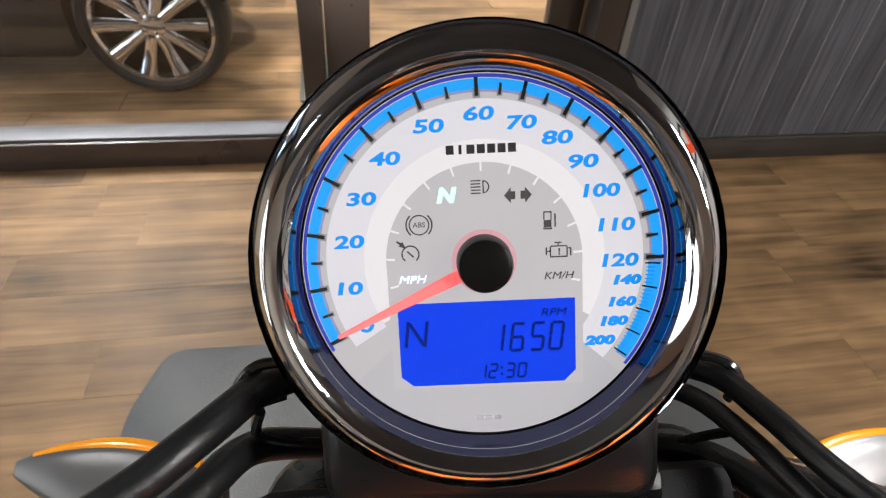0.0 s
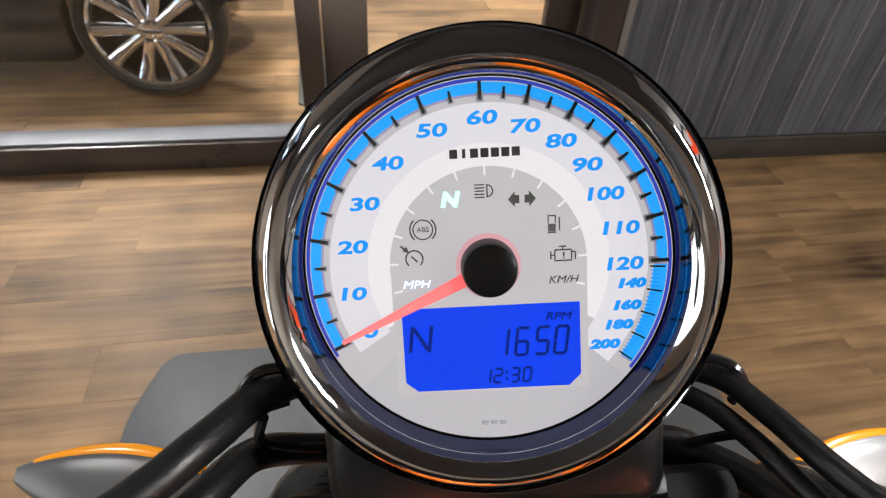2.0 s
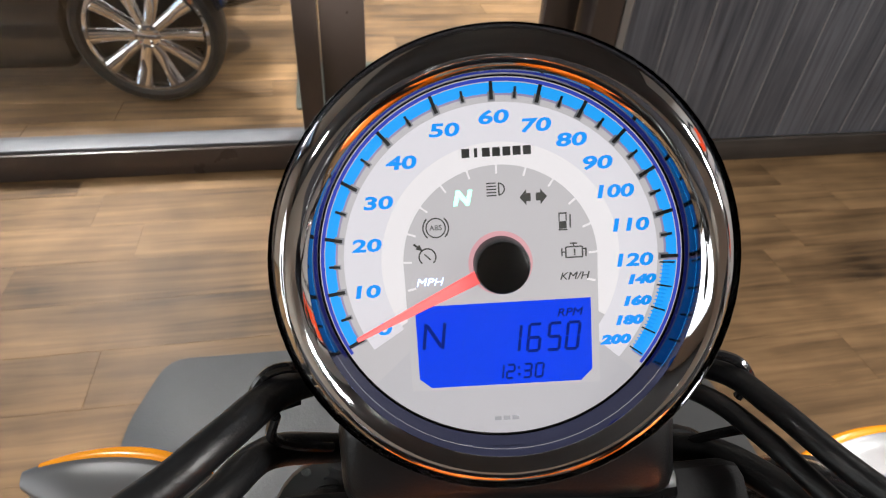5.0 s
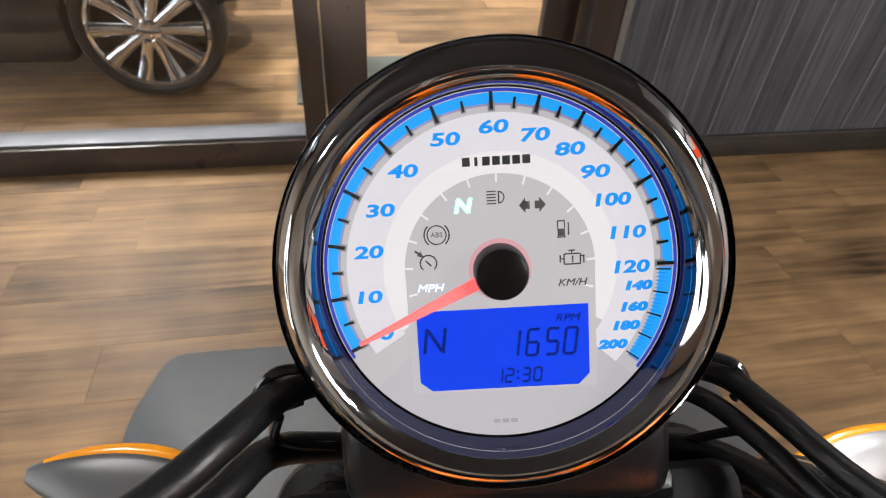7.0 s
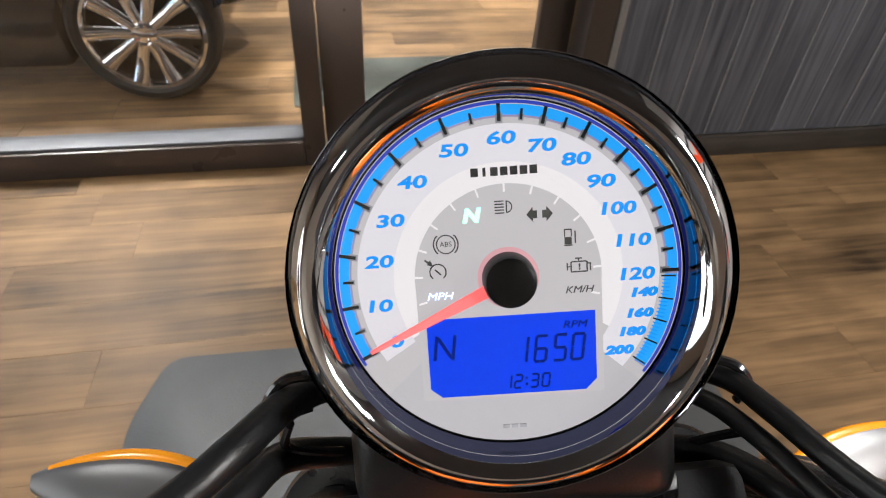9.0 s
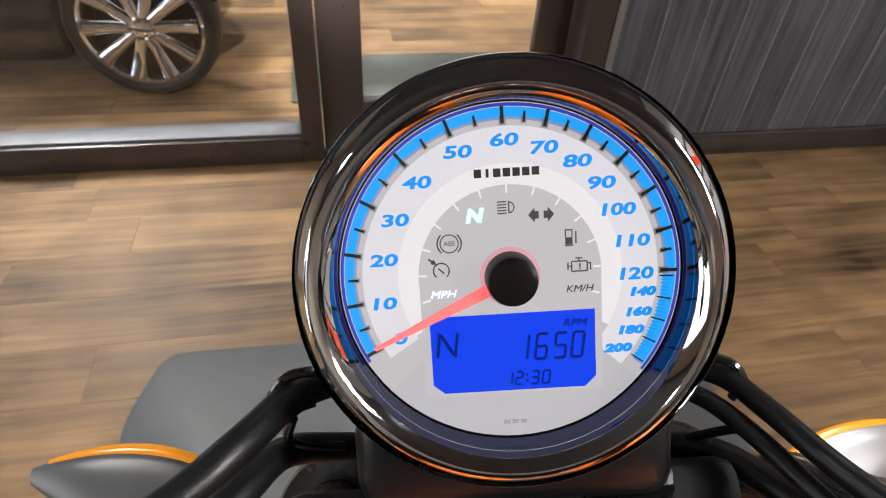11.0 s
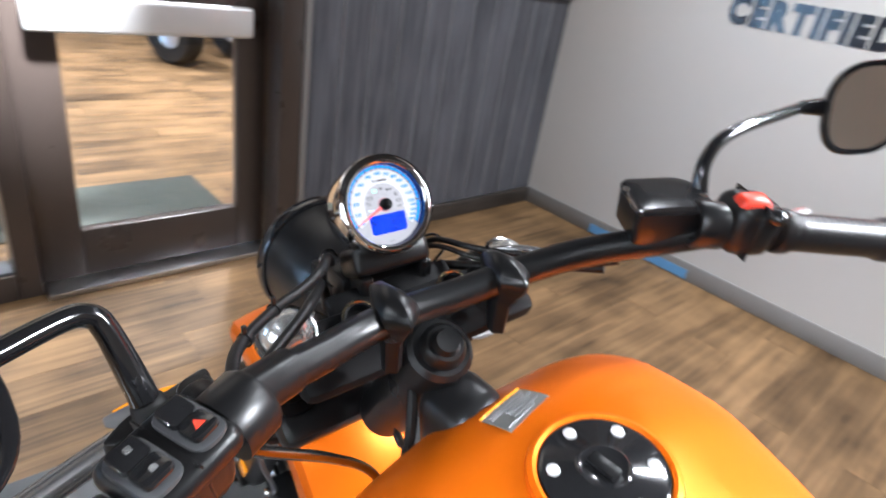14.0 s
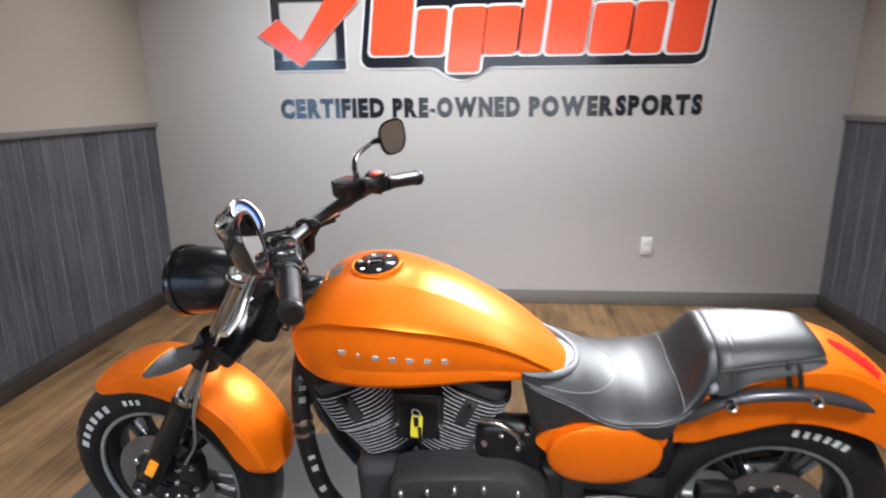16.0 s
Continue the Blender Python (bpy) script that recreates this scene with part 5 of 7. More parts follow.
for side in (-1, 1):
    prof = [(0, 0), (0.021, 0), (0.0225, 0.004), (0.0225, 0.012), (0.0185, 0.016)]
    for k in range(12):
        s = 0.02 + k * 0.008
        prof += [(0.0189, s), (0.0191, s + 0.0015), (0.0191, s + 0.0055), (0.0189, s + 0.007)]
    prof += [(0.0205, 0.122), (0.0225, 0.126), (0.0225, 0.136), (0.019, 0.141), (0, 0.142)]
    grip = front("grip", sided(lathe(prof, 24, align(GRIP_A, gd)), side), M_GRIP, handlebar, "smooth black rubber grip")
    # switch housing, in two halves with a seam
    hc = GRIP_A - gd * 0.03
    hm = align(hc, gd, (0, 0, 1))
    top = 0.032 if side > 0 else 0.022
    hb = box(0.004, (top - 0.024) / 2, 0, 0.052, top + 0.024, 0.052, 0.016, 4)
    housing = front("switch_housing", sided(xf(hb, hm), side), M_BLACKPLASTIC, None, "black plastic switch housing")
    front("seam", sided(xf(box(0.004, (top - 0.024) / 2, -0.003, 0.0532, top + 0.0252, 0.0014, 0.0004, 1), hm), side), M_BLACK, housing)
    front("bar_clamp", sided(lathe([(0.0155, -0.058), (0.02, -0.058), (0.023, -0.054), (0.023, -0.03), (0.0155, -0.03)], 24, align(hc, gd), closed=True), side), M_BLACK, housing)
    # lever with its bracket
    bracket = front("lever_bracket", sided(join(xf(box(0, 0, 0, 0.036, 0.034, 0.026, 0.011, 3), align(hc - gd * (0.055 if side > 0 else 0.03) + Vector((0.0, 0.022, -0.004)), gd)), rod(hc - gd * (0.05 if side > 0 else 0.026) + Vector((0, 0.036, 0.008)), hc - gd * (0.05 if side > 0 else 0.026) + Vector((0, 0.036, -0.024)), 0.011, 16)), side), M_BLACK, None, "black lever bracket")
    lp = [(0.225, 0.02, 1.122), (0.28, 0.018, 1.115), (0.34, 0.005, 1.105), (0.4, -0.015, 1.1), (0.448, -0.02, 1.097)]
    front("lever", sided(tube(lp, 0.008, 12, 6, [0.007, 0.0085, 0.008, 0.007, 0.0075] if side > 0 else [0.008, 0.0115, 0.011, 0.009, 0.0085], flat=0.5), side), M_LEVER, bracket, "polished lever")
    # mirror
    if side > 0:
        stem, mc, tip = [(0.243, 0.0, 1.155), (0.256, 0.012, 1.187), (0.3, 0.018, 1.207)], (0.466, -0.03, 1.222), (0.418, 0.014, 1.216)
    else:
        stem, mc, tip = [(0.262, 0.006, 1.152), (0.266, 0.015, 1.177), (0.2695, 0.0225, 1.195), (0.274, 0.0255, 1.204), (0.287, 0.022, 1.209)], (0.372, -0.045, 1.224), (0.325, -0.002, 1.214)
    mir = front("mirror", sided(tube(stem + [tip], 0.0068, 12, 6, [0.0085, 0.0072, 0.0068, 0.0065]), side), M_BLACKCHROME, None, "gloss black round mirror on a bent stem")
    front("stem_boot", sided(rod((stem[0][0] - 0.004, stem[0][1] - 0.004, stem[0][2] - 0.02), stem[0], 0.0135, 14, 0.0095), side), M_RUBBER, mir)
    facing = Vector((-0.58, -0.76, 0.28)) if side > 0 else Vector((-0.365, -0.891, 0.24))
    shape = []
    for i in range(40):
        a = 2 * math.pi * i / 40
        c, s = math.cos(a), math.sin(a)
        wide, tall = (0.046, 0.05) if side > 0 else (0.064, 0.055)
        shape.append((wide * math.copysign(abs(c) ** 0.72, c) * (1 + 0.10 * s), tall * math.copysign(abs(s) ** 0.76, s) + 0.010 * c))
    mm = align(mc, facing)
    shell = [[(x * g, y * g, z) for x, y in shape] for g, z in ((0.25, -0.034), (0.55, -0.030), (0.82, -0.018), (0.97, -0.004), (1.0, 0.003), (0.985, 0.0065), (0.93, 0.0075), (0.88, 0.0062), (0.86, 0.0025))]
    front("mirror_shell", sided(xf(loft(shell), mm), side), M_BLACKCHROME, mir)
    front("mirror_glass", sided(xf(loft([[(x * 0.868, y * 0.868, 0.0022) for x, y in shape], [(x * 0.868, y * 0.868, 0.0046) for x, y in shape]]), mm), side), M_MIRROR, mir, "mirror glass", smooth=False)
    front("mirror_neck", sided(tube([tip, tuple(Vector(tip) * 0.45 + (Vector(mc) - Vector(facing) * 0.036) * 0.55), tuple(Vector(mc) - Vector(facing) * 0.028)], 0.0085, 12, 6, [0.0075, 0.011, 0.013]), side), M_BLACKCHROME, mir)
    # riser clamp on the yoke: a five-sided wedge over the bar, its blade towards the rider
    cx, dy, dz = (0.066, 0.0, 0.0) if side < 0 else (0.055, -0.003, -0.004)
    clamp_rings = []
    for g, y0, y1, z in ((0.5, 0.056, 0.08, 1.03), (0.55, 0.052, 0.084, 1.066), (0.78, 0.042, 0.092, 1.082), (1.0, 0.034, 0.096, 1.094), (1.03, 0.0315, 0.098, 1.101), (1.0, 0.033, 0.0975, 1.105), (0.9, 0.037, 0.095, 1.1085), (0.5, 0.048, 0.083, 1.114), (0.2, 0.058, 0.076, 1.1155)):
        w = 0.0175 * g
        k = y1 - y0
        clamp_rings.append([(cx + px * w, y0 + py * k + dy, z + dz) for px, py in ((-0.96, 0.24), (-0.08, 0.0), (0.08, 0.0), (0.96, 0.24), (1.0, 0.3), (0.86, 0.62), (0.3, 0.97), (-0.3, 0.97), (-0.86, 0.62), (-1.0, 0.3))])
    front("riser_clamp", sided(loft(clamp_rings), side), M_BLACK, None, "faceted black handlebar clamp", angle=30)
    seat_at = Vector((0.063, 0.129, 1.041)) if side < 0 else Vector((0.05, 0.13, 1.037))
    front("yoke_socket", sided(lathe([(0, -0.02), (0.013, -0.02), (0.0155, 0.0), (0.0185, 0.0015), (0.0205, 0.0), (0.021, -0.03), (0, -0.03)], 28, align(seat_at, -fd)), side), M_BLACKCHROME, None, "dark socket with a bright rim")
    front("socket_rim", sided(lathe([(0.0172, 0.0), (0.0184, 0.0014), (0.0196, 0.0002), (0.0184, -0.001)], 32, align(seat_at - fd * 0.001, -fd), closed=True), side), M_BRASSY, bike.children[-1])

# left switches: hazard rocker and dip rocker on a raised deck
def on_deck(x, z, h):
    """A pose on the deck: x forward, y towards the middle of the bar, z up."""
    return hm @ Matrix.Translation((x, 0.0195 + h, z)) @ Matrix.Rotation(radians(-90), 4, "X")


front("switch_deck", sided(xf(box(0, 0, 0, 0.053, 0.06, 0.02, 0.009, 4), on_deck(0.002, -0.002, -0.007)), -1), M_BLACKPLASTIC, housing)
for z, w in ((-0.0165, 0.022), (0.0125, 0.023)):
    rocker = front("rocker_switch", sided(xf(prism(rounded([(-0.0205, -w / 2), (0.0205, -w / 2), (0.0205, w / 2), (-0.0205, w / 2)], 0.0095, 6), 0.004, Matrix.Translation((0, 0, -0.002)), 0.0012), on_deck(0.001, z, 0.003)), -1), M_SATIN, None, "rounded rocker switch with black keys")
    for sx in (-1, 1):
        key = front("key", sided(xf(prism(rounded([(0.0005, -w / 2 + 0.003), (0.017, -w / 2 + 0.003), (0.017, w / 2 - 0.003), (0.0005, w / 2 - 0.003)], 0.004, 4), 0.004, Matrix.Diagonal((sx, sx, 1, 1)), 0.001), on_deck(0.001, z, 0.005) @ Matrix.Rotation(radians(-7 * sx), 4, "Y")), -1), M_BLACKCHROME, rocker, "gloss black key with a printed mark")
        if z > 0:
            front("white_mark", sided(xf(prism(rounded([(-0.0022, -0.002), (0.001, -0.002), (0.0024, 0), (0.001, 0.002), (-0.0022, 0.002)], 0.0008, 3), 0.0006), on_deck(0.001 + sx * 0.0095, z - 0.001, 0.0102)), -1), M_PEWTERCAP, key, smooth=False)
        elif sx < 0:
            front("hazard_triangle", sided(xf(prism([(-0.003, -0.0033), (0.0033, 0), (-0.003, 0.0033)], 0.0006), on_deck(-0.0075, z, 0.0102)), -1), M_RED, key, smooth=False)
front("clutch_guard", xf(prism(rounded([(-0.222, 0.034), (-0.275, 0.014), (-0.292, -0.002), (-0.27, -0.01), (-0.225, 0.006)], 0.008), 0.01, Matrix.Translation((0, 0, 1.128)), 0.003), Matrix.Identity(4)), M_BLACKPLASTIC, None, "black clutch lever cover")
# right switches and the brake reservoir
stop = front("stop_switch", xf(box(0, 0, 0, 0.03, 0.022, 0.014, 0.006, 3), Matrix.Translation((0.253, -0.047, 1.17)) @ Matrix.Rotation(radians(-27), 4, "Z") @ Matrix.Rotation(radians(10), 4, "X")), M_RED, None, "red engine stop rocker")
front("switch_bezel", xf(box(0, 0, 0, 0.02, 0.02, 0.014, 0.006, 3), Matrix.Translation((0.262, -0.068, 1.163))), M_BLACKCHROME, None)
res = front("brake_reservoir", xf(loft([[(x * g, y * g, z) for x, y in rounded([(-0.042, -0.03), (0.036, -0.034), (0.044, 0.012), (0.03, 0.03), (-0.03, 0.032)], 0.008)] for g, z in ((0.8, -0.038), (0.97, -0.03), (1.0, -0.006), (1.0, 0.0))]), Matrix.Translation((0.205, 0.014, 1.158)) @ Matrix.Rotation(radians(-22), 4, "Z")), M_BLACK, None, "black brake fluid reservoir")
front("reservoir_lid", xf(loft([[(x * g, y * g, z) for x, y in rounded([(-0.042, -0.03), (0.036, -0.034), (0.044, 0.012), (0.03, 0.03), (-0.03, 0.032)], 0.008)] for g, z in ((1.02, 0.0), (1.02, 0.004), (0.96, 0.0075), (0.6, 0.0085))]), Matrix.Translation((0.205, 0.014, 1.1585)) @ Matrix.Rotation(radians(-22), 4, "Z")), M_BLACKCHROME, res, "gloss black lid")
for dx, dy in ((-0.03, 0.022), (0.027, -0.024)):
    front("lid_screw", lathe([(0, 0.002), (0.003, 0.002), (0.004, 0.0), (0, 0.0)], 12, Matrix.Translation((0.205 + dx, 0.014 + dy, 1.166))), M_CHROME, res)
# cables
CABLES = [
    ("control_cable", [(-0.055, 0.215, 1.055), (-0.067, 0.195, 1.0765), (-0.0775, 0.175, 1.0855), (-0.0915, 0.16, 1.0865), (-0.117, 0.14, 1.089), (-0.15, 0.117, 1.096), (-0.195, 0.07, 1.108), (-0.215, 0.015, 1.115)], 0.005, M_CABLE, "black control cable"),
    ("control_cable", [(-0.06, 0.225, 0.99), (-0.068, 0.206, 1.025), (-0.079, 0.19, 1.051), (-0.089, 0.17, 1.0605), (-0.12, 0.135, 1.064), (-0.16, 0.1, 1.066), (-0.19, 0.07, 1.066), (-0.225, -0.005, 1.095)], 0.0054, M_CABLE, "black control cable"),
    ("throttle_cable", [(0.05, 0.225, 1.035), (0.0694, 0.205, 1.0506), (0.0765, 0.186, 1.0575), (0.089, 0.159, 1.06), (0.112, 0.125, 1.064), (0.16, 0.086, 1.066), (0.2, 0.052, 1.075), (0.235, 0.03, 1.085)], 0.0037, M_CABLE, "thin black throttle cable"),
    ("throttle_cable", [(0.045, 0.22, 1.03), (0.0607, 0.2, 1.0475), (0.0711, 0.18, 1.053), (0.085, 0.152, 1.053), (0.11, 0.115, 1.056), (0.16, 0.076, 1.058), (0.2, 0.042, 1.07)], 0.0032, M_CABLE, "thin black throttle cable"),
    ("control_cable", [(0.046, 0.205, 0.985), (0.0525, 0.206, 1.004), (0.0575, 0.2005, 1.0125), (0.07, 0.19, 1.0235), (0.0843, 0.17, 1.0305), (0.11, 0.13, 1.043), (0.16, 0.09, 1.05), (0.19, 0.05, 1.06)], 0.0054, M_CABLE, "black control cable"),
    ("brake_hose", [(0.19, 0.04, 1.13), (0.26, 0.03, 1.085), (0.23, 0.05, 1.075), (0.16, 0.09, 1.055), (0.1, 0.12, 1.02), (0.05, 0.11, 0.96)], 0.0052, M_RUBBER, "black brake hose"),
    ("brake_line", [(0.19, 0.04, 1.082), (0.16, 0.08, 1.069), (0.126, 0.12, 1.067), (0.102, 0.155, 1.052), (0.092, 0.185, 1.02), (0.09, 0.2, 0.98)], 0.0052, M_LEVER, "braided silver brake line"),
    ("clutch_cable", [(-0.23, 0.0, 1.1), (-0.2, 0.02, 1.05), (-0.14, 0.04, 0.98), (-0.09, 0.06, 0.9), (-0.06, 0.06, 0.8)], 0.0048, M_STEEL, "grey clutch cable"),
]
for name, pts, r, material, text in CABLES:
    front(name, tube(pts, r, 10, 6), material, None, text)
for p, d in (((-0.15, 0.117, 1.096), (0.5, 0.5, -0.1)), ((-0.185, 0.082, 1.105), (0.5, 0.5, -0.1)), ((0.1, 0.142, 1.059), (-0.5, 0.7, 0))):
    front("cable_tie", join(lathe([(0.005, -0.002), (0.0066, -0.002), (0.0066, 0.002), (0.005, 0.002)], 14, align(p, d), closed=True), box(p[0], p[1], p[2] + 0.009, 0.004, 0.003, 0.009, 0.0008, 1)), M_BLACKPLASTIC, None, "black cable tie")
# wire guides that hold the cables to the gauge bracket
for pts in ([(-0.052, 0.205, 1.068), (-0.06, 0.199, 1.081), (-0.069, 0.196, 1.084), (-0.0755, 0.193, 1.077), (-0.0745, 0.195, 1.068), (-0.066, 0.2, 1.064)],
            [(-0.07, 0.19, 1.071), (-0.074, 0.19, 1.06), (-0.07, 0.195, 1.046), (-0.062, 0.2, 1.035)],
            [(0.05, 0.21, 1.048), (0.062, 0.208, 1.057), (0.0725, 0.204, 1.0575), (0.077, 0.2, 1.0515), (0.0745, 0.199, 1.044)],
            [(0.073, 0.186, 1.047), (0.07, 0.19, 1.039), (0.066, 0.194, 1.03), (0.062, 0.198, 1.02)]):
    front("cable_guide", tube(pts, 0.0017, 8, 6), M_BLACKCHROME, None, "gloss black wire cable guide")
front("yoke_bolt", lathe([(0, 0.008), (0.004, 0.0075), (0.0075, 0.004), (0.008, 0.0), (0, -0.002)], 16, align((0.097, 0.106, 1.062), -fd)), M_CHROME, None, "chrome domed yoke bolt")
# loose hose bundle below the clamps
for k in range(5):
    front("wire_loom", tube([(-0.02 + 0.012 * k, 0.1, 0.97), (-0.04 + 0.02 * k, 0.07 - 0.01 * k, 0.93), (-0.05 + 0.024 * k, 0.06, 0.88), (-0.02 + 0.01 * k, 0.05, 0.83)], 0.006 - 0.0006 * k, 8), M_RUBBER, None, "black wiring loom")

# ---- headlight ----
hd = Vector((0, 1, -0.1)).normalized()
headlight = front("headlight", lathe([(0, -0.15), (0.028, -0.148), (0.054, -0.137), (0.071, -0.11), (0.08, -0.07), (0.084, -0.02), (0.085, 0.0), (0.085, 0.004), (0.0, 0.004)], 48, align((0, 0.36, 0.952), hd)), M_BLACK, None, "round satin black headlight")
front("headlight_rim", lathe([(0.081, 0.002), (0.089, 0.004), (0.0915, 0.012), (0.0895, 0.024), (0.083, 0.029), (0.078, 0.026), (0.078, 0.002)], 48, align((0, 0.36, 0.952), hd), closed=True), M_BLACKCHROME, headlight)
front("headlight_lens", lathe([(0.078, 0.018), (0.066, 0.03), (0.04, 0.038), (0, 0.041), (0, 0.036), (0.04, 0.033), (0.066, 0.025), (0.078, 0.012)], 40, align((0, 0.36, 0.952), hd), closed=False), M_GLASS, headlight)
front("reflector_bowl", lathe([(0.078, 0.016), (0.06, 0.008), (0.03, 0.006), (0, 0.0055)], 36, align((0, 0.36, 0.952), hd)), M_CHROME, headlight)
front("headlight_bracket", box(0, 0.215, 1.02, 0.11, 0.05, 0.05, 0.012), M_BLACK, headlight)
for side in (-1, 1):
    front("bracket_arm", box(side * 0.05, 0.245, 0.975, 0.014, 0.06, 0.1, 0.006), M_BLACK, headlight)
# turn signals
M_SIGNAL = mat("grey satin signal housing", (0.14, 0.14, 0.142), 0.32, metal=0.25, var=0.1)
# right housing: same grey leaf, paler for the strong light falling on it
M_SIGNALLIT = mat("signal housing with light painted in", (0.28, 0.28, 0.285), 0.34, metal=0.5, var=0.1)
for side in (-1, 1):
    def blade(t, lo, hi, up, down):
        """A section of the leaf: its chord runs forward and a little up."""
        x, y, z = (0.165 + 0.14 * t) if side < 0 else (0.185 + 0.135 * t), 0.262 + 0.028 * t if side < 0 else 0.262 + 0.04 * t, 0.868 + 0.012 * t if side < 0 else 0.815 - 0.012 * t
        w = 0.003 + (0.025 if side < 0 else 0.021) * math.sin(math.pi * (0.06 + 0.92 * t) ** 0.8) ** 0.8
        ring = []
        for j in range(16):
            a = 2 * math.pi * j / 16
            q = (lo + hi) / 2 + (hi - lo) / 2 * math.cos(a)
            h = (up if math.sin(a) > 0 else down) * math.sin(a) * min(1.0, w / 0.02)
            ring.append((x, y + w * q * 0.87 - 0.5 * h, z + w * q * 0.5 + 0.87 * h))
        return ring
    sig = front("turn_signal", sided(loft([blade(i / 14, -1, 1, 0.007, 0.008) for i in range(15)]), side), M_SIGNAL if side < 0 else M_SIGNALLIT, None, "dark grey leaf-shaped turn signal with amber lens", angle=50)
    front("signal_stalk", sided(tube([(0.12, 0.24, 0.868), (0.15, 0.252, 0.862), (0.185, 0.265, 0.868 if side < 0 else 0.815)], 0.009, 12), side), M_BLACK, sig)
    front("amber_lens", sided(loft([blade(0.12 + 0.8 * i / 12, 0.66, 1.09, 0.0035, 0.007) for i in range(13)]), side), M_AMBERGLOW, sig, "amber lens", angle=50)
# ---- speedometer ----
GE = radians(33)
GAUGE = Matrix(((1, 0, 0, -0.0027), (0, math.sin(GE), -math.cos(GE), 0.1903), (0, math.cos(GE), math.sin(GE), 1.1231), (0, 0, 0, 1))) @ Matrix.Rotation(radians(-2.4), 4, "Z")
GT = TURN @ GAUGE
D_WHITE = lit("dial white", (0.94, 0.91, 0.97), 0.88, (0.035, 0.035, 0.035))
D_BRIGHT = lit("dial bright white", (1.0, 0.96, 0.98), 0.93, (0.035, 0.035, 0.035))
D_GREY = lit("dial light grey", (0.96, 0.92, 0.95), 0.61, (0.035, 0.035, 0.035))
D_LOWGREY = lit("dial grey", (0.96, 0.93, 0.98), 0.57, (0.035, 0.035, 0.035))
D_LILAC = lit("dial lilac", (0.62, 0.55, 0.95), 0.45, (0.1, 0.1, 0.1))
D_BLUE = lit("dial blue", (0.0, 0.34, 1.0), 0.95, (0.01, 0.03, 0.15))
D_AZURE = lit("dial azure", (0.02, 0.4, 1.0), 1.05, (0.01, 0.03, 0.15))
D_LCD = lit("display blue", (0.0, 0.05, 1.0), 0.9, (0.002, 0.01, 0.05))
D_INK = mat("display segment", (0.0, 0.004, 0.06), 0.5, var=0.02, spec=0.08, glow=(0.0, 0.02, 0.5), power=0.3)
M_DARKMIRROR = mat("dark mirror plating", (0.06, 0.066, 0.12), 0.06, metal=1.0, var=0.05)
D_BLACK = mat("dial black print", (0.012, 0.012, 0.012), 0.6, var=0.05)
D_DARK = mat("dial dark grey print", (0.04, 0.04, 0.036), 0.6, var=0.05)
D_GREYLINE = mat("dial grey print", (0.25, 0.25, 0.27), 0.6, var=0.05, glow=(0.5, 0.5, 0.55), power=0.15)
D_GREEN = lit("neutral lamp", (0.35, 1.0, 0.72), 1.5)
D_LAMP = lit("unit lamp", (0.5, 0.66, 1.0), 2.0)
D_RIM = lit("dial rim blue", (0.08, 0.14, 1.0), 0.5, (0.01, 0.01, 0.06))
D_HUBGLOW = lit("painted hub glow", (1.0, 0.55, 0.6), 0.72, (0.05, 0.02, 0.02))
D_NEEDLE = lit("needle glow", (1.0, 0.16, 0.16), 0.8, (0.8, 0.1, 0.1))


def on_dial(u, v, h=0.0, turn=0.0):
    """A pose on the dial, in millimetres from its middle."""
    return GT @ Matrix.Translation((u * 0.001, v * 0.001, h * 0.001)) @ Matrix.Rotation(radians(turn), 4, "Z")


def dial(name, bm, material, parent, m=None, label="", **k):
    return part(name, xf(bm, (m or GT)), material, parent, label, **k)


def band(r0, r1, a0, a1, h, thick=0.0003, n=None):
    """A flat arc, radii in millimetres and angles in degrees."""
    n = n or max(3, int(abs(a1 - a0) / 4))
    pts = []
    for i in range(n + 1):
        a = radians(a0 + (a1 - a0) * i / n)
        pts.append((r1 * 0.001 * math.cos(a), r1 * 0.001 * math.sin(a)))
    for i in range(n, -1, -1):
        a = radians(a0 + (a1 - a0) * i / n)
        pts.append((r0 * 0.001 * math.cos(a), r0 * 0.001 * math.sin(a)))
    bm = bmesh.new()
    k = n + 1
    lo = [bm.verts.new((x, y, h * 0.001)) for x, y in pts]
    for i in range(n):
        bm.faces.new((lo[i], lo[i + 1], lo[2 * k - 2 - i], lo[2 * k - 1 - i]))
    bmesh.ops.recalc_face_normals(bm, faces=bm.faces)
    for f in bm.faces:
        if f.normal.z < 0:
            f.normal_flip()
    return bm


def slab(w, hgt, h=0.0, thick=0.25):
    return box(0, 0, h * 0.001, w * 0.001, hgt * 0.001, thick * 0.001)


speedo = part("speedometer", xf(lathe([(0.0515, 0.008), (0.0525, 0.0), (0.0515, -0.012), (0.0495, -0.03), (0.046, -0.05), (0.038, -0.064), (0.022, -0.071), (0, -0.072)], 64), GT), M_CHROME, bike, "round chrome speedometer with lit white dial")
def eased(bm):
    """Slides the bezel's inner lip a little down the dial."""
    for v in bm.verts:
        r = math.hypot(v.co.x, v.co.y)
        v.co.y -= 0.1 * max(0.0, v.co.z) * min(1.0, max(0.0, (0.0512 - r) / 0.008))
    return bm


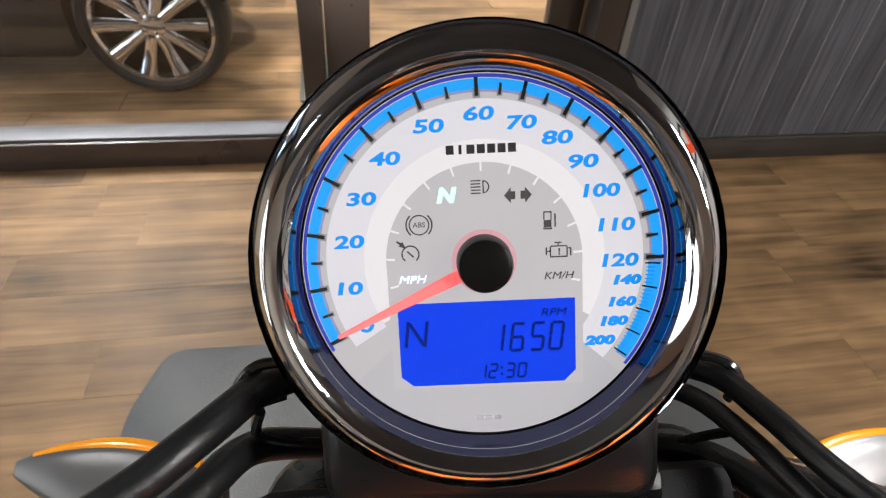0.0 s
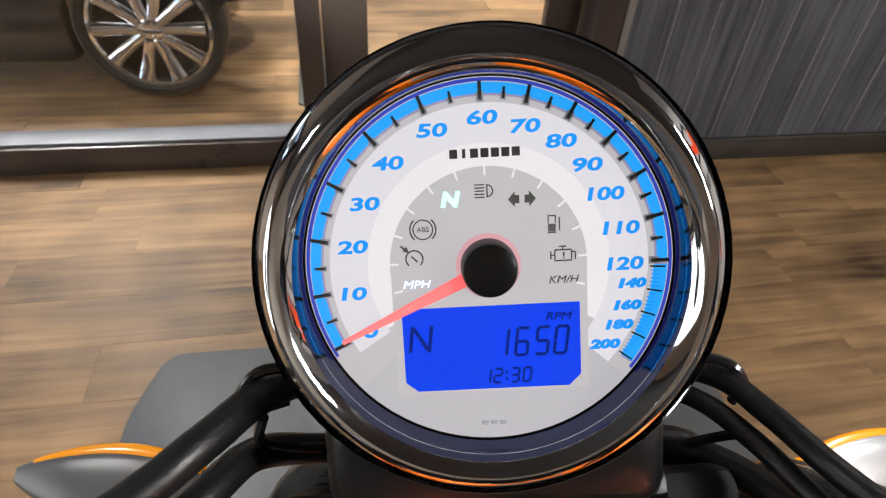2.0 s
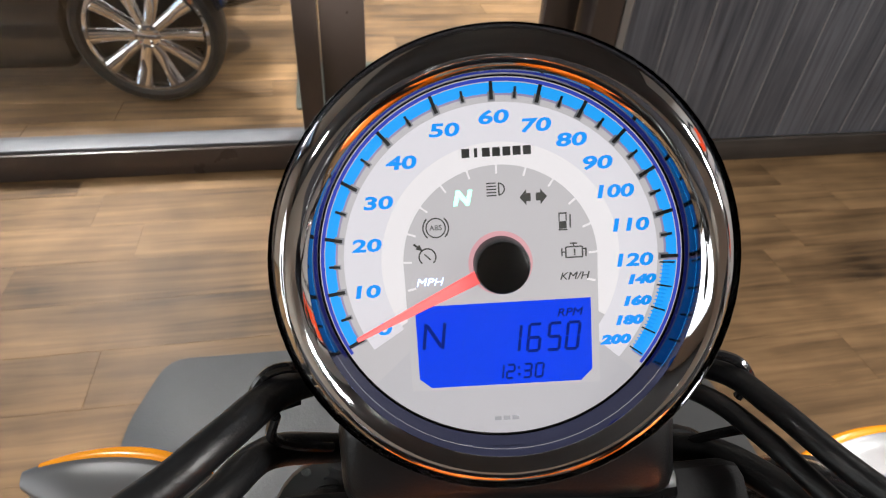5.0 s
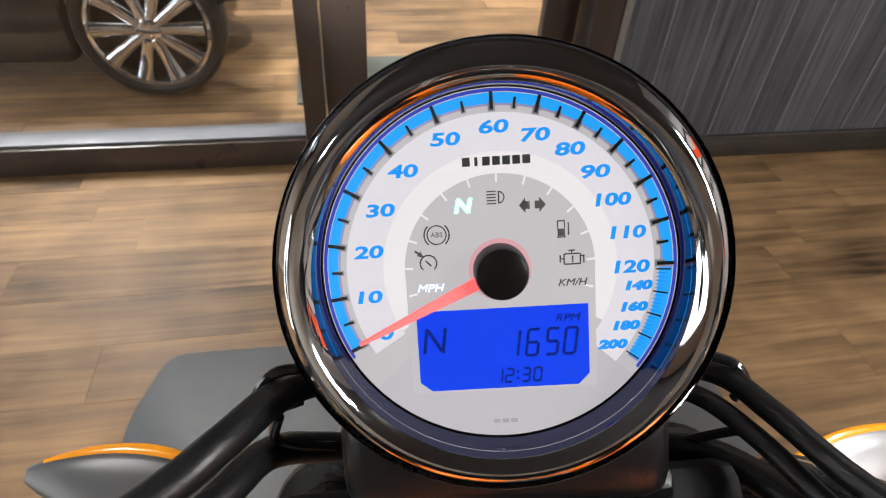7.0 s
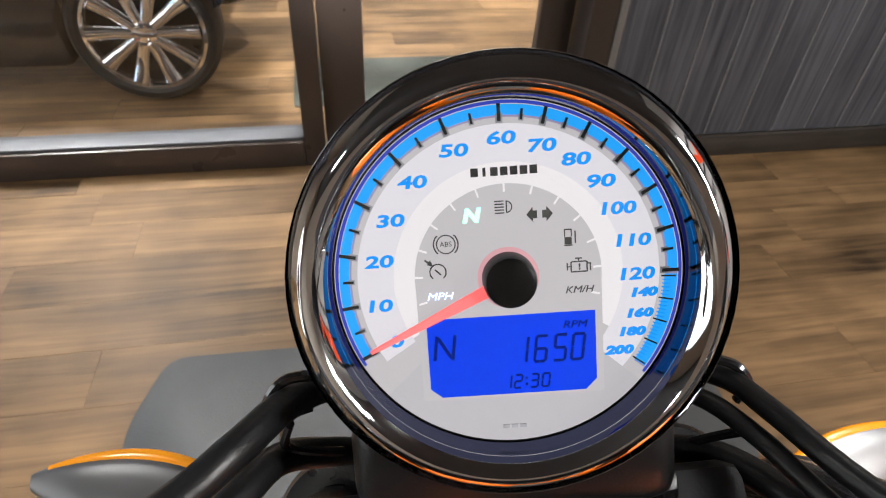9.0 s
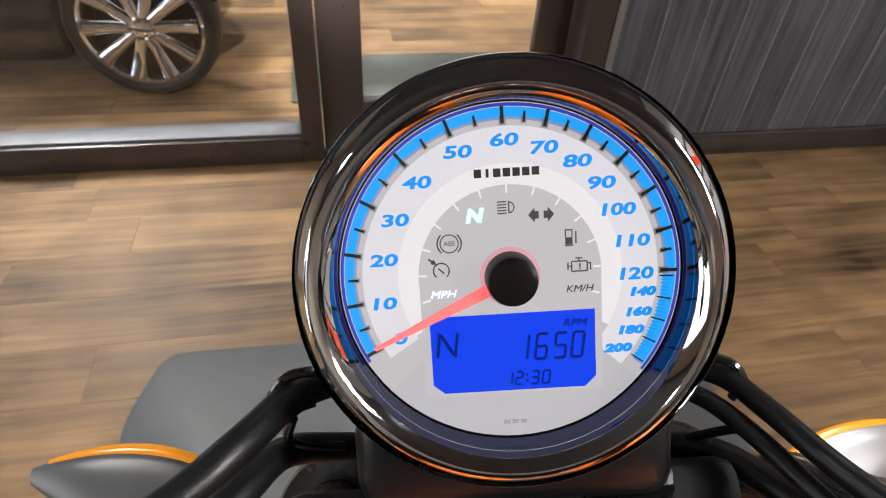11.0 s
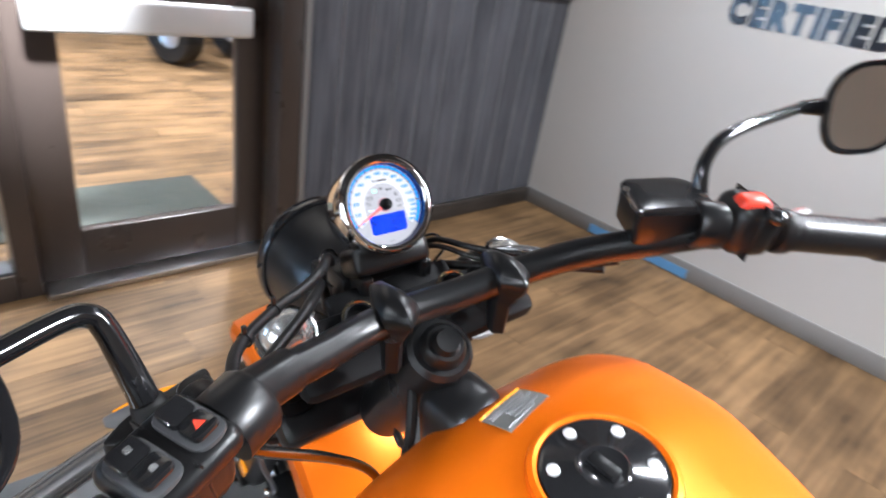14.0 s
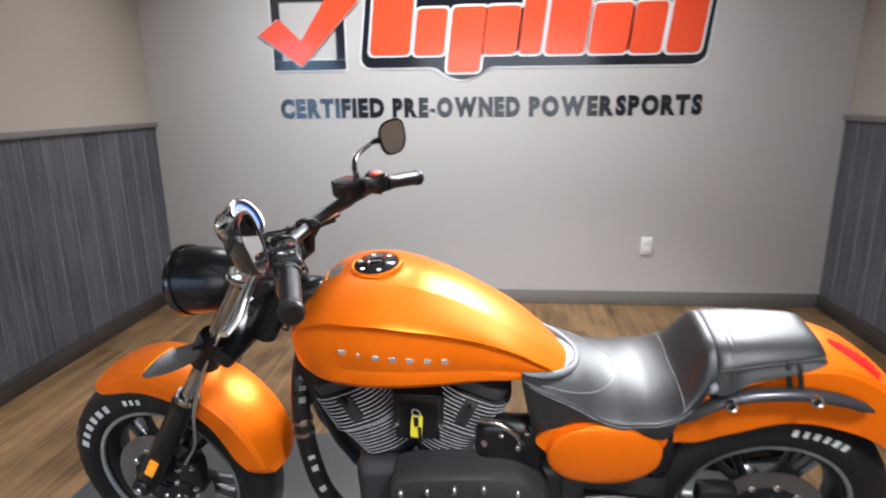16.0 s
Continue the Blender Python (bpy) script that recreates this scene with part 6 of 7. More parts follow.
part("bezel", xf(eased(lathe([(0.04280, 0.00830), (0.04326, 0.00878), (0.04372, 0.00921), (0.04418, 0.00959), (0.04464, 0.00994), (0.04510, 0.01025), (0.04556, 0.01052), (0.04600, 0.01055), (0.04644, 0.01055), (0.04688, 0.01052), (0.04732, 0.01046), (0.04776, 0.01035), (0.04820, 0.01017), (0.04870, 0.00968), (0.04920, 0.00917), (0.04970, 0.00866), (0.05020, 0.00813), (0.05070, 0.00759), (0.05120, 0.00705), (0.05170, 0.00649), (0.05190, 0.00619), (0.05190, 0.00360), (0.04750, 0.00200), (0.04340, 0.00550)], 160, closed=True)), GT), M_CHROME, speedo, "polished chrome bezel ring", angle=9)
part("inner_wall", xf(eased(lathe([(0.0419, -0.0004), (0.0420, 0.0), (0.0423, 0.003), (0.0426, 0.0064), (0.0428, 0.0081), (0.0434, 0.0079), (0.0430, -0.001)], 128, closed=True)), GT), M_DARKMIRROR, speedo, "dark mirror-like inner wall", angle=60)
part("wall_seat", xf(lathe([(0.0417, 0.0002), (0.0418, 0.0004), (0.04195, 0.0004), (0.0420, 0.0001), (0.0417, 0.0001)], 96, closed=True), GT), M_HUB, speedo, "thin black ring round the dial")
lens = part("gauge_glass", xf(lathe([(0, 0.0082), (0.0418, 0.0082), (0.0418, 0.008), (0, 0.008)], 64), GT), M_GAUGEGLASS, speedo, "clear gauge glass", smooth=False)
lens.visible_shadow = False
face = part("dial_face", xf(lathe([(0, 0.0), (0.0419, 0.0), (0.0419, -0.001), (0, -0.001)], 96), GT), D_GREY, speedo, "backlit white dial", smooth=False)
dial("dial_zone", band(27.5, 36.2, -42, 212, 0.06), D_WHITE, speedo, smooth=False)
dial("dial_zone", band(22.4, 27.5, -30, 210, 0.1), D_BRIGHT, speedo, smooth=False)
dial("dial_zone", band(30, 41.6, 222, 318, 0.05), D_LOWGREY, speedo, smooth=False)
# arch behind the warning lamps
arch = [(22.3 * math.cos(radians(a)), 22.3 * math.sin(radians(a))) for a in range(0, 181, 6)]
dial("lamp_panel", prism([(x * 0.001, y * 0.001) for x, y in [(22.3, -30.0)] + arch + [(-22.3, -30.0)]], 0.0001, Matrix.Translation((0, 0, 0.00012))), D_GREY, speedo, smooth=False)
for k in range(13):
    a = -14 + 208 * k / 12
    dial("white_tick", slab(2.0, 0.45), D_BRIGHT, speedo, on_dial(21.4 * math.cos(radians(a)), 21.4 * math.sin(radians(a)), 0.35, a), smooth=False)
# blue scale
NUDGE = [(0, 0), (-0.7, -0.6), (0.7, 0), (0.9, -0.6), (0, -0.7), (0.3, 0), (0.3, 0.1), (0.7, -1.0), (0.5, -1.1), (-0.6, -1.0), (-0.4, -0.5), (0.3, -0.3), (1.0, -0.2)]
MPH = [(0, 206.5), (10, 187.6), (20, 168.9), (30, 149.7), (40, 130.0), (50, 110.1), (60, 90.5), (70, 74.9), (80, 59.6), (90, 44.4), (100, 29.2), (110, 14.1), (120, -1.0)]
dial("scale_edge", band(37.6, 40.5, -37.5, 207.5, 0.12), D_LILAC, speedo, smooth=False)
dial("scale_edge", band(40.7, 41.5, -39, 209, 0.14), D_RIM, speedo, label="deep blue lit edge", smooth=False)
dial("scale_band", band(38.1, 40.5, -0.5, 206.5, 0.2), D_AZURE, speedo, label="bright blue lit scale", smooth=False)
dial("scale_band", band(37.4, 40.5, -37, -2.5, 0.2), D_AZURE, speedo, label="bright blue lit scale", smooth=False)
for i, (n, a) in enumerate(MPH):
    c, s = math.cos(radians(a)), math.sin(radians(a))
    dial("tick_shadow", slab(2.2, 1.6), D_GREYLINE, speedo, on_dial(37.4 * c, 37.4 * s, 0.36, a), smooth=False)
    dial("tick", slab(4.0, 0.8), D_BLACK, speedo, on_dial(38.7 * c, 38.7 * s, 0.56, a), smooth=False)
    if i + 1 < len(MPH):
        b = (a + MPH[i + 1][1]) / 2
        c, s = math.cos(radians(b)), math.sin(radians(b))
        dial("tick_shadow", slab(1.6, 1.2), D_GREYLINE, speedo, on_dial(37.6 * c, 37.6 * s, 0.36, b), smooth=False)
        dial("tick", slab(2.5, 0.58), D_BLACK, speedo, on_dial(38.3 * c, 38.3 * s, 0.56, b), smooth=False)
    r = 31.0 + 2.2 * max(0, math.sin(radians(a))) ** 0.7
    du, dv = NUDGE[i]
    writing("numeral", str(n), 0.0040, D_BLUE, on_dial(r * math.cos(radians(a)) - (1.7 if n >= 100 else 0.3) + du, r * math.sin(radians(a)) - 0.5 + dv, 0.4), speedo, shear=0.12, bold=0.00012, wide=1.7 if n < 100 else 1.5)
for k in range(25):
    a = -3.2 - 33.2 * k / 24
    major = k % 6 == 0
    dial("fine_tick", slab(3.4 if major else 2.0, 0.35 if major else 0.25), D_BLACK if major else D_BLUE, speedo, on_dial((38.3 if major else 37.9) * math.cos(radians(a)), (38.3 if major else 37.9) * math.sin(radians(a)), 0.4, a), smooth=False)
for n, u, v in ((140, 32.0, -5.8), (160, 30.9, -10.9), (180, 29.0, -15.4), (200, 26.0, -19.9)):
    writing("numeral", str(n), 0.0028, D_BLUE, on_dial(u, v, 0.4), speedo, shear=0.2, bold=0.00017, wide=1.55)
# maker's marks as plain bars
for i in range(7):
    dial("maker_bar", slab(1.75 if i != 1 else 0.7, 2.0), D_BLACK, speedo, on_dial(-6.7 + 2.3 * i, 25.3, 0.4), smooth=False)
for i in range(3):
    dial("maker_bar", slab(1.6, 0.9), D_GREYLINE, speedo, on_dial(-2.3 + 2.1 * i, -37.8, 0.4), smooth=False)
# warning lamps
writing("lamp_symbol", "N", 0.0044, D_GREEN, on_dial(-8.2, 15.2, 0.5), speedo, shear=0.2, bold=0.00022, wide=1.15)
writing("lamp_symbol", "MPH", 0.0025, D_LAMP, on_dial(-16.7, -3.7, 0.5), speedo, shear=0.25, bold=0.0, wide=1.25)
writing("unit_mark", "KM/H", 0.0024, D_DARK, on_dial(16.8, -4.1, 0.5), speedo, shear=0.25, bold=0.0, wide=1.15)
writing("lamp_symbol", "ABS", 0.0017, D_DARK, on_dial(-14.4, 8.9, 0.5), speedo, wide=1.0)


def icon(bms, u, v):
    return dial("lamp_symbol", join(*bms), D_DARK, speedo, on_dial(u, v, 0.4), smooth=False)


icon([band(2.05, 2.35, 0, 359.9, 0)] + [band(2.75, 3.1, 180 * k - 48, 180 * k + 48, 0) for k in (0, 1)], -14.4, 8.9)
icon([band(1.75, 2.1, -50, 230, 0), xf(slab(1.9, 0.35), Matrix.Rotation(radians(135), 4, "Z")), xf(slab(1.6, 0.45), Matrix.Translation((-0.0024, 0.0026, 0)) @ Matrix.Rotation(radians(-40), 4, "Z")), xf(prism([(-0.0008, -0.0006), (0.0008, 0), (-0.0008, 0.0008)], 0.0002), Matrix.Translation((-0.0016, 0.0019, 0)) @ Matrix.Rotation(radians(-40), 4, "Z"))], -16.7, 2.3)
icon([xf(slab(2.2, 0.28), Matrix.Translation((-0.0016, (k - 2) * 0.0007, 0))) for k in range(5)] + [band(1.2, 1.5, -90, 90, 0), xf(slab(0.3, 2.7), Matrix.Translation((0.0001, 0, 0)))], 0.3, 16.9)
icon([prism([(s * 0.0006, 0.0009), (s * 0.0016, 0.0009), (s * 0.0016, 0.0018), (s * 0.0031, 0), (s * 0.0016, -0.0018), (s * 0.0016, -0.0009), (s * 0.0006, -0.0009)][::s], 0.0002) for s in (-1, 1)], 8.1, 14.7)
icon([xf(slab(2.0, 0.3), Matrix.Translation((-0.0003, -0.0019, 0))), xf(slab(1.7, 1.7), Matrix.Translation((-0.0003, -0.0008, 0))), xf(slab(0.25, 1.7), Matrix.Translation((-0.0011, 0.001, 0))), xf(slab(0.25, 1.7), Matrix.Translation((0.0005, 0.001, 0))), xf(slab(1.8, 0.3), Matrix.Translation((-0.0003, 0.0019, 0))), xf(slab(0.3, 3.0), Matrix.Translation((0.0014, 0, 0)))], 14.9, 8.7)
icon([xf(slab(w, t), Matrix.Translation((x * 0.001, y * 0.001, 0))) for w, t, x, y in ((3.6, 0.3, 0, 1.15), (4.0, 0.3, 0, -1.3), (0.3, 2.2, -1.9, 0), (0.3, 2.2, 1.9, 0), (0.3, 1.8, -2.8, 0), (0.9, 0.25, -2.3, 0), (0.3, 1.9, 2.7, -0.2), (0.8, 0.25, 2.3, 0.6), (1.6, 0.3, -0.1, 1.95), (0.25, 0.7, -0.1, 1.6), (0.35, 1.0, 0.1, 0.15), (0.35, 0.35, 0.1, -0.7))], 17.0, 1.6)
# display
dial("display", prism([(x * 0.001, y * 0.001) for x, y in ((-20.4, -9.4), (20.5, -9.4), (20.5, -26.6), (17.8, -29.3), (-17.6, -29.3), (-20.4, -27.0))], 0.0002, Matrix.Translation((0, 0, 0.0003))), D_LCD, speedo, label="bright blue liquid crystal display", smooth=False)
SEGS = {"0": "abcdef", "1": "bc", "6": "afgcde", "2": "abged", "3": "abgcd", "5": "afgcd"}


def digit(ch, u, v, w, h, t):
    """One slanted seven-segment figure."""
    bars = {"a": (0, h / 2, w, t), "g": (0, 0, w, t), "d": (0, -h / 2, w, t), "b": (w / 2, h / 4, t, h / 2), "c": (w / 2, -h / 4, t, h / 2), "f": (-w / 2, h / 4, t, h / 2), "e": (-w / 2, -h / 4, t, h / 2)}
    bms = []
    for s in SEGS[ch]:
        x, y, bw, bh = bars[s]
        gap = 0.25
        bms.append(xf(slab(bw - gap if bw > t else t, bh - gap if bh > t else t), Matrix.Translation(((x + 0.14 * y) * 0.001, y * 0.001, 0)) @ Matrix.Rotation(radians(-8) if bh > bw else 0, 4, "Z")))
    dial("figure", join(*bms), D_INK, speedo, on_dial(u, v, 0.62), smooth=False)


for ch, u in zip("1650", (3.6, 8.3, 13.0, 17.3)):
    digit(ch, u - 1.2, -18.2, 2.7, 6.4, 0.62)
for ch, u in zip("1230", (-1.4, 1.2, 5.2, 8.0)):
    digit(ch, u, -26.2, 1.7, 3.3, 0.42)
for dv in (-0.8, 0.8):
    dial("colon", slab(0.5, 0.5), D_INK, speedo, on_dial(3.2, -26.2 + dv, 0.62), smooth=False)
dial("gear_mark", join(xf(slab(0.75, 6.2), Matrix.Translation((-0.0022, 0, 0)) @ Matrix.Rotation(radians(-8), 4, "Z")), xf(slab(0.75, 6.2), Matrix.Translation((0.0022, 0, 0)) @ Matrix.Rotation(radians(-8), 4, "Z")), xf(slab(0.8, 6.0), Matrix.Rotation(radians(30), 4, "Z"))), D_INK, speedo, on_dial(-16.3, -16.6, 0.62), smooth=False)
writing("unit_mark", "RPM", 0.0026, D_INK, on_dial(15.4, -12.6, 0.62), speedo, shear=0.25, bold=0.0, wide=1.2)
# needle and hub
dial("needle", xf(prism([(0.004, -0.0016), (0.0375, -0.00045), (0.0375, 0.00045), (0.004, 0.0016)], 0.0009, None, 0.0003), Matrix.Translation((0, 0, 0.0026))), D_NEEDLE, speedo, on_dial(0, 0, 0, 205.0), "translucent red lit needle", smooth=False)
# the needle light's pink glow on the dial, made as an emissive disc
dial("needle_base", lathe([(0, 0.0013), (0.0068, 0.0012), (0.0074, 0.0008), (0.0074, 0.0005), (0, 0.0005)], 40), D_HUBGLOW, speedo, label="pink emissive disc put in for the glow round the hub")
part("needle_hub", xf(lathe([(0, 0.0078), (0.0048, 0.0078), (0.0058, 0.0073), (0.0062, 0.006), (0.0064, 0.0), (0, 0.0)], 40), GT), M_HUB, speedo, "matt black needle hub")
# bracket under the gauge
gauge_bracket = front("gauge_bracket", xf(box(0, -0.052, -0.03, 0.088, 0.03, 0.05, 0.008, 3), GAUGE), M_BLACKPLASTIC, None, "black gauge bracket")
front("cross_plate", box(0, 0.205, 1.04, 0.08, 0.05, 0.04, 0.008), M_BLACKPLASTIC, gauge_bracket)
for x in (-0.036, 0.036):
    front("upright", box(x, 0.19, 1.02, 0.016, 0.05, 0.07, 0.005), M_BLACKPLASTIC, gauge_bracket)

# ---- vehicles in the neighbouring showroom ----
def spoked_wheel(name, parent, c, radius, rim, width, spokes, rim_mat, tyre_mat):
    m = Matrix.Translation(c) @ Matrix.Rotation(radians(90), 4, "X")
    h = width / 2
    hub = part(name, lathe([(0, -h * 0.5), (0.05, -h * 0.5), (0.06, 0), (0.05, h * 0.82), (0.03, h * 0.9), (0, h * 0.92)], 24, m.copy()), rim_mat, parent, "bright multi-spoke wheel with black tyre")
    part("tyre", lathe([(rim, -h * 0.8), (rim + 0.02, -h), (radius - 0.02, -h), (radius, -h * 0.6), (radius, h * 0.6), (radius - 0.02, h), (rim + 0.02, h), (rim, h * 0.8)], 56, m.copy(), closed=True), tyre_mat, hub)
    part("rim", lathe([(rim - 0.012, -h * 0.8), (rim + 0.004, -h * 0.85), (rim + 0.006, h * 0.86), (rim - 0.006, h * 0.9), (rim - 0.02, h * 0.7), (rim - 0.024, -h * 0.6)], 56, m.copy(), closed=True), rim_mat, hub)
    part("barrel", lathe([(rim - 0.02, -h * 0.5), (0.1, -h * 0.3), (0.04, -h * 0.2)], 40, m.copy()), M_BLACK, hub)
    for k in range(spokes):
        a = radians(360 * k / spokes)
        c1, s1 = math.cos(a), math.sin(a)
        sp = tube([(0.045 * c1, 0.045 * s1, h * 0.8), ((rim * 0.55) * c1, (rim * 0.55) * s1, h * 0.72), ((rim - 0.015) * c1, (rim - 0.015) * s1, h * 0.8)], 0.02, 10, 4, [0.022, 0.026, 0.034], flat=0.6)
        part("spoke", xf(sp, m), rim_mat, hub)
    for k in range(5):
        a = radians(72 * k)
        part("wheel_nut", xf(rod((0.03 * math.cos(a), 0.03 * math.sin(a), h * 0.88), (0.03 * math.cos(a), 0.03 * math.sin(a), h * 0.98), 0.006, 8), m), M_CHROME, hub)
    return hub


roadster = thing("three_wheel_roadster", "gloss black three-wheel roadster with bright spoked wheels", "vehicle", pose(-1.04, 2.68, 0.0))
W_Y = -0.04
spoked_wheel("front_wheel", roadster, (0, W_Y, 0.286), 0.286, 0.225, 0.17, 10, M_CHROME, M_RUBBER)
spoked_wheel("front_wheel", roadster, (0, W_Y + 1.25, 0.286), 0.286, 0.225, 0.17, 10, M_CHROME, M_RUBBER)
for side_y in (W_Y, W_Y + 1.25):
    rows = []
    for i in range(21):
        a = radians(20 + 140 * i / 20)
        r = 0.33
        rows.append([(rr * math.cos(a), side_y + y, 0.286 + rr * math.sin(a)) for y, rr in ((-0.1, r - 0.03), (-0.095, r - 0.004), (-0.05, r + 0.004), (0.05, r + 0.004), (0.095, r - 0.004), (0.1, r - 0.03))])
    part("wheel_guard", hollow(loft(rows, cap=False, ring_closed=False), 0.004), M_BLACKCHROME, roadster, "gloss black wheel guard")
    part("amber_marker", tube([(-0.06, side_y - 0.088, 0.6), (0.0, side_y - 0.092, 0.618), (0.08, side_y - 0.09, 0.612)], 0.012, 10, 6, [0.006, 0.014, 0.006], flat=0.6), M_AMBERGLOW, roadster, "amber side marker")
    for z0, z1 in ((0.24, 0.3), (0.36, 0.42)):
        part("suspension_arm", tube([(0.02, side_y + 0.05 if side_y < 0.5 else side_y - 0.05, z0), (0.04, side_y + 0.25 if side_y < 0.5 else side_y - 0.25, z1), (0.0, 0.48 if side_y < 0.5 else 0.72, z1)], 0.016, 10), M_BLACK, roadster)
body_rows = []
for x, w, z0, z1 in ((0.5, 0.1, 0.3, 0.44), (0.42, 0.24, 0.24, 0.6), (0.25, 0.3, 0.2, 0.78), (0.0, 0.3, 0.2, 0.92), (-0.3, 0.27, 0.2, 1.0), (-0.6, 0.24, 0.2, 0.92), (-0.9, 0.25, 0.25, 0.76), (-1.3, 0.22, 0.35, 0.78), (-1.7, 0.12, 0.5, 0.8)):
    body_rows.append([(x, 0.585 + w * c, (z0 + z1) / 2 + (z1 - z0) / 2 * s) for c, s in [(math.copysign(abs(math.cos(a)) ** 0.7, math.cos(a)), math.copysign(abs(math.sin(a)) ** 0.7, math.sin(a))) for a in [2 * math.pi * k / 24 for k in range(24)]]])
part("body", loft(body_rows), M_BLACKCHROME, roadster, "gloss black bodywork")
for y in (0.34, 0.83):
    lamp = part("headlamp", lathe([(0, 0.03), (0.05, 0.02), (0.075, 0.0), (0.075, -0.05), (0, -0.06)], 28, align((0.28, y, 0.66), (1, -0.4 if y < 0.5 else 0.4, 0.1))), M_CHROME, roadster, "chrome-rimmed headlamp")
for y in (0.3, 0.44, 0.73, 0.87):
    for k in range(5):
        part("chrome_trim", lathe([(0, 0.02), (0.014, 0.018), (0.024, 0.008), (0.026, -0.01), (0, -0.02)], 16, align((0.2 + 0.07 * k - 0.02 * (k % 2), y - 0.08 * (1 - k / 5) * (1 if y < 0.5 else -1), 0.74 - 0.075 * k), (0.7, -0.5 if y < 0.5 else 0.5, 0.5))), M_CHROME, roadster, "chrome trim piece")
for x, y, z in ((0.33, 0.18, 0.66), (0.24, 0.14, 0.72), (0.4, 0.26, 0.56), (0.36, 0.16, 0.47), (0.3, 0.1, 0.4)):
    part("nose_pod", xf(box(0, 0, 0, 0.11, 0.1, 0.06, 0.022, 3), pose(x, y, z, 0, 25, -20)), M_BLACKCHROME, roadster, "gloss black pod")
part("front_skirt", xf(box(-0.62, 0.1, 0.34, 0.62, 0.3, 0.44, 0.05, 3), Matrix.Identity(4)), M_BLACKCHROME, roadster, "gloss black side skirt")
part("upper_cowl", xf(box(-0.5, 0.2, 0.68, 0.9, 0.4, 0.3, 0.1, 4), Matrix.Identity(4)), M_BLACKCHROME, roadster)
part("side_panel", loft([[(x, 0.28 - 0.02 * math.sin(math.pi * t), z) for x, z in ((-0.9 + 0.5 * t, 0.25 + 0.1 * t), (-0.9 + 0.5 * t, 0.7), (-0.85 + 0.5 * t, 0.72))] for t in [k / 6 for k in range(7)]], cap=False, ring_closed=False), M_BLACK, roadster)
part("red_reflector", box(-0.42, 0.268, 0.45, 0.016, 0.01, 0.08, 0.003), M_REDLENS, roadster)
part("mirror_arm", tube([(-0.1, 0.36, 0.98), (-0.12, 0.2, 1.08), (-0.13, 0.1, 1.1)], 0.014, 10), M_BLACKCHROME, roadster)
part("saddle", loft([[(x, 0.585 + w * c, z + 0.06 * s) for c, s in [(math.cos(a), math.sin(a)) for a in [2 * math.pi * k / 20 for k in range(20)]]] for x, w, z in ((-0.62, 0.1, 0.86), (-0.8, 0.18, 0.8), (-1.05, 0.17, 0.8), (-1.3, 0.16, 0.88), (-1.5, 0.1, 0.9))]), M_LEATHER, roadster, "black saddle")
spoked_wheel("rear_wheel", roadster, (-1.7, 0.585, 0.3), 0.3, 0.2, 0.2, 10, M_ALU, M_RUBBER)

M_QUAD = mat("blue quad plastic", (0.03, 0.12, 0.42), 0.3, var=0.08, coat=0.3)


def quad(m):
    q = thing("quad_bike", "blue and black quad bike with knobbly tyres", "vehicle", m, "quad bikes")
    part("body", loft([[(x * 1.0, y * g, z + dz) for y, dz in ((-0.2, 0.0), (-0.22, 0.1), (-0.12, 0.2), (0.12, 0.2), (0.22, 0.1), (0.2, 0.0))] for x, g, z in ((-0.75, 0.5, 0.6), (-0.55, 1.0, 0.55), (0.0, 0.75, 0.58), (0.5, 1.0, 0.52), (0.75, 0.6, 0.5))]), M_QUAD, q, "blue plastic bodywork")
    part("handlebar", tube([(0.2, -0.35, 0.98), (0.28, -0.1, 0.92), (0.28, 0.1, 0.92), (0.2, 0.35, 0.98)], 0.014, 10), M_BLACK, q)
    part("seat", xf(box(-0.25, 0, 0.8, 0.6, 0.24, 0.1, 0.04, 3), Matrix.Identity(4)), M_LEATHER, q)
    for x in (-0.6, 0.6):
        for y in (-0.42, 0.42):
            mm = Matrix.Translation((x, y, 0.28)) @ Matrix.Rotation(radians(90), 4, "X")
            w = part("wheel", lathe([(0, -0.05), (0.13, -0.08), (0.14, 0.0), (0.13, 0.08), (0, 0.05)], 24, mm.copy()), M_ALU, q)
            part("tyre", lathe([(0.14, -0.1), (0.25, -0.11), (0.28, -0.07), (0.28, 0.07), (0.25, 0.11), (0.14, 0.1)], 32, mm.copy(), closed=True), M_RUBBER, w)
            part("axle_arm", tube([(x, y * 0.8, 0.28), (x * 0.85, y * 0.4, 0.34), (x * 0.7, 0, 0.42)], 0.02, 8), M_BLACK, q)


quad(pose(2.1, 5.35, 0, 0, 0, 115))
quad(pose(2.35, 6.85, 0, 0, 0, 115))

# ---- boards of the walls, planks of the floor ----
def board_meshes(width, height, gap):
    me = mesh_of("board", box(0, 0, 0, width - gap, 0.014, height, 0.0028, 1), M_BARN, False)
    me.materials.append(M_WORN)
    for face in me.polygons:
        if max(abs(v) for v in face.normal) < 0.95:
            face.material_index = 1
    return me


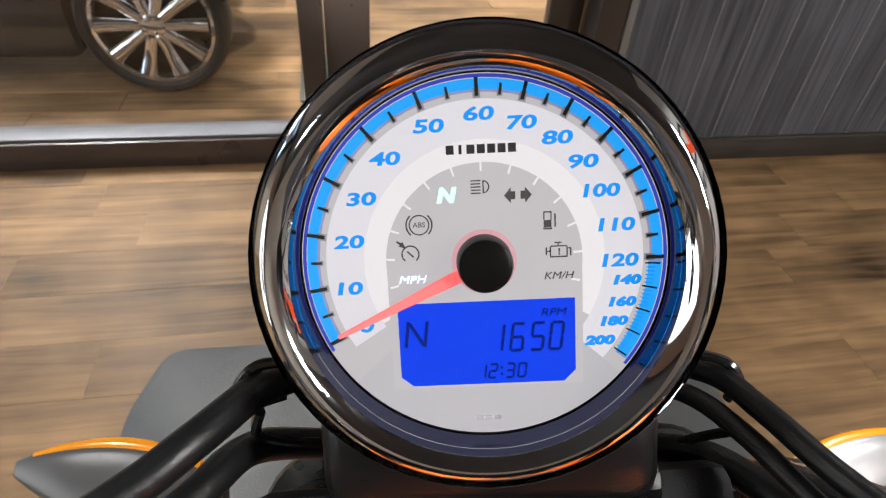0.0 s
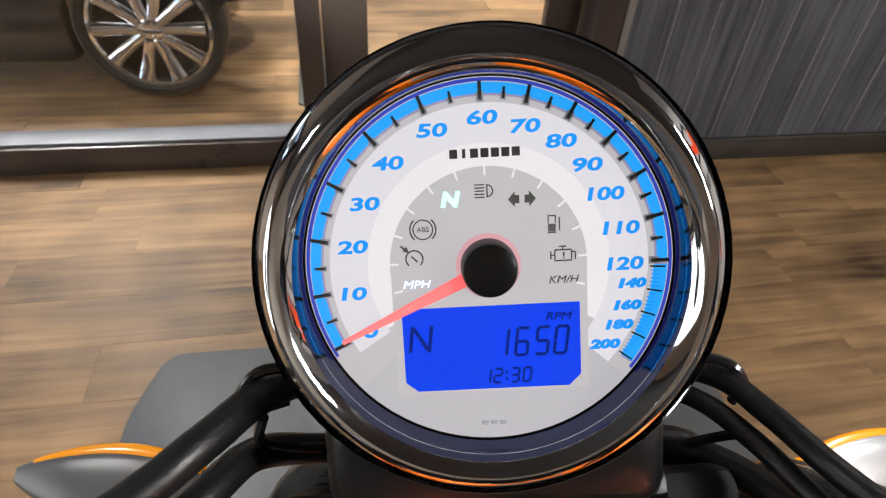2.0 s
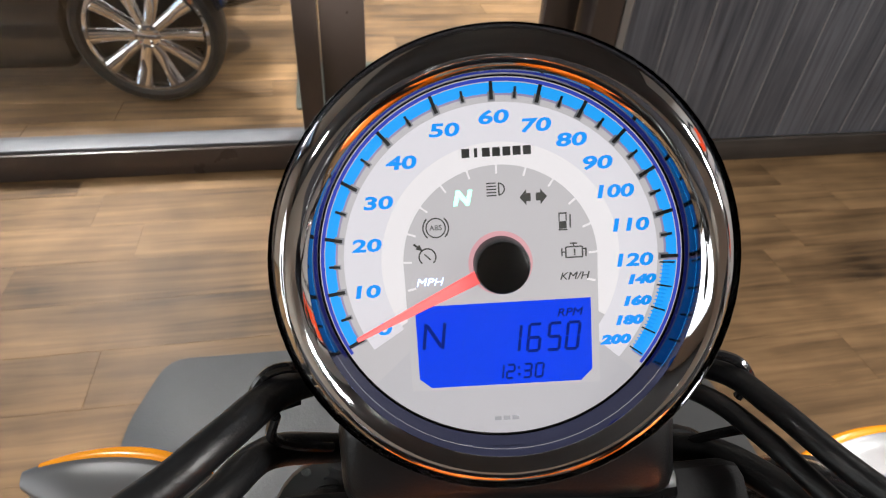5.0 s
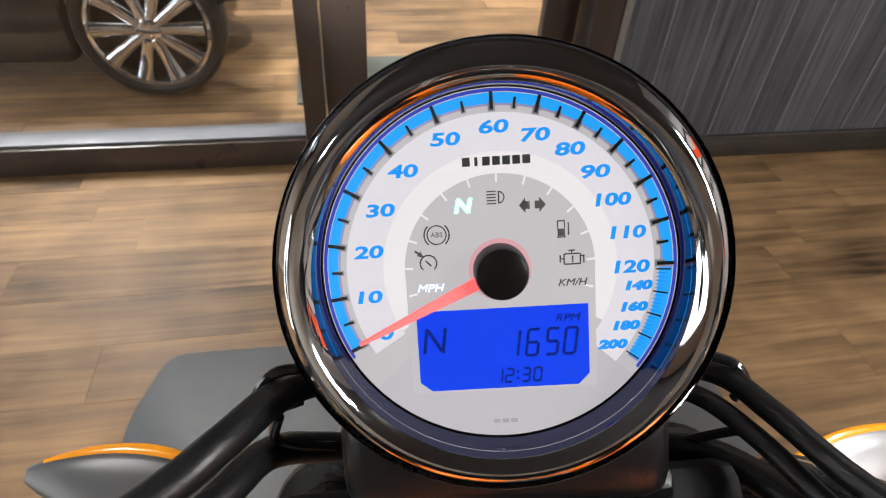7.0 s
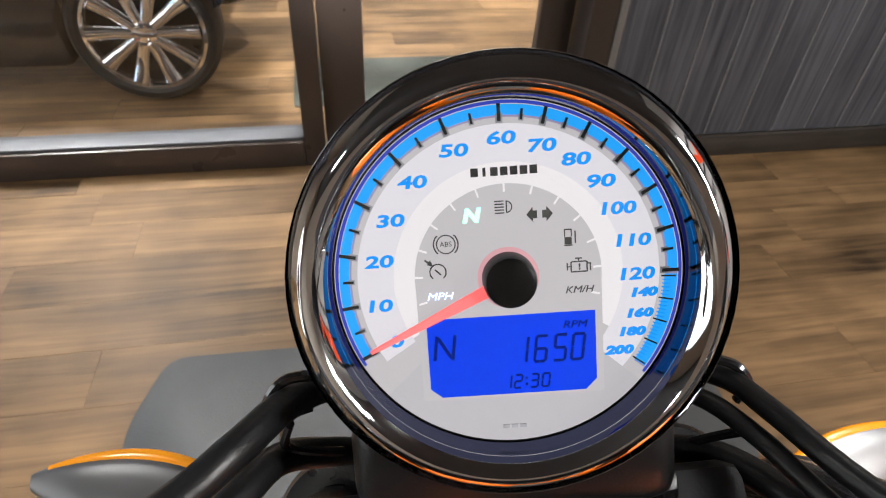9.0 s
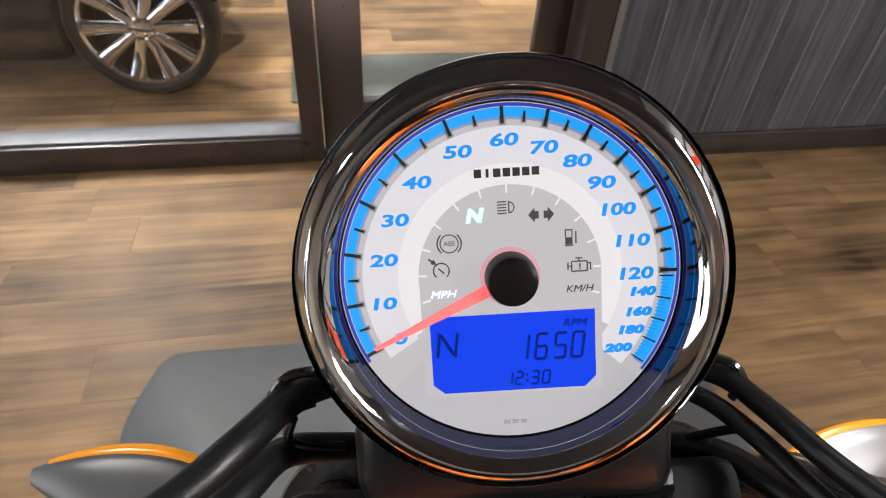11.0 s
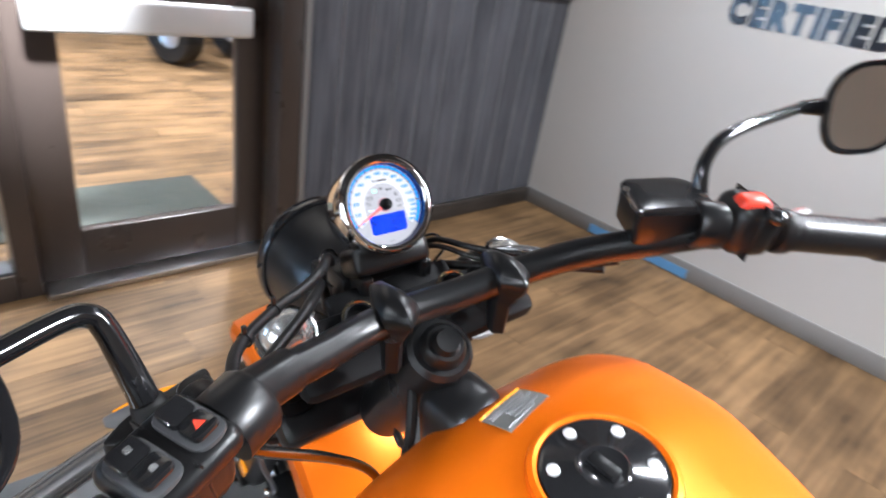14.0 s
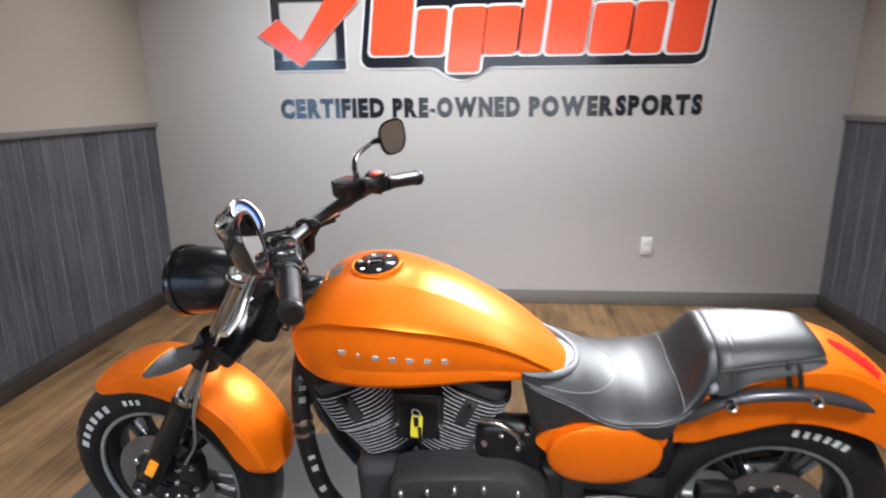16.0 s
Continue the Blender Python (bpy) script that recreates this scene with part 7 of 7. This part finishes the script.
BOARD = 0.142
board_me = board_meshes(BOARD, 1.12, 0.002)
for wall, x0, x1, y in ((wall_north, 0.635, EAST, NORTH - 0.0085), (wall_south, WEST, EAST, SOUTH + 0.0085)):
    count = int((x1 - x0) / BOARD)
    step = (x1 - x0) / count
    for i in range(count):
        ob = new("board", board_me)
        ob.parent = wall
        ob.matrix_basis = Matrix.LocRotScale((x0 + step * (i + 0.5), y + random.uniform(-0.0015, 0.0015), 0.65), None, (step / BOARD, 1, 1))

floor = solid("floor", box((OUT_W + OUT_E) / 2, (SOUTH + OUT_N) / 2, -0.055, OUT_E - OUT_W + 0.5, OUT_N - SOUTH + 0.5, 0.1), M_JOINT, "brown wood-look plank floor with dark joints", "floor", "structure")
PLANK_L, PLANK_W = 1.22, 0.176
plank_cache = {}


def plank(x0, x1, y):
    n = round(x1 - x0, 3)
    if n not in plank_cache:
        plank_cache[n] = mesh_of("plank", box(0, 0, -0.0035, n - 0.0006, PLANK_W - 0.0006, 0.007, 0.0003, 1), M_FLOOR, False)
    ob = new("plank", plank_cache[n])
    ob.parent = floor
    ob.matrix_basis = Matrix.Translation(((x0 + x1) / 2, y, 0))


rest = []
rng = random.Random(5)
y = SOUTH + PLANK_W / 2
made = 0
while y < OUT_N:
    off = rng.choice((0.0, 0.31, 0.62, 0.93, 0.47, 0.16))
    inside = y < NORTH
    x = (WEST if inside else OUT_W) - off
    end = EAST if inside else OUT_E
    while x < end:
        a, b = max(x, WEST if inside else OUT_W), min(x + PLANK_L, end)
        if b - a > 0.03:
            if inside or (y < 3.6 and -2.2 < a and b < 2.2):
                plank(round(a, 2), round(b, 2), y)
                made += 1
            else:
                rest.append((a, b, y))
        x += PLANK_L
    y += PLANK_W
verts, faces = [], []
for a, b, y in rest:
    k = len(verts)
    a, b, y0, y1 = a + 0.0015, b - 0.0015, y - PLANK_W / 2 + 0.0015, y + PLANK_W / 2 - 0.0015
    verts += [(a, y0, 0), (b, y0, 0), (b, y1, 0), (a, y1, 0), (a, y0, -0.006), (b, y0, -0.006), (b, y1, -0.006), (a, y1, -0.006)]
    faces += [(k, k + 1, k + 2, k + 3), (k + 4, k + 5, k + 1, k), (k + 5, k + 6, k + 2, k + 1), (k + 6, k + 7, k + 3, k + 2), (k + 7, k + 4, k, k + 3)]
me = bpy.data.meshes.new("planks")
me.from_pydata(verts, [], faces)
me.materials.append(M_FLOOR)
planks = new("planks", me)
planks.parent = floor
tagged(planks, kind="stuff")
